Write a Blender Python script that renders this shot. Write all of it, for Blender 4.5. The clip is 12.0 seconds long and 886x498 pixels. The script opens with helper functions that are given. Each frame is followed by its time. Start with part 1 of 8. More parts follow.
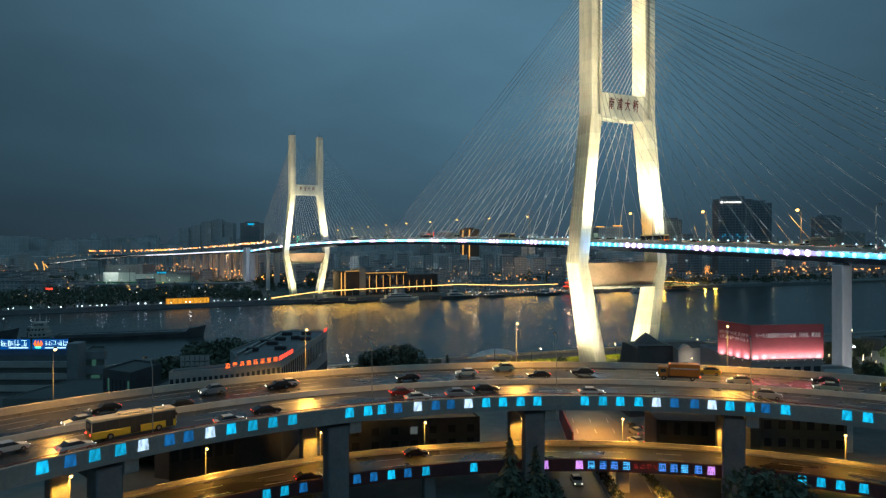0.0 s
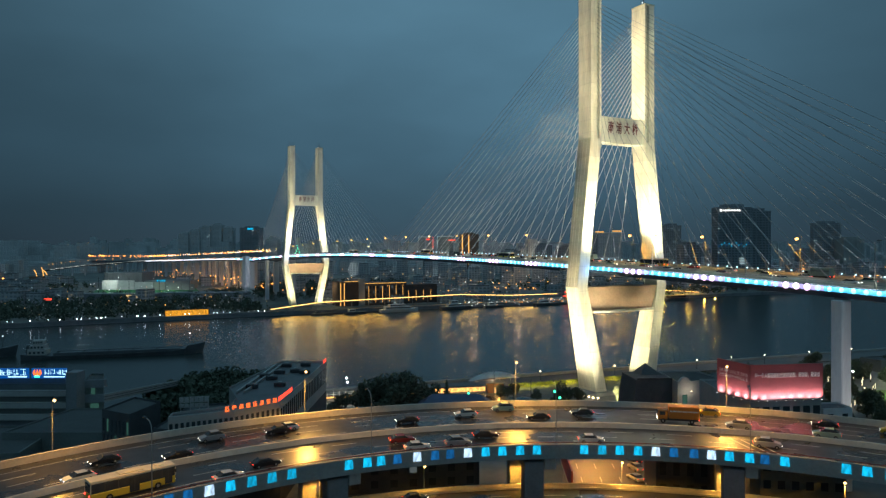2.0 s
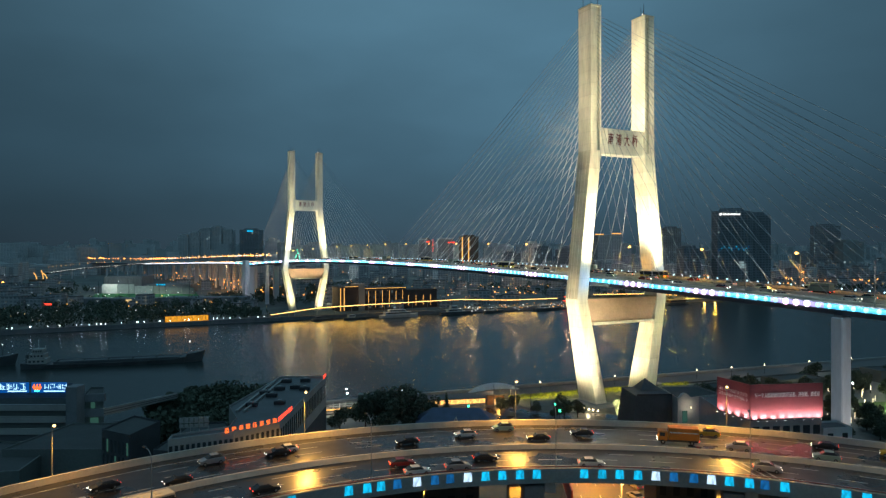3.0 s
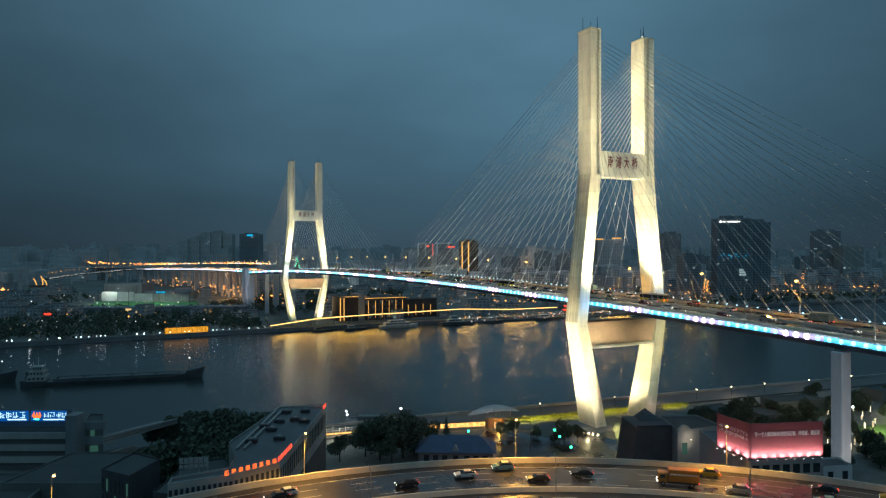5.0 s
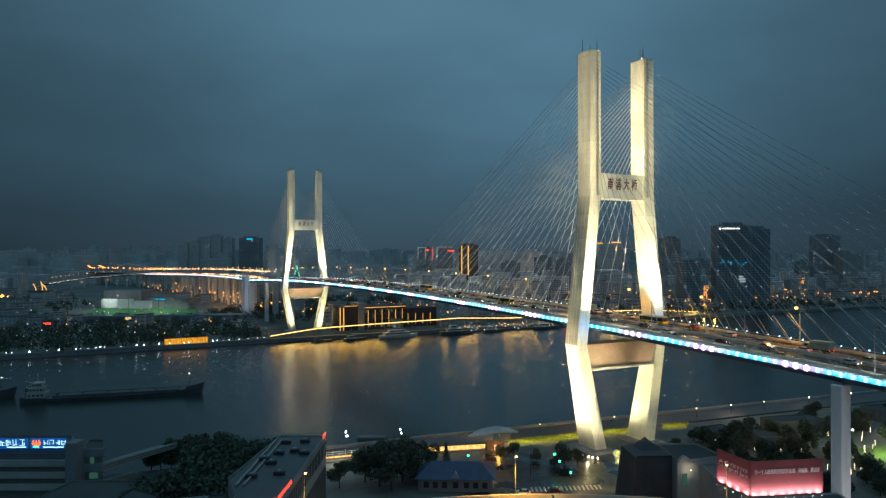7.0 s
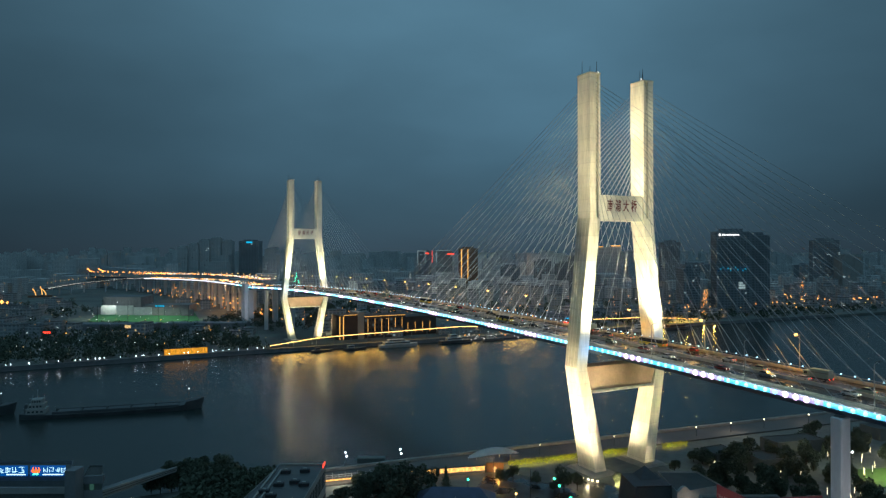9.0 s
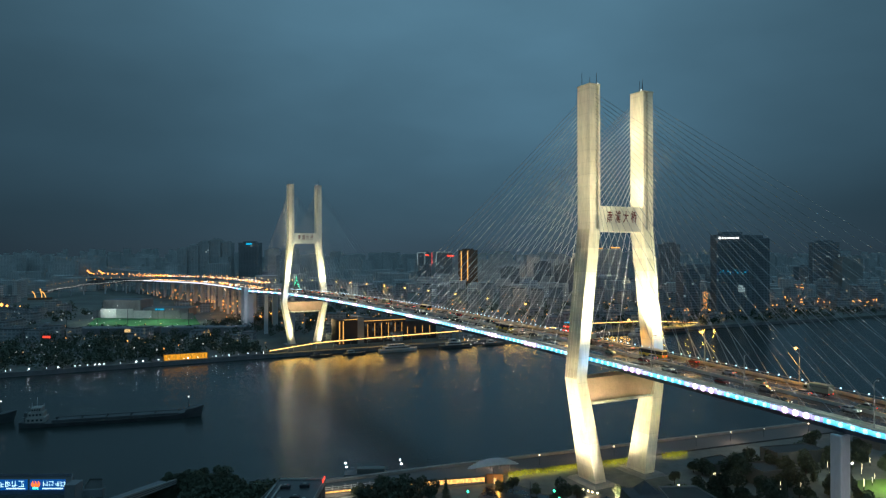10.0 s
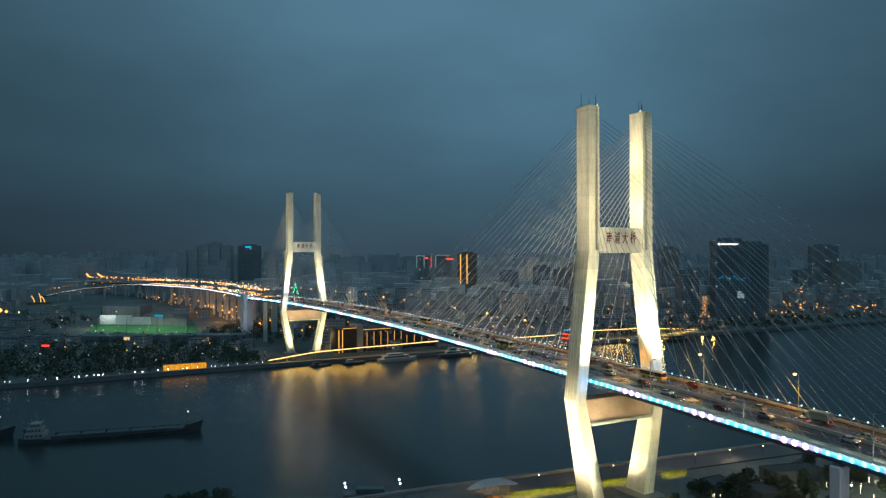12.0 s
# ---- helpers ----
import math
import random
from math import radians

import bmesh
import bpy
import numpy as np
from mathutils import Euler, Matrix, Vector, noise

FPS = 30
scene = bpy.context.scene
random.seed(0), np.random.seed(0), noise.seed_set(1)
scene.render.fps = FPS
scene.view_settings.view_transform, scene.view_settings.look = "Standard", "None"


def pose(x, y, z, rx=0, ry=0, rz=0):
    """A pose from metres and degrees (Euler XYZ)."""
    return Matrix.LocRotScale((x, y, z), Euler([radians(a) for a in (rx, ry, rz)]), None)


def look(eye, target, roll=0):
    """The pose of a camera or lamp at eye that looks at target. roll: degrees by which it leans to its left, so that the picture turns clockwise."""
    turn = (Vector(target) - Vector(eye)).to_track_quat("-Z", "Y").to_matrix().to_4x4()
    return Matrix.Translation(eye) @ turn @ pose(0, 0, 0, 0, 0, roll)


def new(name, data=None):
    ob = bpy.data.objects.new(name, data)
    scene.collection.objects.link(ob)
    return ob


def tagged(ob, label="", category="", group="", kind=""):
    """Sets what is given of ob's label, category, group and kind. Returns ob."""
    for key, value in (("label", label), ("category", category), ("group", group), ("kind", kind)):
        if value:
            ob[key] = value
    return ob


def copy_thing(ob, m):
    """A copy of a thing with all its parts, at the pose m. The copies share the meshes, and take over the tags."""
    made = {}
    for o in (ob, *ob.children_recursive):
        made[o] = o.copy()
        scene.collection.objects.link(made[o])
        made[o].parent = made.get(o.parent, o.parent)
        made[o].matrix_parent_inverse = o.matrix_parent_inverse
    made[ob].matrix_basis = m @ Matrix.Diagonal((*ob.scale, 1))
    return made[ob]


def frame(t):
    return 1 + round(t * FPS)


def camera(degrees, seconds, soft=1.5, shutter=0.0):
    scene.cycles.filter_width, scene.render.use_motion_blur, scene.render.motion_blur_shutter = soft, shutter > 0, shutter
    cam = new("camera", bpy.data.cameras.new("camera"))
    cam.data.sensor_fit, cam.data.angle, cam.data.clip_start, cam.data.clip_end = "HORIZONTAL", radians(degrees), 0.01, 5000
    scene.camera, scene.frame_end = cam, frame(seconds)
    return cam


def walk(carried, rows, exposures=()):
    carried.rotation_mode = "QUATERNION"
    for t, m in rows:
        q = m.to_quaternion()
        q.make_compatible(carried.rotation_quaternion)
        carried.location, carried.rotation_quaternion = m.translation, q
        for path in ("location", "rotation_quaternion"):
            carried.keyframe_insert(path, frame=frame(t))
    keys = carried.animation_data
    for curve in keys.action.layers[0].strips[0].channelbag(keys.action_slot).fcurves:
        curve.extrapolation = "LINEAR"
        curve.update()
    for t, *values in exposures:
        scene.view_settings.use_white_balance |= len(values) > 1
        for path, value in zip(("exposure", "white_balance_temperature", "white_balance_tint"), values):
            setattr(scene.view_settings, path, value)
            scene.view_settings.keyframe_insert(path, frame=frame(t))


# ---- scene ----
cam = camera(66.2, 12.0, soft=1.3)
walk(cam, [
    (0.0, pose(0, 0, 48.44, 89.736, 0.112, 0.094)),
    (0.5, pose(0, 0, 50.48, 89.773, 0.107, 0.077)),
    (1.0, pose(0, 0, 52.53, 89.810, 0.102, 0.062)),
    (1.5, pose(0, 0, 54.60, 89.845, 0.097, 0.050)),
    (2.0, pose(0, 0, 56.65, 89.879, 0.092, 0.041)),
    (2.5, pose(0, 0, 58.67, 89.910, 0.088, 0.035)),
    (3.0, pose(0, 0, 60.73, 89.940, 0.086, 0.032)),
    (5.0, pose(0, 0, 68.83, 90.049, 0.084, 0.019)),
    (5.5, pose(0, 0, 70.81, 90.072, 0.087, 0.014)),
    (6.0, pose(0, 0, 72.80, 90.091, 0.091, 0.007)),
    (6.5, pose(0, 0, 74.77, 90.105, 0.096, -0.000)),
    (7.0, pose(0, 0, 76.79, 90.114, 0.100, -0.007)),
    (9.0, pose(0, 0, 84.85, 90.134, 0.116, -0.032)),
    (9.5, pose(0, 0, 86.92, 90.139, 0.119, -0.040)),
    (10.0, pose(0, 0, 88.98, 90.142, 0.122, -0.050)),
    (10.5, pose(0, 0, 91.04, 90.145, 0.124, -0.063)),
    (11.0, pose(0, 0, 93.02, 90.147, 0.126, -0.079)),
    (11.5, pose(0, 0, 94.94, 90.148, 0.129, -0.094)),
    (12.0, pose(0, 0, 96.88, 90.150, 0.131, -0.111)),
])

# ---------------------------------------------------------------- sky and large lights
BR = pose(66.37, 259.71, 0, 0, 0, 27.5)      # the bridge's own axes: x across, y along, origin at the near tower

world = bpy.data.worlds.new("dusk_sky")
scene.world = world
world.use_nodes = True
wn, wl = world.node_tree.nodes, world.node_tree.links
wn.clear()
w_out = wn.new("ShaderNodeOutputWorld")
w_bg = wn.new("ShaderNodeBackground")
w_co = wn.new("ShaderNodeTexCoord")
w_sep = wn.new("ShaderNodeSeparateXYZ")
w_ramp = wn.new("ShaderNodeValToRGB")
wl.new(w_co.outputs["Generated"], w_sep.inputs[0])
wl.new(w_sep.outputs["Z"], w_ramp.inputs[0])
el = w_ramp.color_ramp.elements
el[0].position, el[0].color = 0.0, (0.027, 0.050, 0.070, 1)
el[1].position, el[1].color = 1.0, (0.105, 0.225, 0.310, 1)
for pos, col in ((0.05, (0.030, 0.063, 0.089, 1)), (0.13, (0.042, 0.095, 0.137, 1)), (0.28, (0.058, 0.132, 0.189, 1)), (0.5, (0.078, 0.172, 0.242, 1))):
    e = el.new(pos)
    e.color = col
w_map = wn.new("ShaderNodeMapping")
w_map.inputs["Scale"].default_value = (1.0, 1.0, 2.6)
w_map.inputs["Location"].default_value = (0.9, 0.2, 0.35)
w_noise = wn.new("ShaderNodeTexNoise")
w_noise.inputs["Scale"].default_value = 1.7
w_noise.inputs["Detail"].default_value = 5.0
w_noise.inputs["Roughness"].default_value = 0.45
w_cr = wn.new("ShaderNodeMapRange")
w_cr.inputs["From Min"].default_value, w_cr.inputs["From Max"].default_value = 0.33, 0.68
w_cr.inputs["To Min"].default_value, w_cr.inputs["To Max"].default_value = 0.74, 1.12
w_half = wn.new("ShaderNodeMath")             # the overcast is thinnest straight ahead, heavier to the west
w_half.operation = "MULTIPLY_ADD"
w_half.inputs[1].default_value, w_half.inputs[2].default_value = 0.5, 0.5
w_side = wn.new("ShaderNodeValToRGB")
w_side.color_ramp.interpolation = "B_SPLINE"
se = w_side.color_ramp.elements
se[0].position, se[0].color = 0.20, (0.34, 0.34, 0.34, 1)
se[1].position, se[1].color = 0.80, (0.48, 0.48, 0.48, 1)
for pos, val in ((0.33, 0.60), (0.46, 1.02), (0.58, 1.0), (0.70, 0.60)):
    e = se.new(pos)
    e.color = (val, val, val, 1)
w_m1 = wn.new("ShaderNodeMath")
w_m1.operation = "MULTIPLY"
w_mul = wn.new("ShaderNodeMix")
w_mul.data_type, w_mul.blend_type = "RGBA", "MULTIPLY"
w_mul.inputs["Factor"].default_value = 1.0
wl.new(w_co.outputs["Generated"], w_map.inputs["Vector"])
wl.new(w_map.outputs[0], w_noise.inputs["Vector"])
wl.new(w_noise.outputs["Fac"], w_cr.inputs["Value"])
wl.new(w_sep.outputs["X"], w_half.inputs[0])
wl.new(w_half.outputs[0], w_side.inputs[0])
wl.new(w_cr.outputs[0], w_m1.inputs[0])
wl.new(w_side.outputs[0], w_m1.inputs[1])
wl.new(w_ramp.outputs[0], w_mul.inputs["A"])
wl.new(w_m1.outputs[0], w_mul.inputs["B"])
wl.new(w_mul.outputs["Result"], w_bg.inputs["Color"])
w_bg.inputs["Strength"].default_value = 1.75
wl.new(w_bg.outputs[0], w_out.inputs[0])


def spot(eye, target, watts, degrees, color, size=1.5, blend=0.6):
    data = bpy.data.lights.new("floodlight", "SPOT")
    data.energy, data.spot_size, data.spot_blend, data.color, data.shadow_soft_size = watts, radians(degrees), blend, color, size
    ob = new("floodlight_beam", data)
    ob.matrix_world = look(eye, target)
    return ob


def point(at, watts, color, size=0.4):
    data = bpy.data.lights.new("lamp", "POINT")
    data.energy, data.color, data.shadow_soft_size = watts, color, size
    ob = new("lamp_light", data)
    ob.location = at
    return ob


def down(at, watts, color, size=0.4, degrees=150):
    """A street lamp's light: it shines downwards only."""
    return spot(at, (at[0], at[1], at[2] - 5), watts, degrees, color, size, 0.35)


def strip_light(a, b, width, watts, color, towards):
    """A long light line from a to b that shines towards a direction."""
    a, b = Vector(a), Vector(b)
    data = bpy.data.lights.new("light_line", "AREA")
    data.shape, data.size, data.size_y, data.energy, data.color = "RECTANGLE", (b - a).length, width, watts, color
    ob = new("light_line", data)
    x = (b - a).normalized()
    z = -(Vector(towards) - x * x.dot(Vector(towards))).normalized()
    y = z.cross(x)
    ob.matrix_world = Matrix.Translation((a + b) / 2) @ Matrix((x, y, z)).transposed().to_4x4()
    return ob


def bw(x, y, z):
    """A place of the bridge's axes in the world."""
    return BR @ Vector((x, y, z))


WARM = (1.0, 0.86, 0.50)
AMBER = (1.0, 0.49, 0.085)
TOWER_FLOODS = [
    # eye, target, watts, cone
    ((-26, -32, 5), (-17.0, 0, 24), 84000, 58),
    ((-2, -34, 4), (16, 0, 22), 98000, 52),
    ((-4, 16, 4), (17, 0, 25), 66000, 60),
    ((-42, 4, 4), (-17.5, 0, 26), 60000, 56),
    ((-8, -12.6, 50.8), (-17.0, -3, 74), 150000, 62),
    ((9, -12.6, 50.8), (17.5, -3, 74), 130000, 62),
    ((-11, -6, 50), (15, 0, 80), 40000, 60),
    ((-9, -2, 106.6), (13.0, 0, 120), 27000, 84),
    ((-9, -2, 106.6), (12.2, 0, 145), 62000, 34),
    ((-14, -10, 51.5), (-19.5, -3.3, 62), 9000, 60),
    ((0, -42, 5), (0, -3, 37), 19000, 42),
    ((13, -10, 51.5), (19, -3, 60), 7000, 60),
    ((-52, 4, 6), (-19.5, 0, 58), 52000, 30),
    ((-52, 0, 6), (-17.0, 0, 84), 90000, 18),
    ((-50, -18, 4), (-20.5, 0, 38), 72000, 26),
    ((-8, -40, 4), (17.5, -2, 36), 60000, 24),
]
for z in (102, 110, 118, 126, 134, 142, 149):       # narrow beams that climb the upper legs
    TOWER_FLOODS.append(((-58, -24, 10), (-14.6, -1, z), 155000, 7.5))
for z in (108, 126, 143):
    TOWER_FLOODS.append(((8, -62, 48), (-13.2, -3, z), 190000, 12))
    TOWER_FLOODS.append(((8, -62, 48), (13.2, -3, z), 150000, 12))
TOWER_FLOODS.append(((4, -62, 48), (0, -3, 101), 120000, 15))
FAR_FLOODS = TOWER_FLOODS[:2] + TOWER_FLOODS[4:6] + [((-58, -24, 10), (-14.0, 0, 124), 300000, 27), ((8, -62, 48), (4, 0, 124), 210000, 36), ((0, -80, 20), (0, 0, 72), 300000, 46)]
for tower_y, floods in ((0, TOWER_FLOODS), (423, FAR_FLOODS)):
    for eye, target, watts, cone in floods:
        spot(bw(eye[0], eye[1] + tower_y, eye[2]), bw(target[0], target[1] + tower_y, target[2]), watts * 1.9, cone, WARM, blend=0.8)

# ---------------------------------------------------------------- materials


def mat(name, base, rough=0.7, metal=0.0, vary=0.25, scale=0.3, fine=4.0, bump=0.0, emit=None, power=0.0, per_piece=0.0, wet=0.0, stretch=(1, 1, 1), lift=0.0):
    """A surface with variation at two scales: stains (scale) and grain (fine), in 1/metres."""
    m = bpy.data.materials.new(name)
    m.use_nodes = True
    n, l = m.node_tree.nodes, m.node_tree.links
    bsdf = n["Principled BSDF"]
    bsdf.inputs["Roughness"].default_value, bsdf.inputs["Metallic"].default_value = rough, metal
    if emit is not None:
        bsdf.inputs["Base Color"].default_value = (*base, 1)
        bsdf.inputs["Emission Color"].default_value = (*emit, 1)
        bsdf.inputs["Emission Strength"].default_value = power
        return m
    co = n.new("ShaderNodeTexCoord")
    mp = n.new("ShaderNodeMapping")
    mp.inputs["Scale"].default_value = stretch
    l.new(co.outputs["Object"], mp.inputs["Vector"])
    big, small = n.new("ShaderNodeTexNoise"), n.new("ShaderNodeTexNoise")
    for node, sc, de in ((big, scale, 5.0), (small, fine, 3.0)):
        node.inputs["Scale"].default_value, node.inputs["Detail"].default_value = sc, de
        l.new(mp.outputs[0], node.inputs["Vector"])
    add = n.new("ShaderNodeMath")
    add.operation = "MULTIPLY_ADD"
    l.new(small.outputs["Fac"], add.inputs[0])
    add.inputs[1].default_value = 0.45
    l.new(big.outputs["Fac"], add.inputs[2])
    value = add.outputs[0]
    if lift:      # concrete poured in lifts: each band of height has its own tone, with a thin joint between
        sep = n.new("ShaderNodeSeparateXYZ")
        l.new(co.outputs["Object"], sep.inputs[0])
        div, flo, fra, less = (n.new("ShaderNodeMath") for _ in range(4))
        div.operation, flo.operation, fra.operation, less.operation = "DIVIDE", "FLOOR", "FRACT", "LESS_THAN"
        l.new(sep.outputs["Z"], div.inputs[0])
        div.inputs[1].default_value = lift
        l.new(div.outputs[0], flo.inputs[0])
        l.new(div.outputs[0], fra.inputs[0])
        l.new(fra.outputs[0], less.inputs[0])
        less.inputs[1].default_value = 0.07
        tone = n.new("ShaderNodeTexWhiteNoise")
        tone.noise_dimensions = "1D"
        l.new(flo.outputs[0], tone.inputs["W"])
        both = n.new("ShaderNodeMath")
        both.operation = "MULTIPLY_ADD"
        l.new(tone.outputs["Value"], both.inputs[0])
        both.inputs[1].default_value = 0.14
        l.new(value, both.inputs[2])
        cut = n.new("ShaderNodeMath")
        cut.operation = "MULTIPLY_ADD"
        l.new(less.outputs[0], cut.inputs[0])
        cut.inputs[1].default_value = -0.08
        l.new(both.outputs[0], cut.inputs[2])
        value = cut.outputs[0]
    if per_piece:
        info = n.new("ShaderNodeObjectInfo")
        more = n.new("ShaderNodeMath")
        more.operation = "MULTIPLY_ADD"
        l.new(info.outputs["Random"], more.inputs[0])
        more.inputs[1].default_value = per_piece
        l.new(value, more.inputs[2])
        value = more.outputs[0]
    rng = n.new("ShaderNodeMapRange")
    rng.inputs["From Min"].default_value, rng.inputs["From Max"].default_value = 0.45, 1.0
    rng.inputs["To Min"].default_value, rng.inputs["To Max"].default_value = 1.0 - vary, 1.0 + vary
    l.new(value, rng.inputs["Value"])
    mix = n.new("ShaderNodeMix")
    mix.data_type, mix.blend_type = "RGBA", "MULTIPLY"
    mix.inputs["Factor"].default_value = 1.0
    mix.inputs["A"].default_value = (*base, 1)
    l.new(rng.outputs[0], mix.inputs["B"])
    l.new(mix.outputs["Result"], bsdf.inputs["Base Color"])
    rr = n.new("ShaderNodeMapRange")
    rr.inputs["From Min"].default_value, rr.inputs["From Max"].default_value = 0.35, 0.75
    rr.inputs["To Min"].default_value, rr.inputs["To Max"].default_value = max(0.03, rough - 0.08 - wet), min(1.0, rough + 0.08)
    l.new(big.outputs["Fac"], rr.inputs["Value"])
    l.new(rr.outputs[0], bsdf.inputs["Roughness"])
    if bump:
        bp = n.new("ShaderNodeBump")
        bp.inputs["Strength"].default_value, bp.inputs["Distance"].default_value = bump, 0.05
        l.new(small.outputs["Fac"], bp.inputs["Height"])
        l.new(bp.outputs[0], bsdf.inputs["Normal"])
    return m


def glow(name, color, power):
    m = mat(name, (0.008, 0.008, 0.008), 0.6, emit=color, power=power)
    m.cycles.emission_sampling = "NONE"
    return m


def uneven_glow(name, color, power):
    """A lit panel, brighter here and there."""
    m = glow(name, color, power)
    n, l = m.node_tree.nodes, m.node_tree.links
    co, no, mr = n.new("ShaderNodeTexCoord"), n.new("ShaderNodeTexNoise"), n.new("ShaderNodeMapRange")
    no.inputs["Scale"].default_value, no.inputs["Detail"].default_value = 1.6, 3.0
    mp = n.new("ShaderNodeMapping")
    mp.inputs["Scale"].default_value = (1, 1, 0.45)
    info = n.new("ShaderNodeObjectInfo")
    l.new(info.outputs["Random"], mp.inputs["Location"])
    l.new(co.outputs["Object"], mp.inputs["Vector"])
    l.new(mp.outputs[0], no.inputs["Vector"])
    mr.inputs["From Min"].default_value, mr.inputs["From Max"].default_value = 0.3, 0.7
    mr.inputs["To Min"].default_value, mr.inputs["To Max"].default_value = 0.5 * power, 1.55 * power
    l.new(no.outputs["Fac"], mr.inputs["Value"])
    l.new(mr.outputs[0], n["Principled BSDF"].inputs["Emission Strength"])
    return m


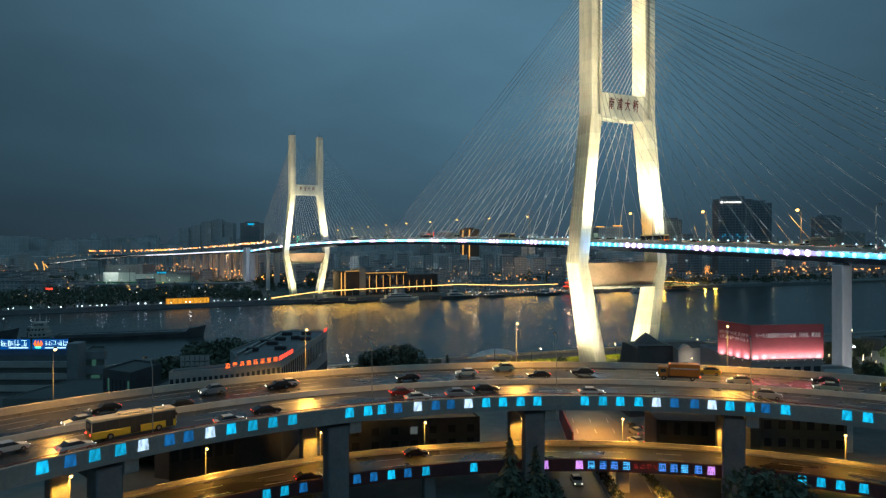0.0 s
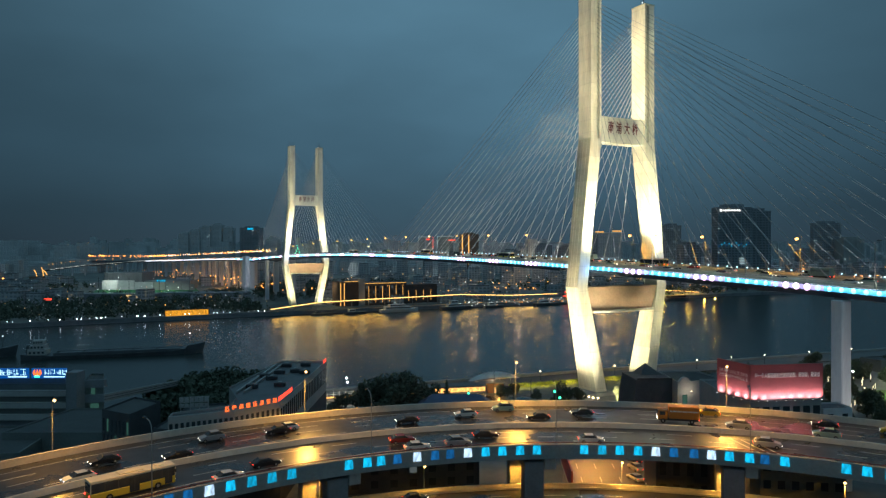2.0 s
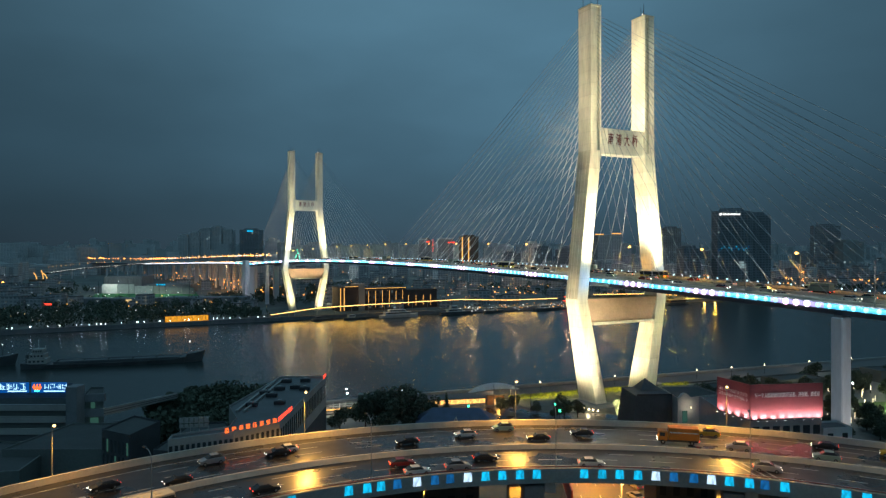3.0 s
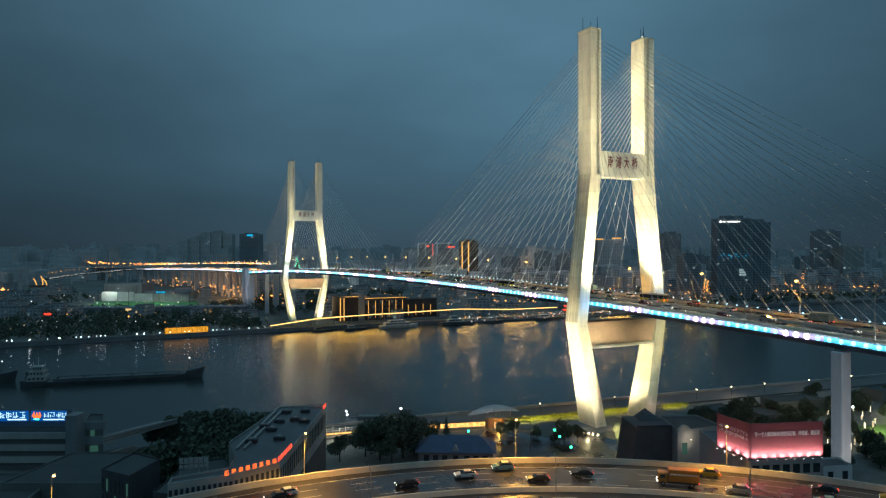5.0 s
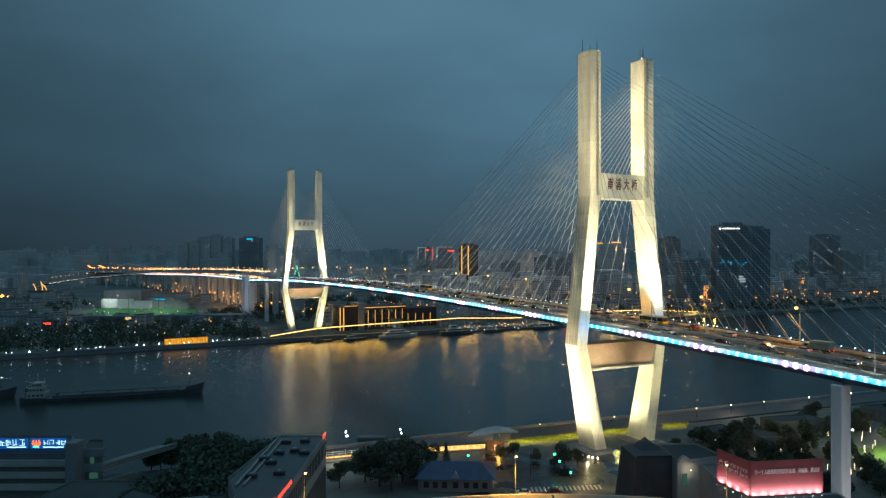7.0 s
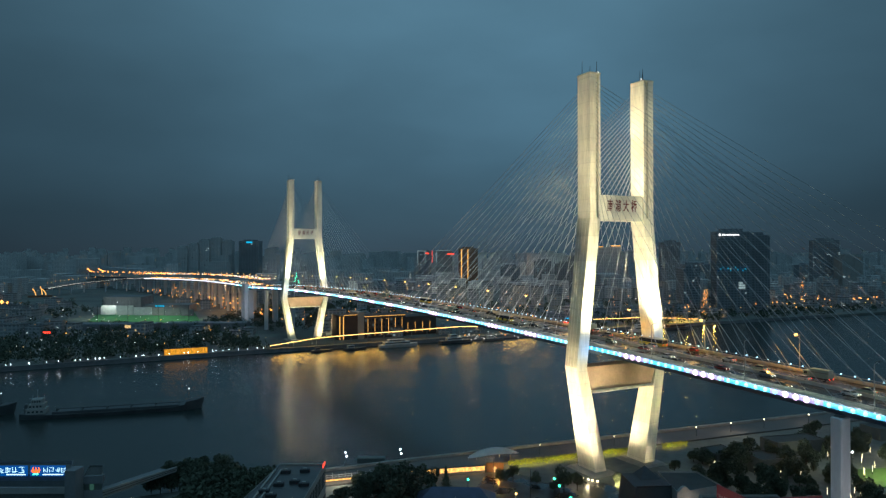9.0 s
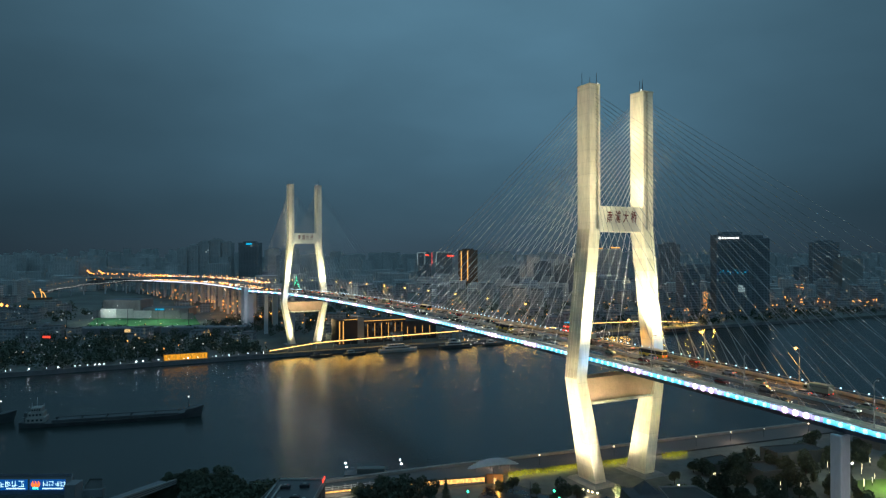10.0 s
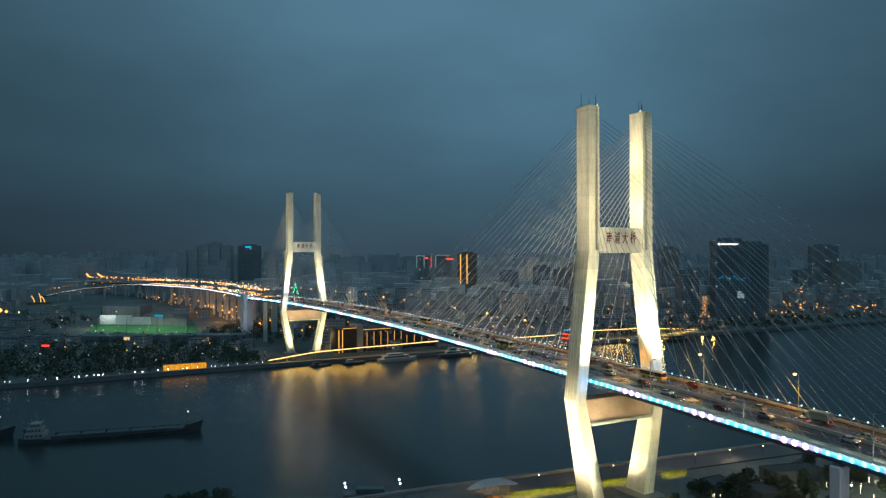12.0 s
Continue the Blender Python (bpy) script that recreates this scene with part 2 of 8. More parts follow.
M = {
    "tower": mat("tower_painted_concrete", (0.74, 0.72, 0.62), 0.75, vary=0.30, scale=0.22, fine=1.6, bump=0.05, stretch=(1, 1, 0.18), lift=4.5),
    "weathered": mat("weathered_concrete", (0.58, 0.56, 0.45), 0.85, vary=0.24, scale=0.18, fine=1.5, bump=0.1, stretch=(1, 1, 1.0), lift=4.5),
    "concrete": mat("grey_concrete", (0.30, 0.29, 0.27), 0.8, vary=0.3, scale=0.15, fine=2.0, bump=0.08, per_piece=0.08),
    "dark_concrete": mat("darker_grey_concrete", (0.19, 0.192, 0.195), 0.8, vary=0.3, scale=0.2, fine=2.0, bump=0.08),
    "parapet": mat("pale_parapet_concrete", (0.60, 0.55, 0.46), 0.75, vary=0.22, scale=0.25, fine=2.5, bump=0.06),
    "red_parapet": mat("dull_red_parapet_paint", (0.13, 0.045, 0.045), 0.8, vary=0.25, scale=0.2, fine=2.0, bump=0.05),
    "pier": mat("pale_pier_concrete", (0.72, 0.72, 0.74), 0.8, vary=0.15, scale=0.1, fine=1.5, bump=0.06, stretch=(1, 1, 0.3)),
    # amber light on the lower beam is put into this brown
    "beam_brown": mat("concrete_brown_for_amber_light", (0.56, 0.40, 0.30), 0.85, vary=0.2, scale=0.15, fine=1.5, bump=0.08),
    "steel_box": mat("blue_grey_girder_steel", (0.10, 0.13, 0.18), 0.5, metal=0.3, vary=0.2, scale=0.3, fine=2.0),
    "asphalt": mat("wet_asphalt", (0.026, 0.025, 0.025), 0.48, vary=0.4, scale=0.12, fine=3.0, bump=0.06, wet=0.2),
    "deck_asphalt": mat("bridge_deck_asphalt", (0.05, 0.05, 0.052), 0.4, vary=0.35, scale=0.12, fine=3.0, bump=0.06, wet=0.2),
    "worn_road": mat("worn_wet_concrete_road", (0.15, 0.135, 0.12), 0.65, vary=0.35, scale=0.15, fine=2.0, bump=0.08, wet=0.2),
    "line": mat("white_road_paint", (0.62, 0.60, 0.55), 0.6, vary=0.25, scale=0.6, fine=6.0),
    # reddish light along the inner rail is put into its colour
    "rail_red": mat("rail_tinted_by_red_light", (0.28, 0.07, 0.055), 0.5, vary=0.2, scale=0.5, fine=4.0),
    # two tones of one sheath: floodlit cables pale, unlit cables grey
    "cable": mat("lit_cable_sheath", (0.82, 0.82, 0.79), 0.45, vary=0.1, scale=0.1, fine=1.0),
    "cable_unlit": mat("unlit_cable_sheath", (0.40, 0.405, 0.41), 0.5, vary=0.1, scale=0.1, fine=1.0),
    "pole": mat("galvanised_pole", (0.34, 0.33, 0.31), 0.5, metal=0.4, vary=0.15, scale=0.5, fine=4.0),
    "dark_metal": mat("dark_metal", (0.06, 0.06, 0.065), 0.5, metal=0.5, vary=0.2, scale=0.5, fine=4.0),
    "ground": mat("dark_damp_ground", (0.155, 0.165, 0.148), 0.85, vary=0.45, scale=0.02, fine=0.3, bump=0.1),
    "paving": mat("promenade_paving", (0.13, 0.122, 0.115), 0.7, vary=0.25, scale=0.08, fine=1.2, bump=0.05),
    "lawn": mat("lawn_grass", (0.07, 0.13, 0.03), 0.9, vary=0.4, scale=0.2, fine=5.0, bump=0.3),
    "leaf": mat("dark_evergreen_leaf", (0.070, 0.088, 0.058), 0.8, vary=0.5, scale=0.5, fine=3.0, per_piece=0.2),
    "hedge": mat("yellow_green_hedge_leaf", (0.32, 0.34, 0.05), 0.8, vary=0.4, scale=0.6, fine=4.0),
    "bark": mat("grey_brown_bark", (0.09, 0.075, 0.06), 0.9, vary=0.3, scale=0.6, fine=5.0, bump=0.3),
    "wall_pale": mat("pale_render_wall", (0.36, 0.35, 0.33), 0.85, vary=0.2, scale=0.12, fine=2.0, bump=0.05, per_piece=0.1),
    "wall_grey": mat("grey_render_wall", (0.20, 0.21, 0.22), 0.85, vary=0.25, scale=0.1, fine=1.5, bump=0.05, per_piece=0.15),
    "wall_brown": mat("brown_brick_wall", (0.19, 0.12, 0.085), 0.85, vary=0.25, scale=0.15, fine=2.0, bump=0.06, per_piece=0.1),
    "wall_dark": mat("dark_cladding", (0.14, 0.152, 0.142), 0.6, vary=0.3, scale=0.1, fine=1.5, per_piece=0.1),
    "roof": mat("grey_felt_roof", (0.08, 0.085, 0.088), 0.6, vary=0.35, scale=0.12, fine=1.5, bump=0.08, wet=0.15),
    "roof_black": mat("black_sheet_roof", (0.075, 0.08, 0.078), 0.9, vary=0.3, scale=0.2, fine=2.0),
    "roof_blue": mat("blue_tile_roof", (0.06, 0.09, 0.16), 0.6, vary=0.3, scale=0.3, fine=3.0, bump=0.2),
    "glass_dark": mat("dark_window_glass", (0.045, 0.052, 0.058), 0.15, vary=0.2, scale=0.3, fine=2.0),
    "hull": mat("dark_hull_paint", (0.085, 0.095, 0.10), 0.6, vary=0.35, scale=0.15, fine=1.5),
    "ship_white": mat("white_ship_paint", (0.62, 0.62, 0.6), 0.5, vary=0.15, scale=0.3, fine=2.0),
    "red_board": mat("red_printed_board", (0.25, 0.052, 0.058), 0.6, vary=0.2, scale=0.15, fine=1.5),
    "board_text": mat("pale_board_lettering", (0.85, 0.72, 0.68), 0.6, vary=0.05, scale=0.5, fine=2.0),
    "red_paint": mat("red_lettering_paint", (0.15, 0.010, 0.009), 0.6, vary=0.15, scale=0.5, fine=2.0),
    "rubber": mat("tyre_rubber", (0.02, 0.02, 0.02), 0.8, vary=0.2, scale=2.0, fine=8.0),
    "green_net": mat("green_pitch", (0.03, 0.16, 0.06), 0.9, vary=0.3, scale=0.05, fine=0.8),
    # far walls are paled in colour in place of haze
    "far_wall": mat("haze_paled_city_wall", (0.62, 0.62, 0.61), 0.9, vary=0.3, scale=0.012, fine=0.15),
    "bank_wall": mat("low_bank_building_wall", (0.45, 0.455, 0.46), 0.9, vary=0.4, scale=0.02, fine=0.2),
    "far_tower": mat("far_tower_cladding", (0.28, 0.29, 0.30), 0.7, vary=0.3, scale=0.02, fine=0.3, per_piece=0.2),
    # what gives off light
    "lamp_amber": glow("sodium_lamp", (1.0, 0.50, 0.12), 6.0),
    "far_amber": glow("far_sodium_lamp", (1.0, 0.36, 0.07), 4.2),
    "avenue_glow": glow("orange_avenue_lamp", (1.0, 0.34, 0.07), 5.5),
    "far_warm": glow("far_warm_lamp", (1.0, 0.70, 0.36), 3.0),
    "window_green": glow("green_tinted_window", (0.10, 0.32, 0.25), 0.22),
    # serves black cladding, and walls whose shade is put into the colour
    "shed_shade_black": mat("black_shed_and_shaded_wall", (0.075, 0.08, 0.085), 0.85, vary=0.3, scale=0.2, fine=2.0),
    "hotel_wall": mat("dark_brown_hotel_wall", (0.09, 0.065, 0.055), 0.8, vary=0.3, scale=0.15, fine=2.0),
    "far_white": glow("far_white_lamp", (0.9, 0.92, 0.9), 2.2),
    "approach_strip": glow("white_light_strip", (0.8, 0.86, 1.0), 2.0),
    "lamp_street": glow("street_lamp_bulb", (1.0, 0.62, 0.22), 5.0),
    "lamp_warm": glow("warm_lamp", (1.0, 0.80, 0.48), 7.0),
    "lamp_white": glow("white_lamp", (0.85, 0.95, 1.0), 10.0),
    "led_cyan": uneven_glow("cyan_light_panel", (0.005, 0.47, 0.80), 1.0),
    "led_blue": uneven_glow("dim_blue_light_panel", (0.008, 0.14, 0.40), 0.7),
    "led_pale": uneven_glow("pale_light_panel", (0.55, 0.78, 1.0), 1.1),
    "led_purple": uneven_glow("purple_light_panel", (0.62, 0.28, 0.85), 0.9),
    "glyph_cyan": glow("cyan_sign_glyph", (0.10, 0.55, 1.0), 1.3),
    "glyph_blue": glow("blue_sign_glyph", (0.10, 0.26, 0.95), 1.1),
    "glyph_purple": glow("purple_sign_glyph", (0.70, 0.30, 0.95), 1.3),
    "red_dim": glow("dim_red_sign_glyph", (0.30, 0.02, 0.02), 0.7),
    "deck_cyan": glow("cyan_deck_light", (0.20, 0.78, 1.0), 3.2),
    "rail_glow": glow("bluish_rail_light", (0.45, 0.75, 1.0), 3.0),
    "deck_pink": glow("pinkish_white_deck_light", (0.97, 0.66, 1.0), 3.6),
    "deck_lilac": glow("lilac_spill_strip", (0.46, 0.40, 0.88), 1.2),
    "deck_strip": glow("blue_light_strip", (0.05, 0.44, 0.76), 1.7),
    "quay_line": mat("golden_quay_light_strip", (0.3, 0.2, 0.1), 0.5, emit=(1.0, 0.56, 0.16), power=3.6),
    # glow that stands in for walls washed with amber light
    "wall_wash": uneven_glow("amber_lit_wall_glow", (1.0, 0.50, 0.13), 1.5),
    "gold": glow("golden_facade_light", (1.0, 0.50, 0.12), 1.3),
    "gold_board": uneven_glow("golden_lit_board", (1.0, 0.42, 0.03), 0.75),
    "red_led": glow("red_sign_light", (1.0, 0.06, 0.03), 2.2),
    "orange_led": glow("orange_sign_light", (1.0, 0.15, 0.025), 1.8),
    "blue_sign": glow("blue_sign_face", (0.0, 0.075, 0.33), 1.0),
    "white_sign": glow("white_sign_mark", (0.55, 0.90, 1.0), 1.7),
    "green_lamp": glow("green_signal_light", (0.05, 0.9, 0.45), 4.0),
    "window_warm": glow("warm_lit_window", (1.0, 0.66, 0.28), 0.9),
    "window_cool": glow("cool_lit_window", (0.65, 0.9, 0.95), 0.5),
    "window_dim": glow("dim_lit_window", (0.45, 0.55, 0.55), 0.16),
    "head": glow("headlight", (1.0, 0.95, 0.82), 9.0),
    "tail": glow("tail_light", (1.0, 0.05, 0.03), 5.0),
}


def window_grid(m, wall, glass, floor=3.4, bay=4.2):
    """Rows of dark window bays on the upright faces of far buildings."""
    n, l = m.node_tree.nodes, m.node_tree.links
    bsdf = n["Principled BSDF"]
    old = bsdf.inputs["Base Color"].links[0].from_socket
    co, sep, geo, gs = n.new("ShaderNodeTexCoord"), n.new("ShaderNodeSeparateXYZ"), n.new("ShaderNodeNewGeometry"), n.new("ShaderNodeSeparateXYZ")
    l.new(co.outputs["Object"], sep.inputs[0])
    l.new(geo.outputs["Normal"], gs.inputs[0])
    add = n.new("ShaderNodeMath")
    l.new(sep.outputs["X"], add.inputs[0])
    l.new(sep.outputs["Y"], add.inputs[1])
    comb = n.new("ShaderNodeCombineXYZ")
    l.new(add.outputs[0], comb.inputs["X"])
    l.new(sep.outputs["Z"], comb.inputs["Y"])
    br = n.new("ShaderNodeTexBrick")
    br.offset = 0.0
    br.inputs["Scale"].default_value = 1.0
    br.inputs["Mortar Size"].default_value = 0.75
    br.inputs["Mortar Smooth"].default_value = 0.1
    br.inputs["Brick Width"].default_value, br.inputs["Row Height"].default_value = bay, floor
    l.new(comb.outputs[0], br.inputs["Vector"])
    side = n.new("ShaderNodeMath")
    side.operation = "LESS_THAN"
    l.new(gs.outputs["Z"], side.inputs[0])
    side.inputs[1].default_value = 0.5
    hole = n.new("ShaderNodeMath")
    hole.operation = "SUBTRACT"
    hole.inputs[0].default_value = 1.0
    l.new(br.outputs["Fac"], hole.inputs[1])
    fac = n.new("ShaderNodeMath")
    fac.operation = "MULTIPLY"
    l.new(hole.outputs[0], fac.inputs[0])
    l.new(side.outputs[0], fac.inputs[1])
    mix = n.new("ShaderNodeMix")
    mix.data_type = "RGBA"
    l.new(fac.outputs[0], mix.inputs["Factor"])
    l.new(old, mix.inputs["A"])
    mix.inputs["B"].default_value = (*glass, 1)
    l.new(mix.outputs["Result"], bsdf.inputs["Base Color"])


# glass tone of the far walls is paled for haze as well
window_grid(M["far_wall"], None, (0.33, 0.345, 0.36))
window_grid(M["bank_wall"], None, (0.25, 0.265, 0.28))
window_grid(M["far_tower"], None, (0.17, 0.18, 0.195))
CAR_PAINT = {
    "white": mat("white_car_paint", (0.62, 0.62, 0.60), 0.42, vary=0.05, scale=0.5, fine=3.0),
    "silver": mat("silver_car_paint", (0.38, 0.39, 0.40), 0.42, metal=0.5, vary=0.05, scale=0.5, fine=3.0),
    "black": mat("black_car_paint", (0.018, 0.018, 0.02), 0.42, vary=0.1, scale=0.5, fine=3.0),
    "green": mat("pale_green_car_paint", (0.30, 0.40, 0.33), 0.42, vary=0.05, scale=0.5, fine=3.0),
    "yellow": mat("yellow_taxi_paint", (0.65, 0.36, 0.03), 0.42, vary=0.05, scale=0.5, fine=3.0),
    "orange": mat("orange_truck_paint", (0.55, 0.20, 0.03), 0.45, vary=0.08, scale=0.5, fine=3.0),
    "lime": mat("yellow_bus_paint", (0.62, 0.47, 0.05), 0.4, vary=0.08, scale=0.5, fine=3.0),
    "cream": mat("cream_bus_paint", (0.66, 0.60, 0.46), 0.45, vary=0.08, scale=0.5, fine=3.0),
    "red": mat("dark_red_car_paint", (0.20, 0.02, 0.02), 0.42, vary=0.08, scale=0.5, fine=3.0),
}

water_m = bpy.data.materials.new("river_water")
water_m.use_nodes = True
n_, l_ = water_m.node_tree.nodes, water_m.node_tree.links
wb = n_["Principled BSDF"]
wb.inputs["Base Color"].default_value = (0.030, 0.042, 0.040, 1)
wb.inputs["Roughness"].default_value = 0.22
wb.inputs["IOR"].default_value = 1.33
tc = n_.new("ShaderNodeTexCoord")
heights = []
for sc, de in ((0.055, 3.0), (0.5, 4.0)):
    t_ = n_.new("ShaderNodeTexNoise")
    t_.inputs["Scale"].default_value, t_.inputs["Detail"].default_value = sc, de
    l_.new(tc.outputs["Object"], t_.inputs["Vector"])
    heights.append(t_)
hm = n_.new("ShaderNodeMath")
hm.operation = "MULTIPLY_ADD"
l_.new(heights[0].outputs["Fac"], hm.inputs[0])
hm.inputs[1].default_value = 0.9
l_.new(heights[1].outputs["Fac"], hm.inputs[2])
bp_ = n_.new("ShaderNodeBump")
bp_.inputs["Strength"].default_value, bp_.inputs["Distance"].default_value = 0.5, 0.26
l_.new(hm.outputs[0], bp_.inputs["Height"])
l_.new(bp_.outputs[0], wb.inputs["Normal"])

# ---------------------------------------------------------------- mesh helpers


def thing(name, m=None, label="", category="", group="", kind=""):
    ob = new(name)
    ob.empty_display_size = 0.5
    if m is not None:
        ob.matrix_world = m
    return tagged(ob, label, category, group, kind)


def mesh_of(name, bm, material):
    me = bpy.data.meshes.new(name)
    bmesh.ops.recalc_face_normals(bm, faces=bm.faces[:])
    bm.to_mesh(me)
    bm.free()
    me.materials.append(material)
    return me


def part(name, bm, material, parent=None, label=""):
    me = bm if isinstance(bm, bpy.types.Mesh) else mesh_of(name, bm, material)
    ob = new(name, me)
    ob.parent = parent
    return tagged(ob, label)


def solo(name, bm, material, label="", category="", group="", kind="", m=None):
    ob = part(name, bm, material)
    if m is not None:
        ob.matrix_world = m
    return tagged(ob, label, category, group, kind)


def box(bm, x0, x1, y0, y1, z0, z1, m=None, taper=0.0):
    t = taper
    co = [(x0, y0, z0), (x1, y0, z0), (x1, y1, z0), (x0, y1, z0), (x0 + t, y0 + t, z1), (x1 - t, y0 + t, z1), (x1 - t, y1 - t, z1), (x0 + t, y1 - t, z1)]
    v = [bm.verts.new(m @ Vector(c) if m is not None else c) for c in co]
    for f in ((3, 2, 1, 0), (4, 5, 6, 7), (0, 1, 5, 4), (1, 2, 6, 5), (2, 3, 7, 6), (3, 0, 4, 7)):
        bm.faces.new([v[i] for i in f])
    return bm


def cube(*a, m=None, taper=0.0):
    return box(bmesh.new(), *a, m=m, taper=taper)


def prism(bm, poly, z0, z1):
    lo = [bm.verts.new((x, y, z0)) for x, y in poly]
    hi = [bm.verts.new((x, y, z1)) for x, y in poly]
    k = len(poly)
    bm.faces.new(lo[::-1])
    bm.faces.new(hi)
    for i in range(k):
        bm.faces.new((lo[i], lo[(i + 1) % k], hi[(i + 1) % k], hi[i]))
    return bm


def tube(bm, a, b, r0, r1=None, sides=6, cap=True):
    a, b = Vector(a), Vector(b)
    r1 = r0 if r1 is None else r1
    q = (b - a).to_track_quat("Z", "Y")
    ra, rb = [], []
    for i in range(sides):
        d = q @ Vector((math.cos(2 * math.pi * i / sides), math.sin(2 * math.pi * i / sides), 0))
        ra.append(bm.verts.new(a + d * r0))
        rb.append(bm.verts.new(b + d * r1))
    for i in range(sides):
        j = (i + 1) % sides
        bm.faces.new((ra[i], ra[j], rb[j], rb[i]))
    if cap:
        bm.faces.new(ra[::-1])
        bm.faces.new(rb)
    return bm


def ball(bm, c, r, seg=8, rings=5, sz=1.0):
    bmesh.ops.create_uvsphere(bm, u_segments=seg, v_segments=rings, radius=r, matrix=Matrix.Translation(c) @ Matrix.Diagonal((1, 1, sz, 1)))
    return bm


def loft(bm, sections, closed=True, caps=True):
    """Skin between cross sections, each a list of places with the same count."""
    rows = [[bm.verts.new(p) for p in s] for s in sections]
    k = len(rows[0])
    for a, b in zip(rows, rows[1:]):
        for i in range(k if closed else k - 1):
            j = (i + 1) % k
            bm.faces.new((a[i], a[j], b[j], b[i]))
    if caps and closed:
        bm.faces.new(rows[0][::-1])
        bm.faces.new(rows[-1])
    return bm


def bevel(bm, width, segments=1):
    bmesh.ops.bevel(bm, geom=bm.edges[:], offset=width, segments=segments, affect="EDGES", profile=0.6)
    return bm

# ---------------------------------------------------------------- ground and river
def near_bank(x):
    return 32 - 0.13 * x if x > -60 else 39.8 - 0.1 * (x + 60)


def far_bank(x):
    return 367 - 0.05 * x if x > -60 else 370


xs = [-4000, -2000, -1000, -500, -300, -200, -120, -60, 0, 60, 120, 200, 300, 450, 700, 1000, 2000, 4000]
bm = bmesh.new()
profile = []
for x in xs:
    nb, fb = near_bank(max(-400, min(800, x))), far_bank(max(-400, min(900, x)))
    profile.append([(x, -900, 2.5), (x, nb - 60, 2.5), (x, nb - 1, 2.5), (x, nb, 2.5), (x, nb + 0.6, -4), (x, (nb + fb) / 2, -7), (x, fb - 0.6, -4), (x, fb, 2.5), (x, fb + 2, 2.5), (x, fb + 400, 2.5), (x, 1500, 2.5), (x, 4900, 2.5)])
loft(bm, profile, closed=False)
solo("ground", bm, M["ground"], "dark damp city ground cut by a wide river", "ground", kind="structure", m=BR)
bm = bmesh.new()
loft(bm, [[(x, near_bank(max(-400, min(800, x))) + 0.2, 0), (x, 150, 0), (x, 260, 0), (x, far_bank(max(-400, min(900, x))) - 0.2, 0)] for x in xs], closed=False)
solo("water", bm, water_m, "dark rippled river reflecting the city lights", "river", kind="structure", m=BR)

# ---------------------------------------------------------------- bridge towers
LEG = ((2.55, 14.22, 4.95, 9.9), (41.9, 21.8, 4.6, 6.9), (97.0, 15.6, 4.95, 7.2), (150.0, 15.55, 4.85, 7.2))   # height, outer half width, width, depth


def letter_mesh(ch, size, depth, bold, material):
    cu = bpy.data.curves.new("letter", "FONT")
    cu.offset, cu.resolution_u = bold, 4
    cu.body, cu.size, cu.extrude, cu.align_x, cu.align_y = ch, size, depth, "CENTER", "CENTER"
    tmp = bpy.data.objects.new("letter", cu)
    me = bpy.data.meshes.new_from_object(tmp)
    bpy.data.objects.remove(tmp)
    me.materials.append(material)
    return me


def leg_section(z, outer, w, d, side, notch=0.0):
    """The outline of a leg at one height; notch is the depth of the cable recess in its front and back."""
    a, b = outer, outer - w
    c = (a + b) / 2 - 0.9
    h = d / 2
    out = [(a, -h), (a, h), (c + 0.75, h), (c + 0.75, h - notch), (c - 0.75, h - notch), (c - 0.75, h), (b, h), (b, -h), (c - 0.75, -h), (c - 0.75, -h + notch), (c + 0.75, -h + notch), (c + 0.75, -h)]
    return [(side * x, y, z) for x, y in out]


def deck_z(y):
    return 52.3 - 6.0e-5 * (y - 211) ** 2


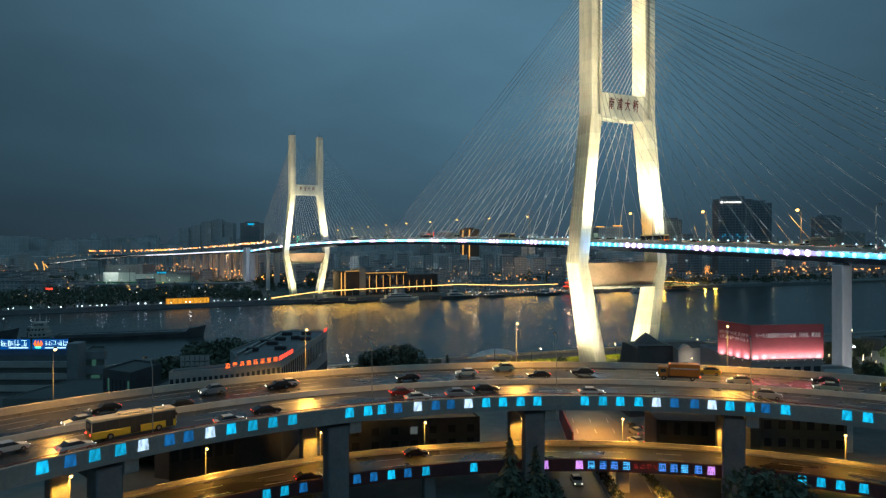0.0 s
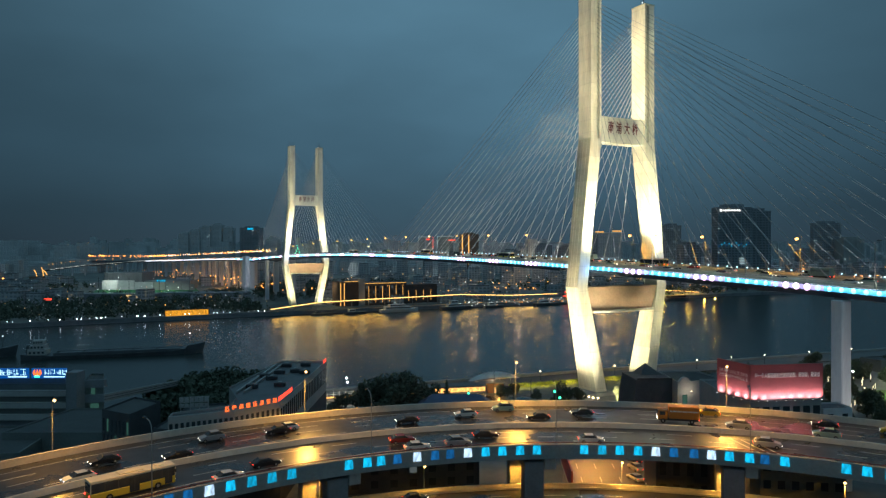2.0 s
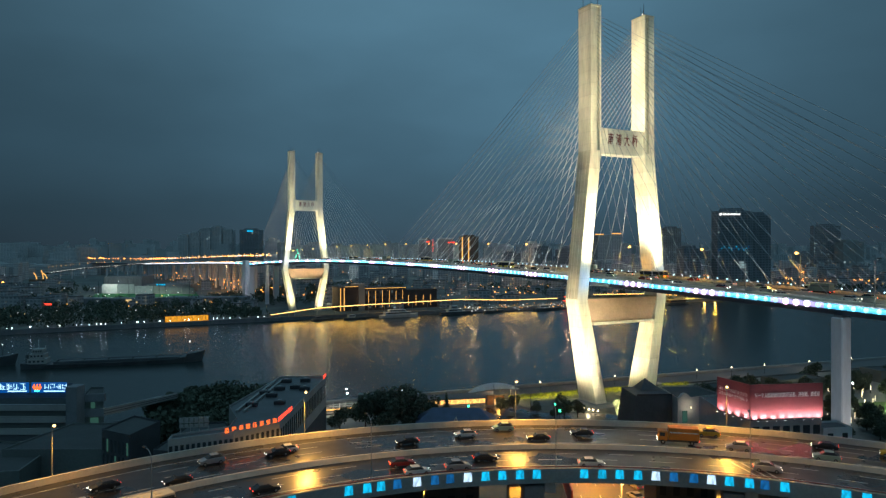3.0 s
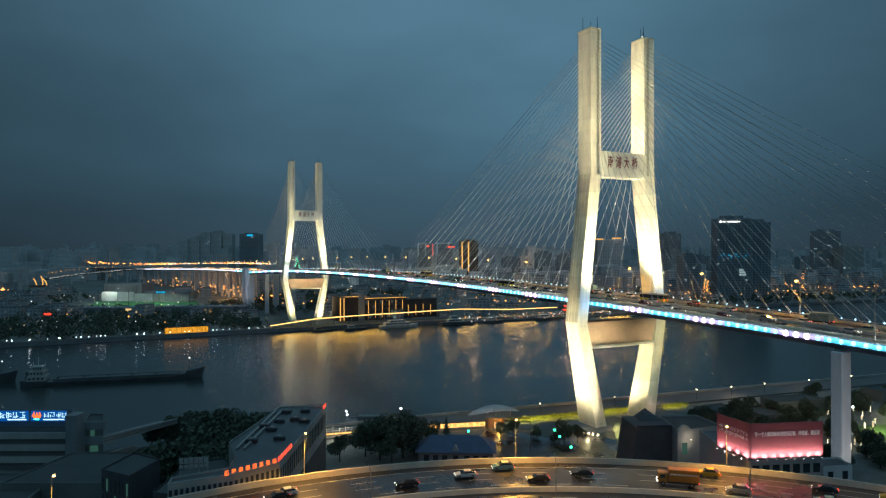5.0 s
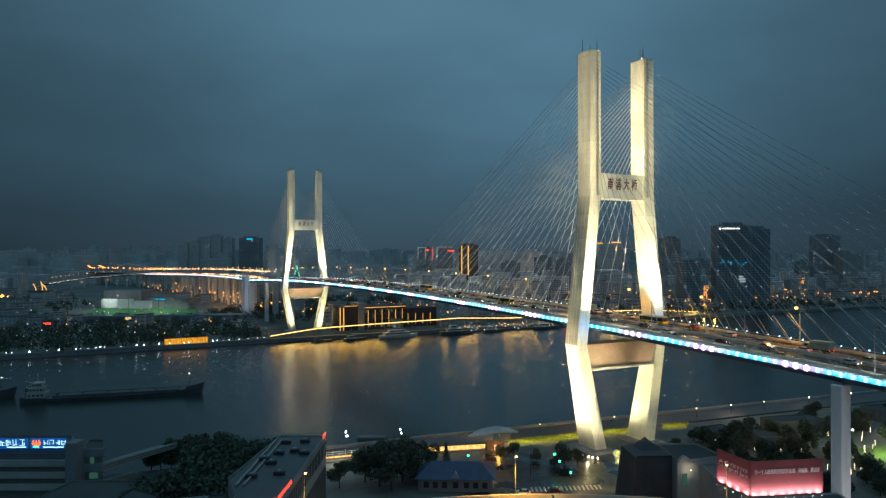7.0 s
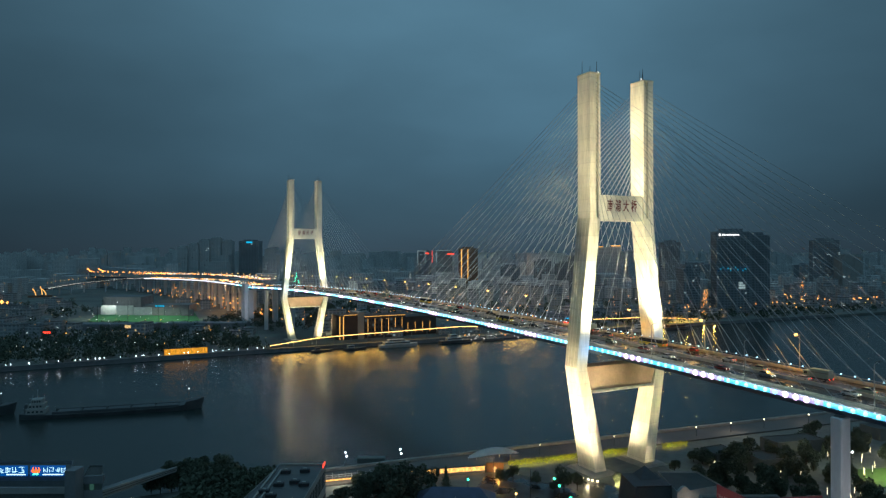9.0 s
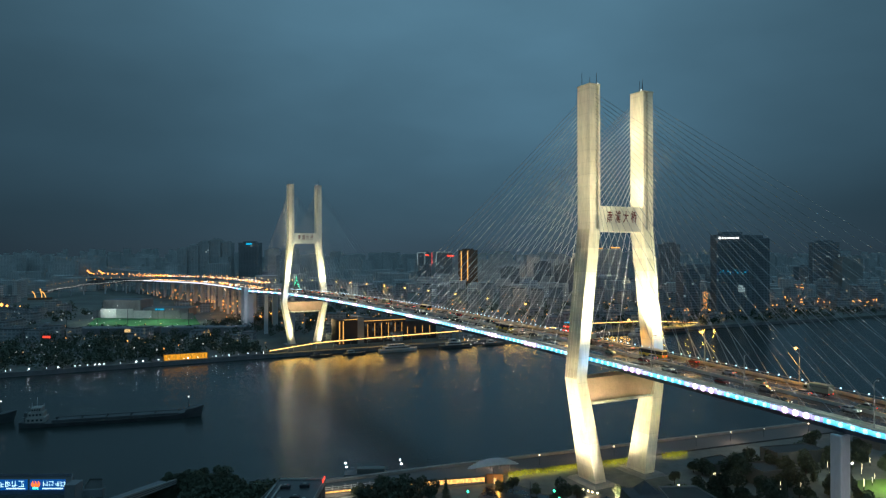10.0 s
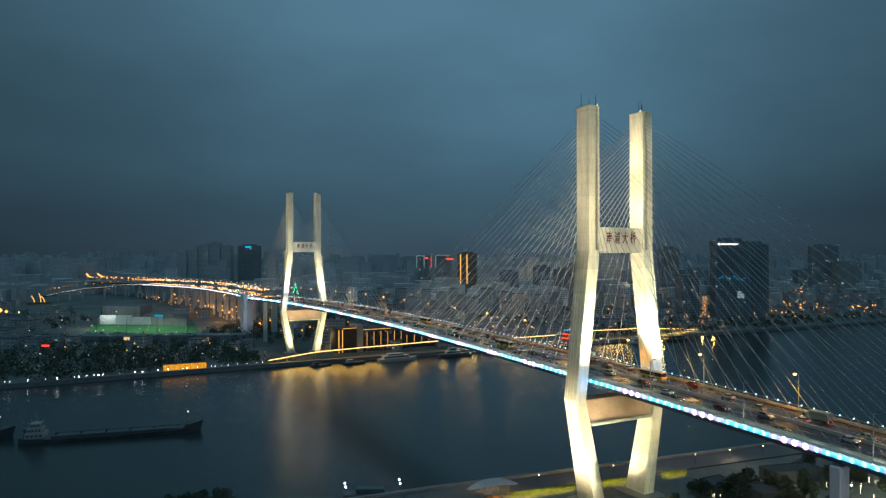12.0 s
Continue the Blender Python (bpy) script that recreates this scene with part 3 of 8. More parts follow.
def bridge_tower(y, mirrored):
    t = thing("bridge_tower", BR @ pose(0, y, 0), "floodlit cream concrete H-shaped bridge tower carrying stay cables", "bridge tower", "towers of the bridge")
    for side in (-1, 1):
        bm = bmesh.new()
        loft(bm, [leg_section(*LEG[0], side, 0.02), leg_section(*LEG[1], side, 0.02)])
        part("lower_leg", bm, M["tower"], t)
        bm = bmesh.new()
        loft(bm, [leg_section(*LEG[1], side, 0.02), leg_section(*LEG[2], side, 0.02)])
        part("middle_leg", bm, M["tower"], t, "inclined leg with weathered outer face")
        bm = bmesh.new()
        loft(bm, [leg_section(*LEG[2], side, 1.1), leg_section(*LEG[3], side, 1.1)])
        part("upper_leg", bm, M["tower"], t, "upright leg with recessed cable slots")
        # weathered outer skin of the inclined leg
        (z0, a0, w0, d0), (z1, a1, w1, d1) = LEG[1], LEG[2]
        bm = bmesh.new()
        loft(bm, [[(side * (a0 + e), s * (d0 / 2 - 0.15), z0 + 0.2) for e, s in ((0.06, -1), (0.06, 1), (-0.3, 1), (-0.3, -1))], [(side * (a1 + e), s * (d1 / 2 - 0.15), z1 - 0.2) for e, s in ((0.06, -1), (0.06, 1), (-0.3, 1), (-0.3, -1))]])
        part("leg_skin", bm, M["weathered"], t, "stained unpainted concrete skin")
        for s in (-0.45, 0.1, 0.5):
            bm = bmesh.new()
            loft(bm, [[(side * (a0 + e), s * d0 / 2 + g, z0 + 0.3) for e, g in ((0.05, -0.12), (0.10, -0.12), (0.10, 0.12), (0.05, 0.12))], [(side * (a1 + e), s * d1 / 2 + g, z1 - 0.3) for e, g in ((0.05, -0.12), (0.10, -0.12), (0.10, 0.12), (0.05, 0.12))]])
            part("leg_rib", bm, M["tower"], t)
        bm = bmesh.new()
        c = side * 12.2
        box(bm, c - 5.8, c + 5.8, -8.5, 8.5, 2.4, 3.5, taper=1.3)
        part("plinth", bm, M["concrete"], t)
        # top cap, rods
        bm = bmesh.new()
        box(bm, min(side * 10.6, side * 15.7), max(side * 10.6, side * 15.7), -3.7, 3.7, 150, 150.5)
        part("top_cap", bm, M["weathered"], t)
        for ax, ay, h in ((11.4, -2.4, 4.6), (13.0, -0.5, 3.2), (14.4, 2.3, 5.4)):
            part("antenna", tube(bmesh.new(), (side * ax, ay, 150.4), (side * ax, ay, 150.4 + h), 0.14, 0.06), M["dark_metal"], t)
            part("beacon", ball(bmesh.new(), (side * (ax - 0.7), ay, 151.0), 0.22, 6, 5), M["far_white"], t, "small white warning lamp")
    part("upper_beam", bevel(cube(-10.7, 10.7, -2.9, 2.9, 96.4, 105.5), 0.15), M["tower"], t)
    part("upper_beam_soffit", cube(-10.65, 10.65, -2.6, 2.6, 95.9, 96.4), M["tower"], t)
    bm = bmesh.new()
    loft(bm, [[(-17.4, -3.1, 42), (-17.4, 3.1, 42), (17.4, 3.1, 42), (17.4, -3.1, 42)], [(-14.6, -3.1, 33.2), (-14.6, 3.1, 33.2), (14.6, 3.1, 33.2), (14.6, -3.1, 33.2)]])
    # beam colour carries the sodium light that falls on it
    part("lower_beam", bm, M["beam_brown"], t, "concrete cross beam under the deck, coloured brown for amber light")
    part("beam_lip", bevel(cube(-14.9, 14.9, -4.1, 4.1, 32.4, 33.3), 0.08), M["tower"], t)
    # the bridge's name, on the face towards the land
    for i, ch in enumerate("\u5357\u6d66\u5927\u6865"):
        ob = part("letter", letter_mesh(ch, 4.1, 0.05, 0.045, M["red_paint"]), None, t, "red painted character")
        ob.matrix_basis = pose((i - 1.5) * 3.95 + 0.3, -2.97, 101.3, 90, 0, 0) @ Matrix.Diagonal((0.70, 1.14, 1, 1)) @ Matrix.Shear("XZ", 4, (0.12, 0.0))
    # stay cables: a fan on each leg, towards the river and towards the land
    for side in (-1, 1):
        for way in (-1, 1):
            span = 9.0 if way * (1 if y == 0 else -1) > 0 else 7.3
            for k in range(22):
                zt = 108.5 + 38.5 * (k / 21) ** 0.8
                yd = way * (13.5 + span * k)
                bm = bmesh.new()
                top, end = Vector((side * 12.4, way * 3.1, zt)), Vector((side * 12.3, yd, deck_z(y + yd) + 0.3))
                mid = [top.lerp(end, f) - Vector((0, 0, 0.9 * 4 * f * (1 - f))) for f in (0, 0.33, 0.67, 1)]
                for p, q in zip(mid, mid[1:]):
                    tube(bm, p, q, 0.10 if span == 9.0 else 0.085, sides=5, cap=False)
                # land-side and outermost cables get the grey tone in place of missing light
                part("stay_cable", bm, M["cable" if span == 9.0 and k < 19 else "cable_unlit"], t)
    return t


near_tower = bridge_tower(0, False)
far_tower = bridge_tower(423, True)

# ---------------------------------------------------------------- bridge deck
deck = thing("bridge_deck", BR, "long curved bridge deck edged with blue lights", "bridge", kind="structure")


def spline(nodes):
    """A smooth line through nodes: a function from metres along it to place and heading, and its length."""
    pts = [Vector(q) for q in nodes]
    pts = [pts[0] * 2 - pts[1]] + pts + [pts[-1] * 2 - pts[-2]]
    fine = []
    for k in range(1, len(pts) - 2):
        a, b, c, d = pts[k - 1:k + 3]
        for i in range(8):
            f = i / 8
            fine.append(0.5 * (2 * b + (c - a) * f + (2 * a - 5 * b + 4 * c - d) * f * f + (3 * b - a - 3 * c + d) * f ** 3))
    fine.append(pts[-2])
    total = [0.0]
    for a, b in zip(fine, fine[1:]):
        total.append(total[-1] + (b - a).length)

    def at(s):
        s = max(0.0, min(total[-1] - 0.01, s))
        k = max(i for i in range(len(total)) if total[i] <= s)
        k = min(k, len(fine) - 2)
        f = (s - total[k]) / (total[k + 1] - total[k])
        d = fine[k + 1] - fine[k]
        d.z = 0
        return fine[k].lerp(fine[k + 1], f), d.normalized()
    return at, total[-1]


far_road, FAR_LENGTH = spline([(0, 590, 43.68), (0, 650, 43.3), (0, 740, 42.0), (-8, 941, 38.5), (-33, 1122, 34.5), (-70, 1300, 30.8), (-92, 1400, 30.0), (-120, 1445, 29.2), (-146, 1512, 28.7), (-162, 1600, 28.2), (-168, 1867, 27.0), (-180, 2157, 26.0), (-215, 2399, 25.0)])
loop_road, LOOP_LENGTH = spline([(-62, 1215, 32.6), (-79, 1290, 30.2), (-107, 1342, 28.3), (-134, 1346, 25.5), (-187, 1338, 22.3), (-212, 1300, 20.3), (-237, 1250, 18.3), (-249, 1216, 17.2)])


def path_point(s):
    """The deck's centre line: straight over the river, then swinging away on the far bank. s is metres from the near tower."""
    if s <= 590:
        return Vector((0, s, deck_z(s))), Vector((0, 1, 0))
    return far_road(s - 590)


def along(bm, outline, s0, s1, step, road=path_point):
    sections = []
    k = max(1, int((s1 - s0) / step))
    for i in range(k + 1):
        c, d = road(s0 + (s1 - s0) * i / k)
        right = Vector((d.y, -d.x, 0))
        sections.append([c + right * u + Vector((0, 0, v)) for u, v in outline])
    return loft(bm, sections)


SPAN = (-240, 585 + FAR_LENGTH, 12)
part("deck_slab", along(bmesh.new(), [(-14.6, 0), (14.6, 0), (14.6, -0.35), (-14.6, -0.35)], *SPAN), M["deck_asphalt"], deck, "wet dark asphalt road")
part("girder", along(bmesh.new(), [(-15.0, -0.36), (15.0, -0.36), (14.4, -2.6), (12.6, -2.6), (12.2, -1.0), (-12.2, -1.0), (-12.6, -2.6), (-14.4, -2.6)], *SPAN), M["steel_box"], deck)
for side in (-1, 1):
    part("walkway_kerb", along(bmesh.new(), [(side * 13.2, 0.01), (side * 15.1, 0.01), (side * 15.1, 0.3), (side * 13.2, 0.3)][::side], *SPAN), M["parapet"], deck)
    part("fascia", along(bmesh.new(), [(side * 15.0, -1.5), (side * 15.3, -1.5), (side * 15.3, 0.35), (side * 15.0, 0.35)][::side], *SPAN), M["steel_box"], deck)
    part("light_strip", along(bmesh.new(), [(side * 15.28, -1.15), (side * 15.36, -1.15), (side * 15.36, 0.1), (side * 15.28, 0.1)][::side], -240, 690 if side > 0 else -162, 12), M["deck_strip"], deck, "dim blue glowing strip")
    part("light_strip", along(bmesh.new(), [(side * 15.28, -1.0), (side * 15.36, -1.0), (side * 15.36, 0.3), (side * 15.28, 0.3)][::side], 690, 1310, 12), M["approach_strip"], deck, "white glowing strip")
    part("handrail", along(bmesh.new(), [(side * 14.9, 1.25), (side * 15.05, 1.25), (side * 15.05, 1.38), (side * 14.9, 1.38)][::side], *SPAN), M["pole"], deck)
    part("crash_barrier", along(bmesh.new(), [(side * 12.9, 0.3), (side * 13.2, 0.3), (side * 13.1, 1.1), (side * 12.95, 1.1)][::side], *SPAN), M["parapet"], deck)
part("median", along(bmesh.new(), [(-0.35, 0.0), (0.35, 0.0), (0.2, 0.95), (-0.2, 0.95)], *SPAN), M["parapet"], deck)
for u in (-8.9, -5.0, 5.0, 8.9):
    bm = bmesh.new()
    for k in range(70):
        s0 = -150 + 11 * k
        along(bm, [(u - 0.09, 0.005), (u + 0.09, 0.005), (u + 0.09, 0.02), (u - 0.09, 0.02)], s0, s0 + 5, 6)
    part("lane_line", bm, M["line"], deck)

panel_meshes = {}
for key in ("deck_cyan", "deck_pink"):
    bm = bmesh.new()
    ball(bm, (0, 0, 0), 0.62 if key == "deck_cyan" else 0.86, 10, 7)
    panel_meshes[key] = mesh_of("deck_light", bm, M[key])
strip_meshes = {key: mesh_of("strip_panel", cube(-0.04, 0.04, -1.48, 1.48, -0.62, 0.62), M[key]) for key in ("deck_strip", "deck_lilac")}
rnd = random.Random(4)
for k in range(0, 285):
    s = -160 + 3.0 * k
    c, d = path_point(s)
    key = "deck_pink" if (k % 10) in (4, 5, 6) else "deck_cyan"
    right = Vector((d.y, -d.x, 0))
    # panels round the pink lights glow lilac in place of their spilled light
    ob = part("strip_panel", strip_meshes["deck_lilac" if (k % 10) in (3, 4, 5, 6, 7) else "deck_strip"], None, deck)
    ob.matrix_basis = Matrix.Translation(c + right * -15.35 + Vector((0, 0, -0.52)))
    ob = part("deck_light", panel_meshes[key], None, deck)
    ob.matrix_basis = Matrix.Translation(c + right * -15.45 + Vector((0, 0, -0.52))) @ Matrix.Diagonal((0.5, 1.0, 1.0, 1))
bm = bmesh.new()
ball(bm, (0, 0, 0), 0.27, 6, 4)
rail_light = mesh_of("rail_light", bm, M["rail_glow"])
for k in range(190):
    c, d = path_point(-170 + 4.0 * k)
    ob = part("rail_light", rail_light, None, deck)
    ob.matrix_basis = Matrix.Translation(c + Vector((15.0, 0, 1.5)))

# piers under the side spans and the far approach


def pier(name, y, x, w, d, top, label):
    t = thing(name, BR @ pose(x, y, 0), label, "bridge pier", "piers of the bridge")
    part("shaft", bevel(cube(-w / 2, w / 2, -d / 2, d / 2, 2.3, top), 0.25), M["pier"], t)
    part("bearing", cube(-w / 3, w / 3, -d / 3, d / 3, top, top + 0.5), M["dark_concrete"], t)
    return t


for y in (-96, 517):
    for x in (-14.0, 14.0):
        pier("bridge_pier", y, x, 3.7, 3.0, deck_z(y) - 3.1, "tall plain grey concrete pier under the deck edge")
for y in (-172, 594):
    for x in (-14.0, 14.0):
        pier("bridge_pier", y, x, 6.0, 5.0, deck_z(y) - 3.1, "massive grey concrete anchor pier of the bridge")
bm = bmesh.new()
box(bm, -20.4, -15.8, 596, 615, 2.3, 47.0)
# added spot without a fitting, to brighten the stair tower
spot(bw(-46, 570, 6), bw(-18, 605, 26), 16000, 60, (0.9, 0.9, 1.0), 1.0)
solo("stair_tower", bevel(bm, 0.3), M["pier"], "tall square grey concrete stair tower beside the deck", "tower", m=BR)
loop = thing("loop_ramp", BR, "far curved slip road dropping from the viaduct", "elevated road", kind="structure")
part("slab", along(bmesh.new(), [(-5, 0), (5, 0), (4.2, -1.6), (-4.2, -1.6)], 0, LOOP_LENGTH, 10, loop_road), M["deck_asphalt"], loop)
for side in (-1, 1):
    part("parapet", along(bmesh.new(), [(side * 5.0, -0.4), (side * 5.3, -0.4), (side * 5.3, 1.0), (side * 5.0, 1.0)][::side], 0, LOOP_LENGTH, 10, loop_road), M["parapet"], loop)
loop_bulb = mesh_of("rail_light", ball(bmesh.new(), (0, 0, 0), 0.42, 6, 4), M["far_white"])
for k in range(int(LOOP_LENGTH / 4.6)):
    c, d = loop_road(4 + 4.6 * k)
    ob = part("rail_light", loop_bulb, None, loop)
    ob.matrix_basis = Matrix.Translation(c + Vector((d.y, -d.x, 0)) * -5.4 + Vector((0, 0, 0.6)))
for k in range(int(LOOP_LENGTH / 40)):
    c, d = loop_road(20 + 40 * k)
    t = thing("viaduct_pier", BR @ Matrix.Translation((c.x, c.y, 0)), "grey concrete pier of the far slip road", "bridge pier", "piers of the far viaduct")
    part("shaft", cube(-1.3, 1.3, -1.3, 1.3, 2.3, c.z - 1.6), M["pier"], t)
for k in range(38):
    s = 676 + 46 * k
    c, d = path_point(s)
    for u in (-8, 8):
        p = c + Vector((d.y, -d.x, 0)) * u
        t = thing("viaduct_pier", BR @ Matrix.Translation((p.x, p.y, 0)), "grey concrete pier of the far approach viaduct", "bridge pier", "piers of the far viaduct")
        part("shaft", cube(-1.6, 1.6, -1.6, 1.6, 2.3, p.z - 2.6), M["pier"], t)


def deck_lamp(lit):
    t = thing("street_lamp", None, "slim grey street lamp on the bridge edge, " + ("lit amber" if lit else "unlit"), "street lamp", "lamps along the bridge")
    bm = tube(bmesh.new(), (0, 0, 0), (0, 0, 11), 0.16, 0.10)
    tube(bm, (0, 0, 11), (1.6, 0, 11.6), 0.09, 0.07)
    part("pole", bm, M["pole"], t)
    part("lamp_head", bevel(cube(1.2, 2.3, -0.25, 0.25, 11.5, 11.75), 0.06), M["dark_metal"], t)
    bm = bmesh.new()
    ball(bm, (1.75, 0, 11.15), 0.52 if lit else 0.2, 8, 6, 0.8)
    part("bulb", bm, M["lamp_amber" if lit else "pole"], t)
    return t


lamp_lit, lamp_off = deck_lamp(True), deck_lamp(False)
first = {True: lamp_lit, False: lamp_off}
for lit, side, s_start, count in ((True, 1, -138, 44), (False, -1, -104, 18)):
    for k in range(count):
        c, d = path_point(s_start + 36 * k)
        right = Vector((d.y, -d.x, 0))
        p = c + right * side * 13.6
        m = BR @ pose(p.x, p.y, p.z + 0.25, 0, 0, math.degrees(math.atan2(-right.y * side, -right.x * side)))
        if k == 0:
            first[lit].matrix_world = m
        else:
            copy_thing(first[lit], m)
        if lit and k < 19:
            q = BR @ (c + right * 9.0 + Vector((0, 0, 11.0)))
            down(q, 7500, AMBER, 0.6, 150)
for s_, u_ in ((652, -22), (700, 20), (745, -24), (800, 20), (860, -26), (930, 22), (1010, -26), (1100, 20)):      # street lamps below the far viaduct
    c, d = path_point(s_)
    q = BR @ (c + Vector((d.y, -d.x, 0)) * u_)
    point((q.x, q.y, 11.0), 8000, (1.0, 0.45, 0.12), 0.8)
# made-up floodlight at the foot of the side-span pier, to brighten it
for x in (-14.0,):
    spot(bw(x - 10, -118, 4.2), bw(x, -95, 26), 12000, 60, (1.0, 0.95, 0.92), 0.6)
    t = thing("ground_floodlight", BR @ pose(x - 10, -118.6, 2.5), "small added floodlight on the ground that brightens a bridge pier", "floodlight", "floodlights at the piers")
    part("stand", tube(bmesh.new(), (0, 0, 0), (0, 0, 1.4), 0.08), M["dark_metal"], t)
    part("bulb", ball(bmesh.new(), (0, 0, 1.5), 0.2, 8, 6), M["lamp_warm"], t)
for x in (-16.6, 16.6):      # the blue deck lights tint the tower legs beside them
    for y0 in (0, 423):
        strip_light(bw(x * 0.93, y0 - 9, 47.6), bw(x * 0.93, y0 - 4.2, 47.6), 1.0, 480, (0.12, 0.42, 1.0), BR.to_3x3() @ Vector((-0.3 if x < 0 else 0.3, 1, 0.1)))
for y0, y1 in ((-165, -8), (8, 205), (218, 415), (431, 585)):      # uplights below the cables, along both deck edges
    for x in (-16.6, 16.6):
        strip_light(bw(x, y0, deck_z(y0) - 0.2), bw(x, y1, deck_z(y1) - 0.2), 0.25, (100 if y0 > 0 and y1 < 420 else 75) * (y1 - y0), (0.92, 1.0, 0.95), BR.to_3x3() @ Vector((-0.018 * x, 0, 1)))

# ---------------------------------------------------------------- the spiral ramps in front
RC = (22.0, 29.0)        # centre of the spiral


def ring(bm, outline, a0, a1, step=1.5, slope=0.0):
    """Sweep an outline of (radius, height) round the spiral's centre between two bearings in degrees."""
    k = max(1, int(round(abs(a1 - a0) / step)))
    sections = []
    for i in range(k + 1):
        a = radians(a0 + (a1 - a0) * i / k)
        sections.append([(RC[0] + r * math.cos(a), RC[1] + r * math.sin(a), z) for r, z in outline])
    return loft(bm, sections)


def on_ring(r, a, z, turn=0.0):
    """Pose at radius r and bearing a; its x axis points outwards, its y axis along the road."""
    return pose(RC[0] + r * math.cos(radians(a)), RC[1] + r * math.sin(radians(a)), z, 0, 0, a + turn)


ZU, ZL = 21.4, 8.4      # road levels
A0, A1 = 8, 178
upper = thing("upper_ramp", None, "curved wet elevated road with amber-lit parapets and blue light panels", "elevated road", kind="structure")
part("carriageway", ring(bmesh.new(), [(90.2, ZU), (122.0, ZU), (122.0, ZU - 0.3), (90.2, ZU - 0.3)], A0, A1), M["asphalt"], upper, "wet dark asphalt")
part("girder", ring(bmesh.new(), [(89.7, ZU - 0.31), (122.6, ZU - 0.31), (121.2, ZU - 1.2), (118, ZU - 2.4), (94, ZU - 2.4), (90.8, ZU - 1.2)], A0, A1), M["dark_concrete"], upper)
part("inner_parapet", ring(bmesh.new(), [(89.6, ZU - 1.7), (90.2, ZU - 1.7), (90.2, ZU + 0.85), (89.6, ZU + 0.85)], A0, A1), M["concrete"], upper, "grey concrete parapet carrying the light panels")
part("outer_parapet", ring(bmesh.new(), [(121.9, ZU - 0.6), (122.5, ZU - 0.6), (122.4, ZU + 1.2), (122.0, ZU + 1.2)], A0, A1), M["parapet"], upper, "pale concrete parapet lit amber")
part("median_barrier", ring(bmesh.new(), [(104.0, ZU), (104.9, ZU), (104.65, ZU + 0.9), (104.25, ZU + 0.9)], A0, A1), M["parapet"], upper, "pale concrete central barrier")
# rail takes its red from the light on it, painted in
part("inner_rail", ring(bmesh.new(), [(89.8, ZU + 1.12), (89.92, ZU + 1.12), (89.92, ZU + 1.24), (89.8, ZU + 1.24)], A0, A1), M["rail_red"], upper, "thin handrail, coloured red for the light along it")
for r in (94.0, 97.4, 100.9, 108.4, 112.0, 115.6, 119.0):
    bm = bmesh.new()
    if r in (94.0, 119.0) or r == 100.9 or r == 108.4:
        if r in (100.9, 108.4):
            for k in range(28):
                a = A0 + 2 + 6 * k
                ring(bm, [(r - 0.09, ZU + 0.004), (r + 0.09, ZU + 0.004), (r + 0.09, ZU + 0.014), (r - 0.09, ZU + 0.014)], a, a + 2.6)
        else:
            ring(bm, [(r - 0.09, ZU + 0.004), (r + 0.09, ZU + 0.004), (r + 0.09, ZU + 0.014), (r - 0.09, ZU + 0.014)], A0, A1)
    else:
        for k in range(28):
            a = A0 + 4 + 6 * k
            ring(bm, [(r - 0.09, ZU + 0.004), (r + 0.09, ZU + 0.004), (r + 0.09, ZU + 0.014), (r - 0.09, ZU + 0.014)], a, a + 2.6)
    part("lane_line", bm, M["line"], upper)
# diagonal hatching where lanes part
for k in range(3):
    a = radians(69.2 - 1.0 * k)
    bm = bmesh.new()
    p = [(RC[0] + r * math.cos(a + e), RC[1] + r * math.sin(a + e)) for r, e in ((91.6, 0.0), (100.4, 0.05), (100.4, 0.054), (91.6, 0.004))]
    prism(bm, p, ZU + 0.004, ZU + 0.016)
    part("hatch_line", bm, M["line"], upper)


def panel_mesh(key, w, h):
    bm = bmesh.new()
    v = [(-0.12, -w * 0.42, h / 2), (-0.12, w * 0.42, h / 2), (-0.12, w / 2, -h / 2), (-0.12, -w / 2, -h / 2)]
    back = [(0.02, y, z) for _, y, z in v]
    loft(bm, [v, back])
    return mesh_of("light_panel", bm, M[key])


PANELS = {k: panel_mesh(k, 1.45, 1.5) for k in ("led_cyan", "led_blue", "led_pale", "led_purple")}
UPPER_PANELS = (142.8, 140.7, 138.8, 136.7, 134.8, 132.5, 130.8, 128.8, 126.8, 124.7, 122.7, 120.7, 114.7, 112.7, 111.2, 109.4, 107.2, 105.2, 103.5, 101.5, 99.5, 97.6, 95.6, 93.7, 88.4, 86.4, 84.5, 82.5, 80.6, 78.7, 76.6, 74.8, 73.0, 71.0, 69.5, 67.6, 62.0, 60.2, 58.2, 56.2, 54.2)
for a, c in zip(UPPER_PANELS, "cbccpbbpcccccccbpbbpccccccccpbbpccbcccccc"):
    ob = part("light_panel", PANELS[{"c": "led_cyan", "b": "led_blue", "p": "led_pale"}[c]], None, upper)
    ob.matrix_basis = on_ring(89.6, a, ZU - 0.05)

lower = thing("lower_ramp", None, "lower curved elevated road lit amber by street lamps", "elevated road", kind="structure")
part("carriageway", ring(bmesh.new(), [(95.8, ZL), (106.8, ZL), (106.8, ZL - 0.3), (95.8, ZL - 0.3)], A0, A1), M["asphalt"], lower, "wet dark asphalt")
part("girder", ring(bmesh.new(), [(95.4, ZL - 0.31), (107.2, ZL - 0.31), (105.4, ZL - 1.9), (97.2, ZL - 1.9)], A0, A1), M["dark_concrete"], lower)
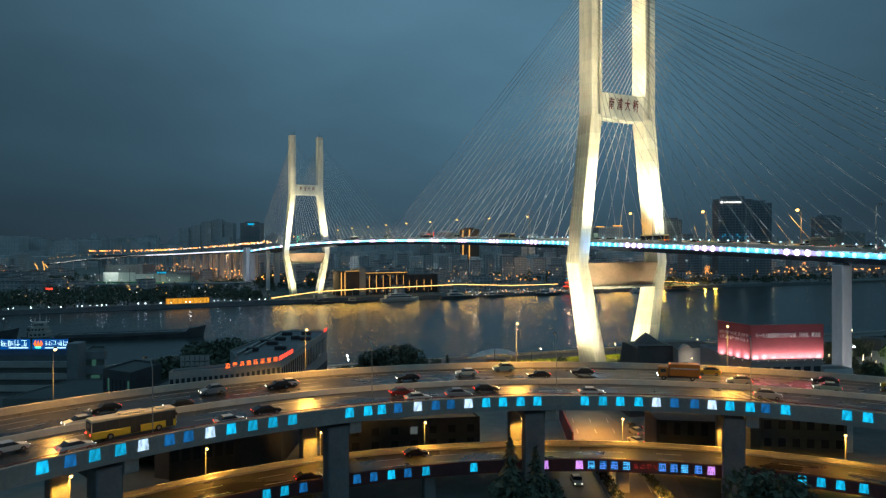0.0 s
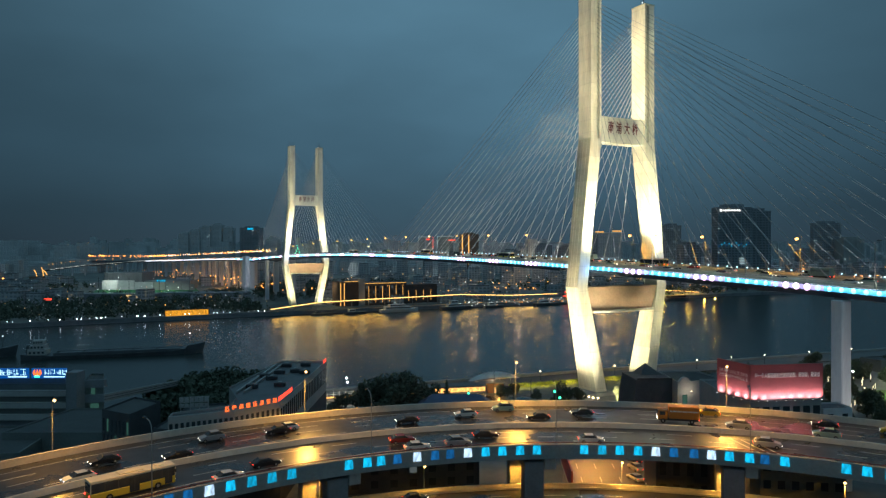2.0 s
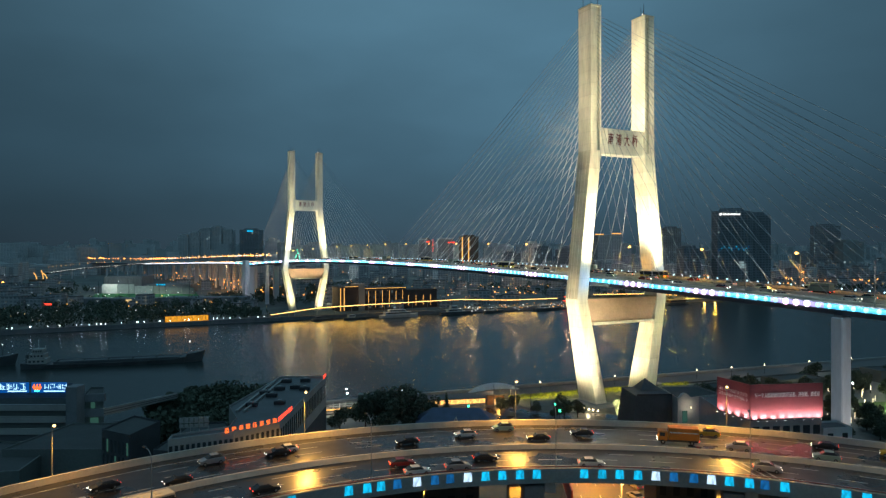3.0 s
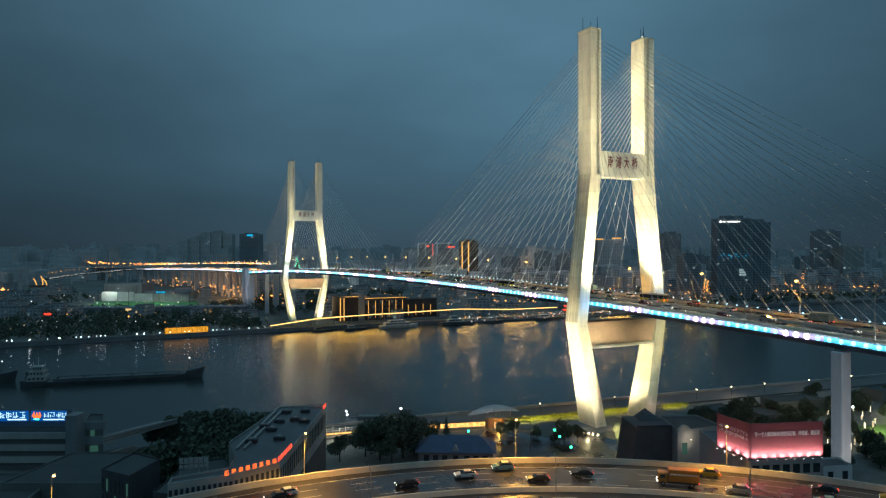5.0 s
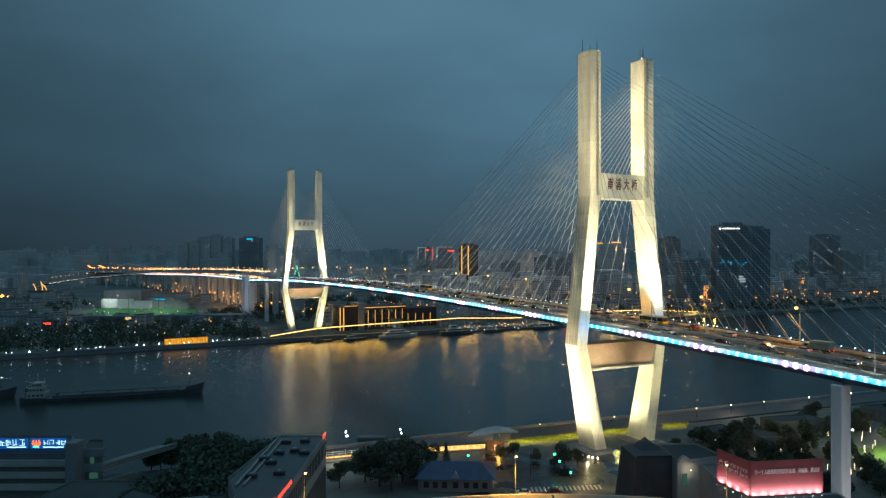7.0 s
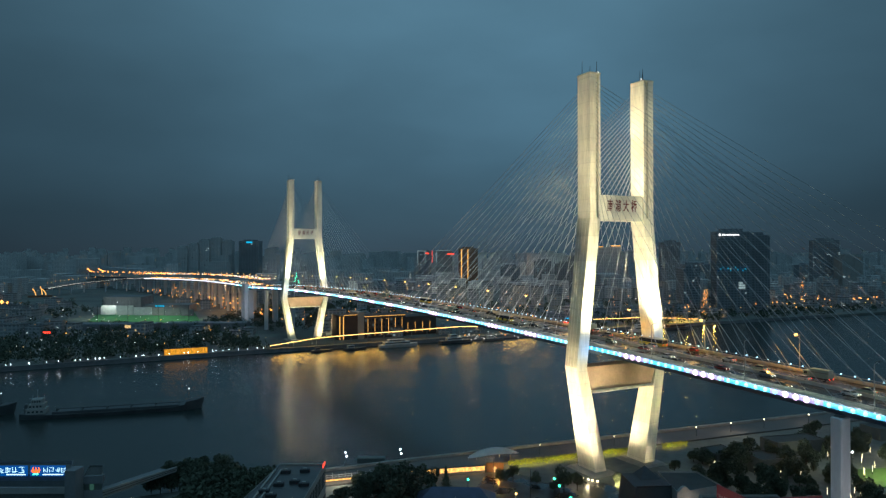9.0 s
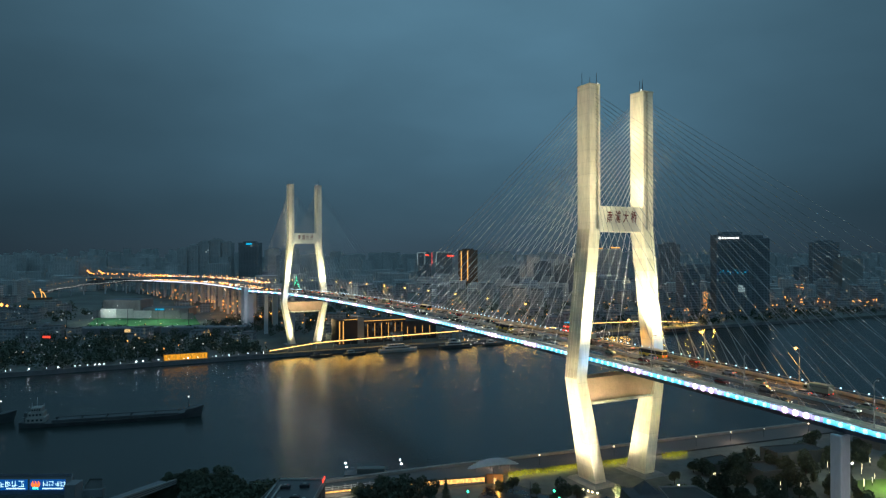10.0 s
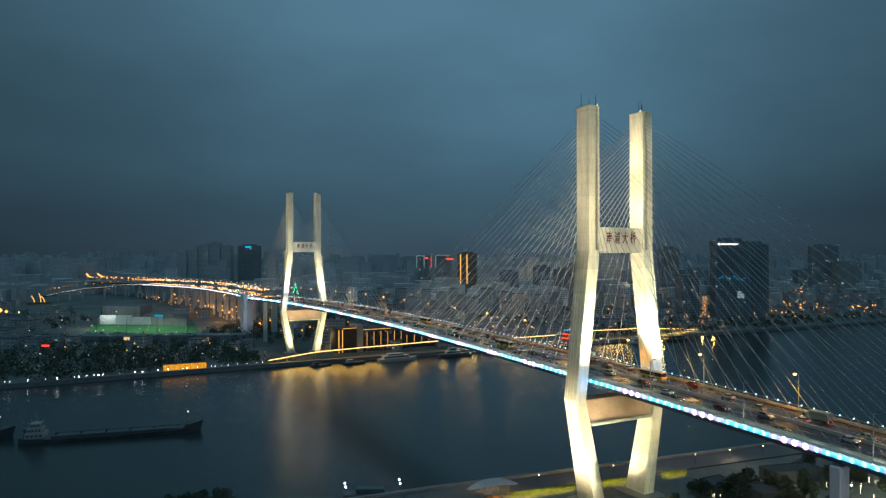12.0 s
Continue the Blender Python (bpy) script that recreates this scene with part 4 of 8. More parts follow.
part("inner_parapet", ring(bmesh.new(), [(95.3, ZL - 1.3), (95.8, ZL - 1.3), (95.8, ZL + 0.95), (95.3, ZL + 0.95)], A0, A1), M["red_parapet"], lower, "dull red parapet carrying small light panels")
part("outer_parapet", ring(bmesh.new(), [(106.7, ZL - 0.5), (107.3, ZL - 0.5), (107.2, ZL + 1.05), (106.8, ZL + 1.05)], A0, A1), M["parapet"], lower, "pale parapet lit amber")
part("parapet_ledge", ring(bmesh.new(), [(106.45, ZL + 0.02), (106.69, ZL + 0.02), (106.69, ZL + 0.4), (106.45, ZL + 0.4)], A0, A1), M["parapet"], lower)
for r, run in ((99.4, 2.6), (103.2, 2.6)):
    bm = bmesh.new()
    for k in range(28):
        a = A0 + 3 + 6 * k
        ring(bm, [(r - 0.09, ZL + 0.004), (r + 0.09, ZL + 0.004), (r + 0.09, ZL + 0.014), (r - 0.09, ZL + 0.014)], a, a + run)
    part("lane_line", bm, M["line"], lower)
glyph_rnd = random.Random(19)


def strokes(bm, x, z, s, y0, y1, r, weight=0.03):
    """A character-sized group of thin strokes that spells nothing."""
    w = s * weight
    for zz in (0.42, 0.2, -0.02, -0.24, -0.44):
        if r.random() < 0.62:
            a, b = r.choice(((-0.42, 0.42), (-0.42, 0.0), (-0.05, 0.42), (-0.3, 0.36)))
            box(bm, x + s * a, x + s * b, y0, y1, z + s * zz - w, z + s * zz + w)
    for xx in r.sample((-0.36, -0.12, 0.1, 0.34), 2):
        lo, hi = r.choice(((-0.46, 0.44), (-0.44, 0.05), (-0.08, 0.46)))
        box(bm, x + s * xx - w, x + s * xx + w, y0 + 0.01, y1 + 0.01, z + s * lo, z + s * hi)
    return bm


LOWER_PANELS = (122.2, 120.4, 118.5, 112.9, 111.1, 109.2, 107.4, 105.4, 100.1, 92.2, 88.4, 87.1, 85.8, 84.6, 83.3, 79.5, 78.3, 77.2, 75.8, 74.5, 65.8, 64.1, 62.4, 60.4)
for a, c in zip(LOWER_PANELS, "ccbbbcbccuucbbcbbcbucccc"):
    key = {"c": "led_cyan", "b": "led_blue", "u": "led_purple"}[c]
    if 74 < a < 89:      # lit glyph-like signs that spell nothing
        back = part("light_panel", PANELS["led_blue" if key != "led_purple" else key], None, lower)
        back.matrix_basis = on_ring(95.3, a, ZL - 0.05) @ Matrix.Diagonal((1, 0.95, 1.0, 1))
        ob = part("sign_glyph", strokes(strokes(bmesh.new(), 0, 0, 1.35, -0.03, 0.03, glyph_rnd, 0.034), 0, 0, 1.35, -0.035, 0.035, glyph_rnd, 0.034), M[{"led_cyan": "glyph_cyan", "led_blue": "glyph_blue", "led_purple": "glyph_purple"}[key]], lower)
        ob.matrix_basis = on_ring(95.12, a, ZL - 0.05, 90)
        continue
    ob = part("light_panel", PANELS[key], None, lower)
    ob.matrix_basis = on_ring(95.3, a, ZL - 0.05) @ Matrix.Diagonal((1, 0.95, 1.0, 1))
for a in (82.3, 81.6, 80.9, 80.2):
    ob = part("sign_glyph", strokes(bmesh.new(), 0, 0, 0.9, -0.06, 0.06, glyph_rnd), M["red_dim"], lower, "dim red lit sign glyph")
    ob.matrix_basis = on_ring(95.2, a, ZL - 0.05, 90)

column_angles = (50.9, 72.5, 93.9, 115.7, 137.4, 159.5)
for a in column_angles:
    for r, w, top in ((92.0, 3.5, ZU - 2.38), (110.2, 2.9, ZU - 2.38)):
        # inner columns take the darker concrete, outer ones the plain grey
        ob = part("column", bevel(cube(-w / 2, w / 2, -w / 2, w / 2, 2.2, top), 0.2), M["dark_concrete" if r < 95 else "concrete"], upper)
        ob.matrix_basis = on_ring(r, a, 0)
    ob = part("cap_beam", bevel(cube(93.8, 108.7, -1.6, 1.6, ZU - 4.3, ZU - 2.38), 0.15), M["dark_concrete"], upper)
    ob.matrix_basis = pose(RC[0], RC[1], 0, 0, 0, a)
    ob = part("column_head", bevel(cube(90.1, 92.4, -3.8, -1.78, ZU - 3.7, ZU - 1.75), 0.12), M["concrete"], upper, "pale concrete block beside the column top")
    ob.matrix_basis = pose(RC[0], RC[1], 0, 0, 0, a)
    ob = part("cross_beam", bevel(cube(96.6, 106.0, -1.2, 1.2, ZL - 3.3, ZL - 1.92), 0.1), M["concrete"], lower)
    ob.matrix_basis = pose(RC[0], RC[1], 0, 0, 0, a)
    ob = part("support_column", bevel(cube(-1.2, 1.2, -1.2, 1.2, 2.2, ZL - 3.3), 0.1), M["concrete"], lower)
    ob.matrix_basis = on_ring(100.5, a, 0)
for a in (83.4, 104.6):
    ob = part("support_column", bevel(cube(-1.1, 1.1, -1.1, 1.1, 2.2, ZL - 1.88), 0.15), M["concrete"], lower)
    ob.matrix_basis = on_ring(98.6, a, 0)


def ramp_lamp(height, reach):
    t = thing("street_lamp", None, "slim grey street lamp with one lit amber head on the parapet", "street lamp", "lamps along the ramps")
    bm = tube(bmesh.new(), (0, 0, 0), (0, 0, height - 0.7), 0.12, 0.08)
    tube(bm, (0, 0, height - 0.7), (-reach, 0, height), 0.07, 0.05)
    part("pole", bm, M["pole"], t)
    part("lamp_head", bevel(cube(-reach - 0.6, -reach + 0.1, -0.2, 0.2, height - 0.02, height + 0.18), 0.05), M["dark_metal"], t)
    bm = bmesh.new()
    ball(bm, (-reach - 0.25, 0, height - 0.3), 0.27, 8, 6, 0.9)
    part("bulb", bm, M["lamp_street"], t)
    return t


tall_lamp, short_lamp = ramp_lamp(9.0, 0.9), ramp_lamp(4.95, 0.5)
spots_upper = (50.1, 71.7, 92.8, 114.5, 135.9, 157.0)
for i, a in enumerate(spots_upper):
    m = on_ring(122.2, a, ZU + 1.15)
    if i == 0:
        tall_lamp.matrix_world = m
    else:
        copy_thing(tall_lamp, m)
    if a < 150:
        spot(on_ring(120.6, a, ZU + 9.6).translation, on_ring(114.5, a, ZU).translation, 15500 if a < 130 else 7000, 146, AMBER, 0.5, 0.3)
for i, a in enumerate((61.7, 72.3, 82.8, 93.5, 104.0, 114.9, 125.9, 137.1)):
    m = on_ring(107.0, a, ZL + 1.0)
    if i == 0:
        short_lamp.matrix_world = m
    else:
        copy_thing(short_lamp, m)
    spot(on_ring(106.3, a, ZL + 5.4).translation, on_ring(105.6, a, ZL).translation, 5600, 146, (1.0, 0.50, 0.075), 0.3, 0.3)
# inner lamps: dark shielded heads on curved arms over the inner carriageway
arm_lamp = thing("street_lamp", None, "slim grey shielded street lamp with a curved arm", "street lamp", "shielded lamps along the inner parapet")
bm = tube(bmesh.new(), (0, 0, 0), (0, 0, 9.2), 0.09, 0.07)
for p, q in (((0, 0, 9.2), (0.3, 0, 10.0)), ((0.3, 0, 10.0), (1.0, 0, 10.5)), ((1.0, 0, 10.5), (2.2, 0, 10.6))):
    tube(bm, p, q, 0.08, 0.07)
part("pole", bm, M["pole"], arm_lamp)
part("lamp_head", bevel(cube(1.9, 2.9, -0.2, 0.2, 10.5, 10.75), 0.06), M["dark_metal"], arm_lamp)
for i, a in enumerate((49.4, 70.9, 91.5, 112.2, 133.9, 155.0)):
    m = on_ring(89.9, a, ZU + 0.8)
    if i == 0:
        arm_lamp.matrix_world = m
    else:
        copy_thing(arm_lamp, m)
    if a < 150:
        down(on_ring(92.3, a, ZU + 11.1).translation, 2700, AMBER, 0.4, 140)

# ---------------------------------------------------------------- trees
def tree_meshes(seed, height, spread, lobes, leaves, size):
    rnd = random.Random(seed)
    bm = bmesh.new()
    fork = height * 0.3
    tube(bm, (0, 0, -0.3), (0.1, 0.05, fork), 0.32, 0.2, 7)
    centres = []
    for k in range(lobes):
        a = 2 * math.pi * k / lobes + rnd.uniform(-0.5, 0.5)
        r = spread * rnd.uniform(0.2, 0.62)
        c = Vector((r * math.cos(a), r * math.sin(a), height * rnd.uniform(0.24, 0.85)))
        tube(bm, (0.1, 0.05, fork * rnd.uniform(0.7, 1.0)), c, 0.13, 0.04, 5)
        centres.append((c, spread * rnd.uniform(0.38, 0.6)))
    trunk = mesh_of("trunk", bm, M["bark"])
    verts, faces = [], []
    for k in range(leaves):
        c, r = centres[rnd.randrange(lobes)]
        d = Vector((rnd.gauss(0, 1), rnd.gauss(0, 1), rnd.gauss(0, 0.8))).normalized()
        p = c + d * r * rnd.uniform(0.55, 1.08) ** 0.6
        p.z = max(p.z, height * 0.1)
        q = Euler((rnd.uniform(-1.2, 1.2), rnd.uniform(-1.2, 1.2), rnd.uniform(0, 6.3))).to_quaternion()
        s = size * rnd.uniform(0.6, 1.3)
        b = len(verts)
        for u, v, w in ((-0.5, 0, 0), (0, -0.35, 0.14), (0.6, 0, -0.05), (0, 0.35, 0.14)):
            verts.append(p + q @ Vector((u * s, v * s, w * s)))
        faces.append((b, b + 1, b + 2, b + 3))
    me = bpy.data.meshes.new("crown")
    me.from_pydata(verts, [], faces)
    me.materials.append(M["leaf"])
    return trunk, me


def conifer_meshes(seed, height, spread, leaves, size):
    rnd = random.Random(seed)
    trunk = mesh_of("trunk", tube(bmesh.new(), (0, 0, -0.3), (0, 0, height * 0.96), 0.28, 0.05, 6), M["bark"])
    verts, faces = [], []
    for k in range(leaves):
        f = rnd.random() ** 0.7
        z = height * (0.12 + 0.88 * (1 - f) ** 1.0) if f < 1 else height
        r = spread * f * (0.75 + 0.35 * math.sin(z * 4.0)) * rnd.uniform(0.5, 1.05)
        a = rnd.uniform(0, 6.3)
        p = Vector((r * math.cos(a), r * math.sin(a), z))
        q = Euler((rnd.uniform(-0.5, 0.5), rnd.uniform(0.1, 0.7), a)).to_quaternion()
        s = size * rnd.uniform(0.6, 1.3)
        b = len(verts)
        for u, v, w in ((-0.6, 0, 0.05), (0, -0.28, 0), (0.7, 0, -0.1), (0, 0.28, 0)):
            verts.append(p + q @ Vector((u * s, v * s, w * s)))
        faces.append((b, b + 1, b + 2, b + 3))
    me = bpy.data.meshes.new("crown")
    me.from_pydata(verts, [], faces)
    me.materials.append(M["leaf"])
    return trunk, me


def tree(meshes, label):
    t = thing("tree", pose(0, 0, -200), label, "tree", "trees on the near bank")
    part("trunk", meshes[0], None, t)
    part("crown", meshes[1], None, t)
    return t


TREES = [tree(tree_meshes(3, 11, 4.6, 7, 1500, 0.85), "dark leafy broad-crowned tree, barely lit at dusk"),
         tree(tree_meshes(8, 9, 4.0, 6, 1200, 0.8), "dark rounded street tree, barely lit at dusk"),
         tree(tree_meshes(15, 13, 5.4, 9, 1900, 0.9), "tall dark leafy tree with an uneven crown"),
         tree(conifer_meshes(21, 15, 3.4, 1700, 0.8), "dark pointed conifer, barely lit at dusk")]
used = set()


def plant(kind, x, y, z=2.4, scale=1.0, turn=0.0):
    m = pose(x, y, z, 0, 0, turn) @ Matrix.Diagonal((scale, scale, scale, 1))
    if kind not in used:
        used.add(kind)
        TREES[kind].matrix_world = m
        return TREES[kind]
    base = TREES[kind]
    ob = copy_thing(base, Matrix.Identity(4))
    ob.matrix_basis = m
    return ob


rnd = random.Random(11)
PLANTED = [
    (3, 9.2, 95.0, 2.4, 1.28), (3, 13.0, 97.0, 2.4, 1.16), (0, 10.2, 96.0, 2.4, 1.3), (0, 13.2, 93.5, 2.4, 1.2), (1, 9.0, 94.0, 2.4, 1.4), (2, 45.0, 92.5, 2.4, 1.22), (0, 42.5, 91.5, 2.4, 1.2), (1, 47.5, 93.0, 2.4, 1.5), (1, -12.0, 92.0, 2.4, 1.2),
    (2, -20.0, 214, 2.4, 1.12), (2, -13.0, 217, 2.4, 1.16), (0, -25.0, 218, 2.4, 1.05), (0, -16.0, 210, 2.4, 1.1), (0, -32.5, 213, 2.4, 0.8), (1, -9.5, 222, 2.4, 1.1), (3, 1.0, 232, 2.4, 0.62), (1, -4.0, 236, 2.4, 0.9), (1, -8.0, 244, 2.4, 0.8),
    (1, 42.0, 236, 2.4, 0.95), (0, 46.0, 233, 2.4, 0.6), (1, 38.0, 233, 2.4, 0.5),
]
for k in range(46):
    PLANTED.append((rnd.choice((0, 2, 2)), rnd.uniform(-73, -53), rnd.uniform(170, 204), 2.4, rnd.uniform(1.15, 1.5)))
for k in range(40):      # the dark grove between the terminal and the hall
    x = rnd.uniform(-101, -62)
    PLANTED.append((rnd.choice((0, 1, 2)), x, rnd.uniform(190, 212) if x > -92 and rnd.random() < 0.4 else rnd.uniform(229, 247), 2.4, rnd.uniform(0.5, 0.8)))
for x, y, s in ((-60, 141, 1.6), (-60.5, 149, 1.7), (-61, 158, 1.6), (-56, 163, 1.6), (-67, 163, 1.0), (-74, 166, 0.9), (-53, 172, 1.5), (-30, 238, 0.7), (-20, 236, 0.8), (-4, 224, 0.8), (20, 238, 0.6), (25, 243, 0.55), (33, 240, 0.55), (60, 228, 0.7), (76, 226, 0.75), (82, 232, 0.8), (88, 224, 0.7), (94, 236, 0.8), (100, 228, 0.7), (86, 212, 0.7), (96, 212, 0.8), (104, 206, 0.7), (92, 246, 0.7), (100, 262, 0.8), (112, 214, 0.7)):
    PLANTED.append((rnd.choice((0, 1)), x, y, 2.4, s))
for k in range(44):
    x = rnd.uniform(84, 150)
    PLANTED.append((rnd.choice((0, 1, 1, 3)), x, min(262 + 0.3 * (x - 60), rnd.uniform(218, 262) + 0.22 * (x - 84)), 2.4, rnd.uniform(0.4, 0.75)))
for k in range(26):      # dark planting along the near edge of the park
    PLANTED.append((rnd.choice((0, 1, 1)), rnd.uniform(108, 168), rnd.uniform(196, 226), 2.4, rnd.uniform(0.5, 0.95)))
for k in range(72):
    x = rnd.uniform(96, 232)
    y = 212 + rnd.random() * (60 + 0.36 * (x - 96))
    if 118 < x < 172 and y < 256:
        y += 34
    PLANTED.append((rnd.choice((0, 1, 1)), x, y, 2.4, rnd.uniform(0.55, 1.0)))
for kind, x, y, z, s in PLANTED:
    plant(kind, x, y, z, s, rnd.uniform(0, 360))

# ---------------------------------------------------------------- near bank: promenade and plaza
BANK = [(-150, near_bank(-150)), (-110, near_bank(-110)), (-60, near_bank(-60)), (0, near_bank(0)), (60, near_bank(60)), (120, near_bank(120)), (200, near_bank(200)), (320, near_bank(320))]
bm = bmesh.new()
loft(bm, [[(x, y - 15, 2.45), (x, y - 15, 3.1), (x, y - 0.6, 3.1), (x, y - 0.6, 2.45)] for x, y in BANK])
solo("promenade", bm, M["paving"], "raised paved riverside promenade", "promenade", kind="structure", m=BR)
bm = bmesh.new()
loft(bm, [[(x, y - 0.6, -3), (x, y - 0.6, 4.1), (x, y + 0.7, 4.1), (x, y + 0.75, -3)] for x, y in BANK])
solo("flood_wall", bm, M["concrete"], "pale concrete flood wall along the river", "wall", kind="structure", m=BR)


def globe_lamp():
    t = thing("promenade_lamp", pose(0, 0, -300), "short dark promenade lamp with a glowing white lantern", "lamp post", "lamps along the promenade")
    part("post", tube(bmesh.new(), (0, 0, 0), (0, 0, 3.7), 0.1, 0.07), M["dark_metal"], t)
    bm = bmesh.new()
    tube(bm, (0, 0, 3.7), (0, 0, 4.3), 0.18, 0.22, 8)
    part("lantern", bm, M["lamp_warm"], t)
    part("cap", tube(bmesh.new(), (0, 0, 4.3), (0, 0, 4.5), 0.3, 0.1, 8), M["dark_metal"], t)
    return t


lantern = globe_lamp()
for i, x in enumerate((-40, -18.7, -2, 16, 36, 58, 77, 96, 123, 150, 180)):
    y = near_bank(x) - 10.5
    m = BR @ pose(x, y, 3.1)
    if i == 0:
        lantern.matrix_world = m
    else:
        copy_thing(lantern, m)
    if i % 2 == 0 and i < 9:
        point(m.translation + Vector((0, 0, 4.0)) - Vector((0, 0.8, 0)), 650, (1.0, 0.76, 0.5), 0.4)

# lit hedge strip
rnd = random.Random(5)
verts, faces = [], []
for k in range(5200):
    f = rnd.random()
    x = 24.9 + 78 * f
    y = 259.2 + 27.2 * f + rnd.uniform(-1.4, 1.4)
    if 81 < x < 91:
        continue
    p = Vector((x, y, 2.5 + rnd.random() ** 0.6 * 2.0))
    q = Euler((rnd.uniform(-1.5, 1.5), rnd.uniform(-1.5, 1.5), rnd.uniform(0, 6.3))).to_quaternion()
    b = len(verts)
    for u, v in ((-0.22, 0), (0, -0.16), (0.26, 0), (0, 0.16)):
        verts.append(p + q @ Vector((u, v, 0)))
    faces.append((b, b + 1, b + 2, b + 3))
me = bpy.data.meshes.new("hedge")
me.from_pydata(verts, [], faces)
me.materials.append(M["hedge"])
tagged(new("hedge", me), "clipped yellow-green hedge lit by small ground lights", "hedge", kind="stuff")
for x0, x1 in ((25, 52), (52, 80), (92, 102)):
    f0, f1 = (x0 - 24.9) / 78, (x1 - 24.9) / 78
    strip_light((x0, 256.6 + 27.2 * f0, 3.0), (x1, 256.6 + 27.2 * f1, 3.0), 0.3, 30 * (x1 - x0), (1.0, 0.86, 0.2), (-0.3, 1, 0.25))

# shell canopy on the promenade
can = thing("shell_canopy", pose(19.5, 263.5, 0, 0, 0, 18), "white ribbed shell canopy over the promenade", "canopy")
for k in range(21):
    f = -1 + 2 * k / 20
    h = 2.9 * (1 - f * f)
    bm = bmesh.new()
    pts = [(f * 10.5, -3.2 * math.sqrt(max(0.02, 1 - f * f)) + 6.4 * math.sqrt(max(0.02, 1 - f * f)) * j / 6, 5.6 + h * (1 - ((j - 3) / 3.0) ** 2 * 0.55)) for j in range(7)]
    for p, q in zip(pts, pts[1:]):
        tube(bm, p, q, 0.12, sides=4, cap=False)
    part("rib", bm, M["ship_white"], can)
bm = bmesh.new()
rows = []
for k in range(21):
    f = -1 + 2 * k / 20
    h = 2.9 * (1 - f * f)
    rows.append([(f * 10.4, -3.2 * math.sqrt(max(0.02, 1 - f * f)) + 6.4 * math.sqrt(max(0.02, 1 - f * f)) * j / 6, 5.5 + h * (1 - ((j - 3) / 3.0) ** 2 * 0.55)) for j in range(7)] + [(f * 10.4, 3.2 * math.sqrt(max(0.02, 1 - f * f)) - 6.4 * math.sqrt(max(0.02, 1 - f * f)) * j / 6, 5.42 + h * (1 - ((j - 3) / 3.0) ** 2 * 0.55)) for j in range(7)])
loft(bm, rows)
part("membrane", bm, M["ship_white"], can)
for x in (-7, -2.5, 2.5, 7):
    part("post", tube(bmesh.new(), (x, 0, 2.6), (x, 0, 6.6), 0.16), M["pole"], can)
point((19.5, 261.5, 5.0), 900, AMBER, 0.5)

# low pavilion with a glowing band for its amber-lit wall, stepped wall, kiosk
pav = thing("promenade_pavilion", None, "low pale pavilion with a glowing band for its amber-lit wall", "pavilion")
part("body", prism(bmesh.new(), [(-14, 246), (15.5, 252), (15.0, 257.5), (-14.5, 251.5)], 2.4, 5.2), M["wall_pale"], pav)
part("roof", prism(bmesh.new(), [(-14.8, 245.4), (16, 251.6), (15.4, 258.2), (-15.3, 252)], 5.2, 5.55), M["paving"], pav)
bm = bmesh.new()
prism(bm, [(-13.8, 245.75), (15.4, 251.75), (15.4, 251.9), (-13.8, 245.9)], 3.5, 5.0)
part("light_strip", bm, M["wall_wash"], pav, "glowing band in place of an amber-lit wall")
kiosk = thing("promenade_kiosk", None, "small amber-lit ticket kiosk below the canopy", "kiosk")
part("wall", bevel(cube(16.2, 22.5, 252.5, 257.5, 2.4, 6.0), 0.1), M["wall_brown"], kiosk)
part("roof", cube(15.8, 22.9, 252.1, 257.9, 6.0, 6.25), M["roof"], kiosk)
part("door", cube(18.6, 19.8, 252.42, 252.5, 2.4, 4.6), M["window_warm"], kiosk)
point((20.5, 250.0, 5.0), 700, AMBER, 0.4)

# footbridge railing by the water, with the amber wall below it
fb = thing("riverside_footbridge", None, "white railed riverside walkway lit from below", "walkway")
part("slab", prism(bmesh.new(), [(-48, 238.5), (-24, 246), (-24.6, 249), (-48.6, 241.5)], 3.2, 3.9), M["paving"], fb)
bm = bmesh.new()
prism(bm, [(-47.8, 238.25), (-24.2, 245.6), (-24.2, 245.8), (-47.8, 238.45)], 3.3, 3.75)
# this band glows where the wall below is only lit amber
part("light_strip", bm, M["wall_wash"], fb, "glowing band in place of an amber-lit wall")
for k in range(12):
    f = k / 11
    p = Vector((-47.8 + 23.6 * f, 238.7 + 7.4 * f, 3.9))
    part("rail_post", tube(bmesh.new(), p, p + Vector((0, 0, 1.5 if k % 2 else 2.1)), 0.09), M["ship_white"], fb)
for z in (4.5, 5.2):
    part("rail", tube(bmesh.new(), (-47.8, 238.7, z), (-24.2, 246.1, z), 0.07), M["ship_white"], fb)
# added lamp without a post, brightens the white rails
point((-36, 237.2, 6.4), 1500, (1.0, 0.88, 0.66), 0.4)

# pontoon with two double lamps
pon = thing("river_pontoon", None, "dark floating pontoon moored at the bank", "pontoon")
part("hull", bevel(cube(-39, -17, 267, 273, -0.5, 1.0), 0.2), M["hull"], pon)
part("shed", bevel(cube(-34, -23, 268.3, 271.7, 1.0, 3.0), 0.15), M["wall_dark"], pon)
part("gangway", prism(bmesh.new(), [(-20, 250), (-17.6, 250), (-18.8, 268), (-21, 268)], 2.4, 2.7), M["dark_metal"], pon)
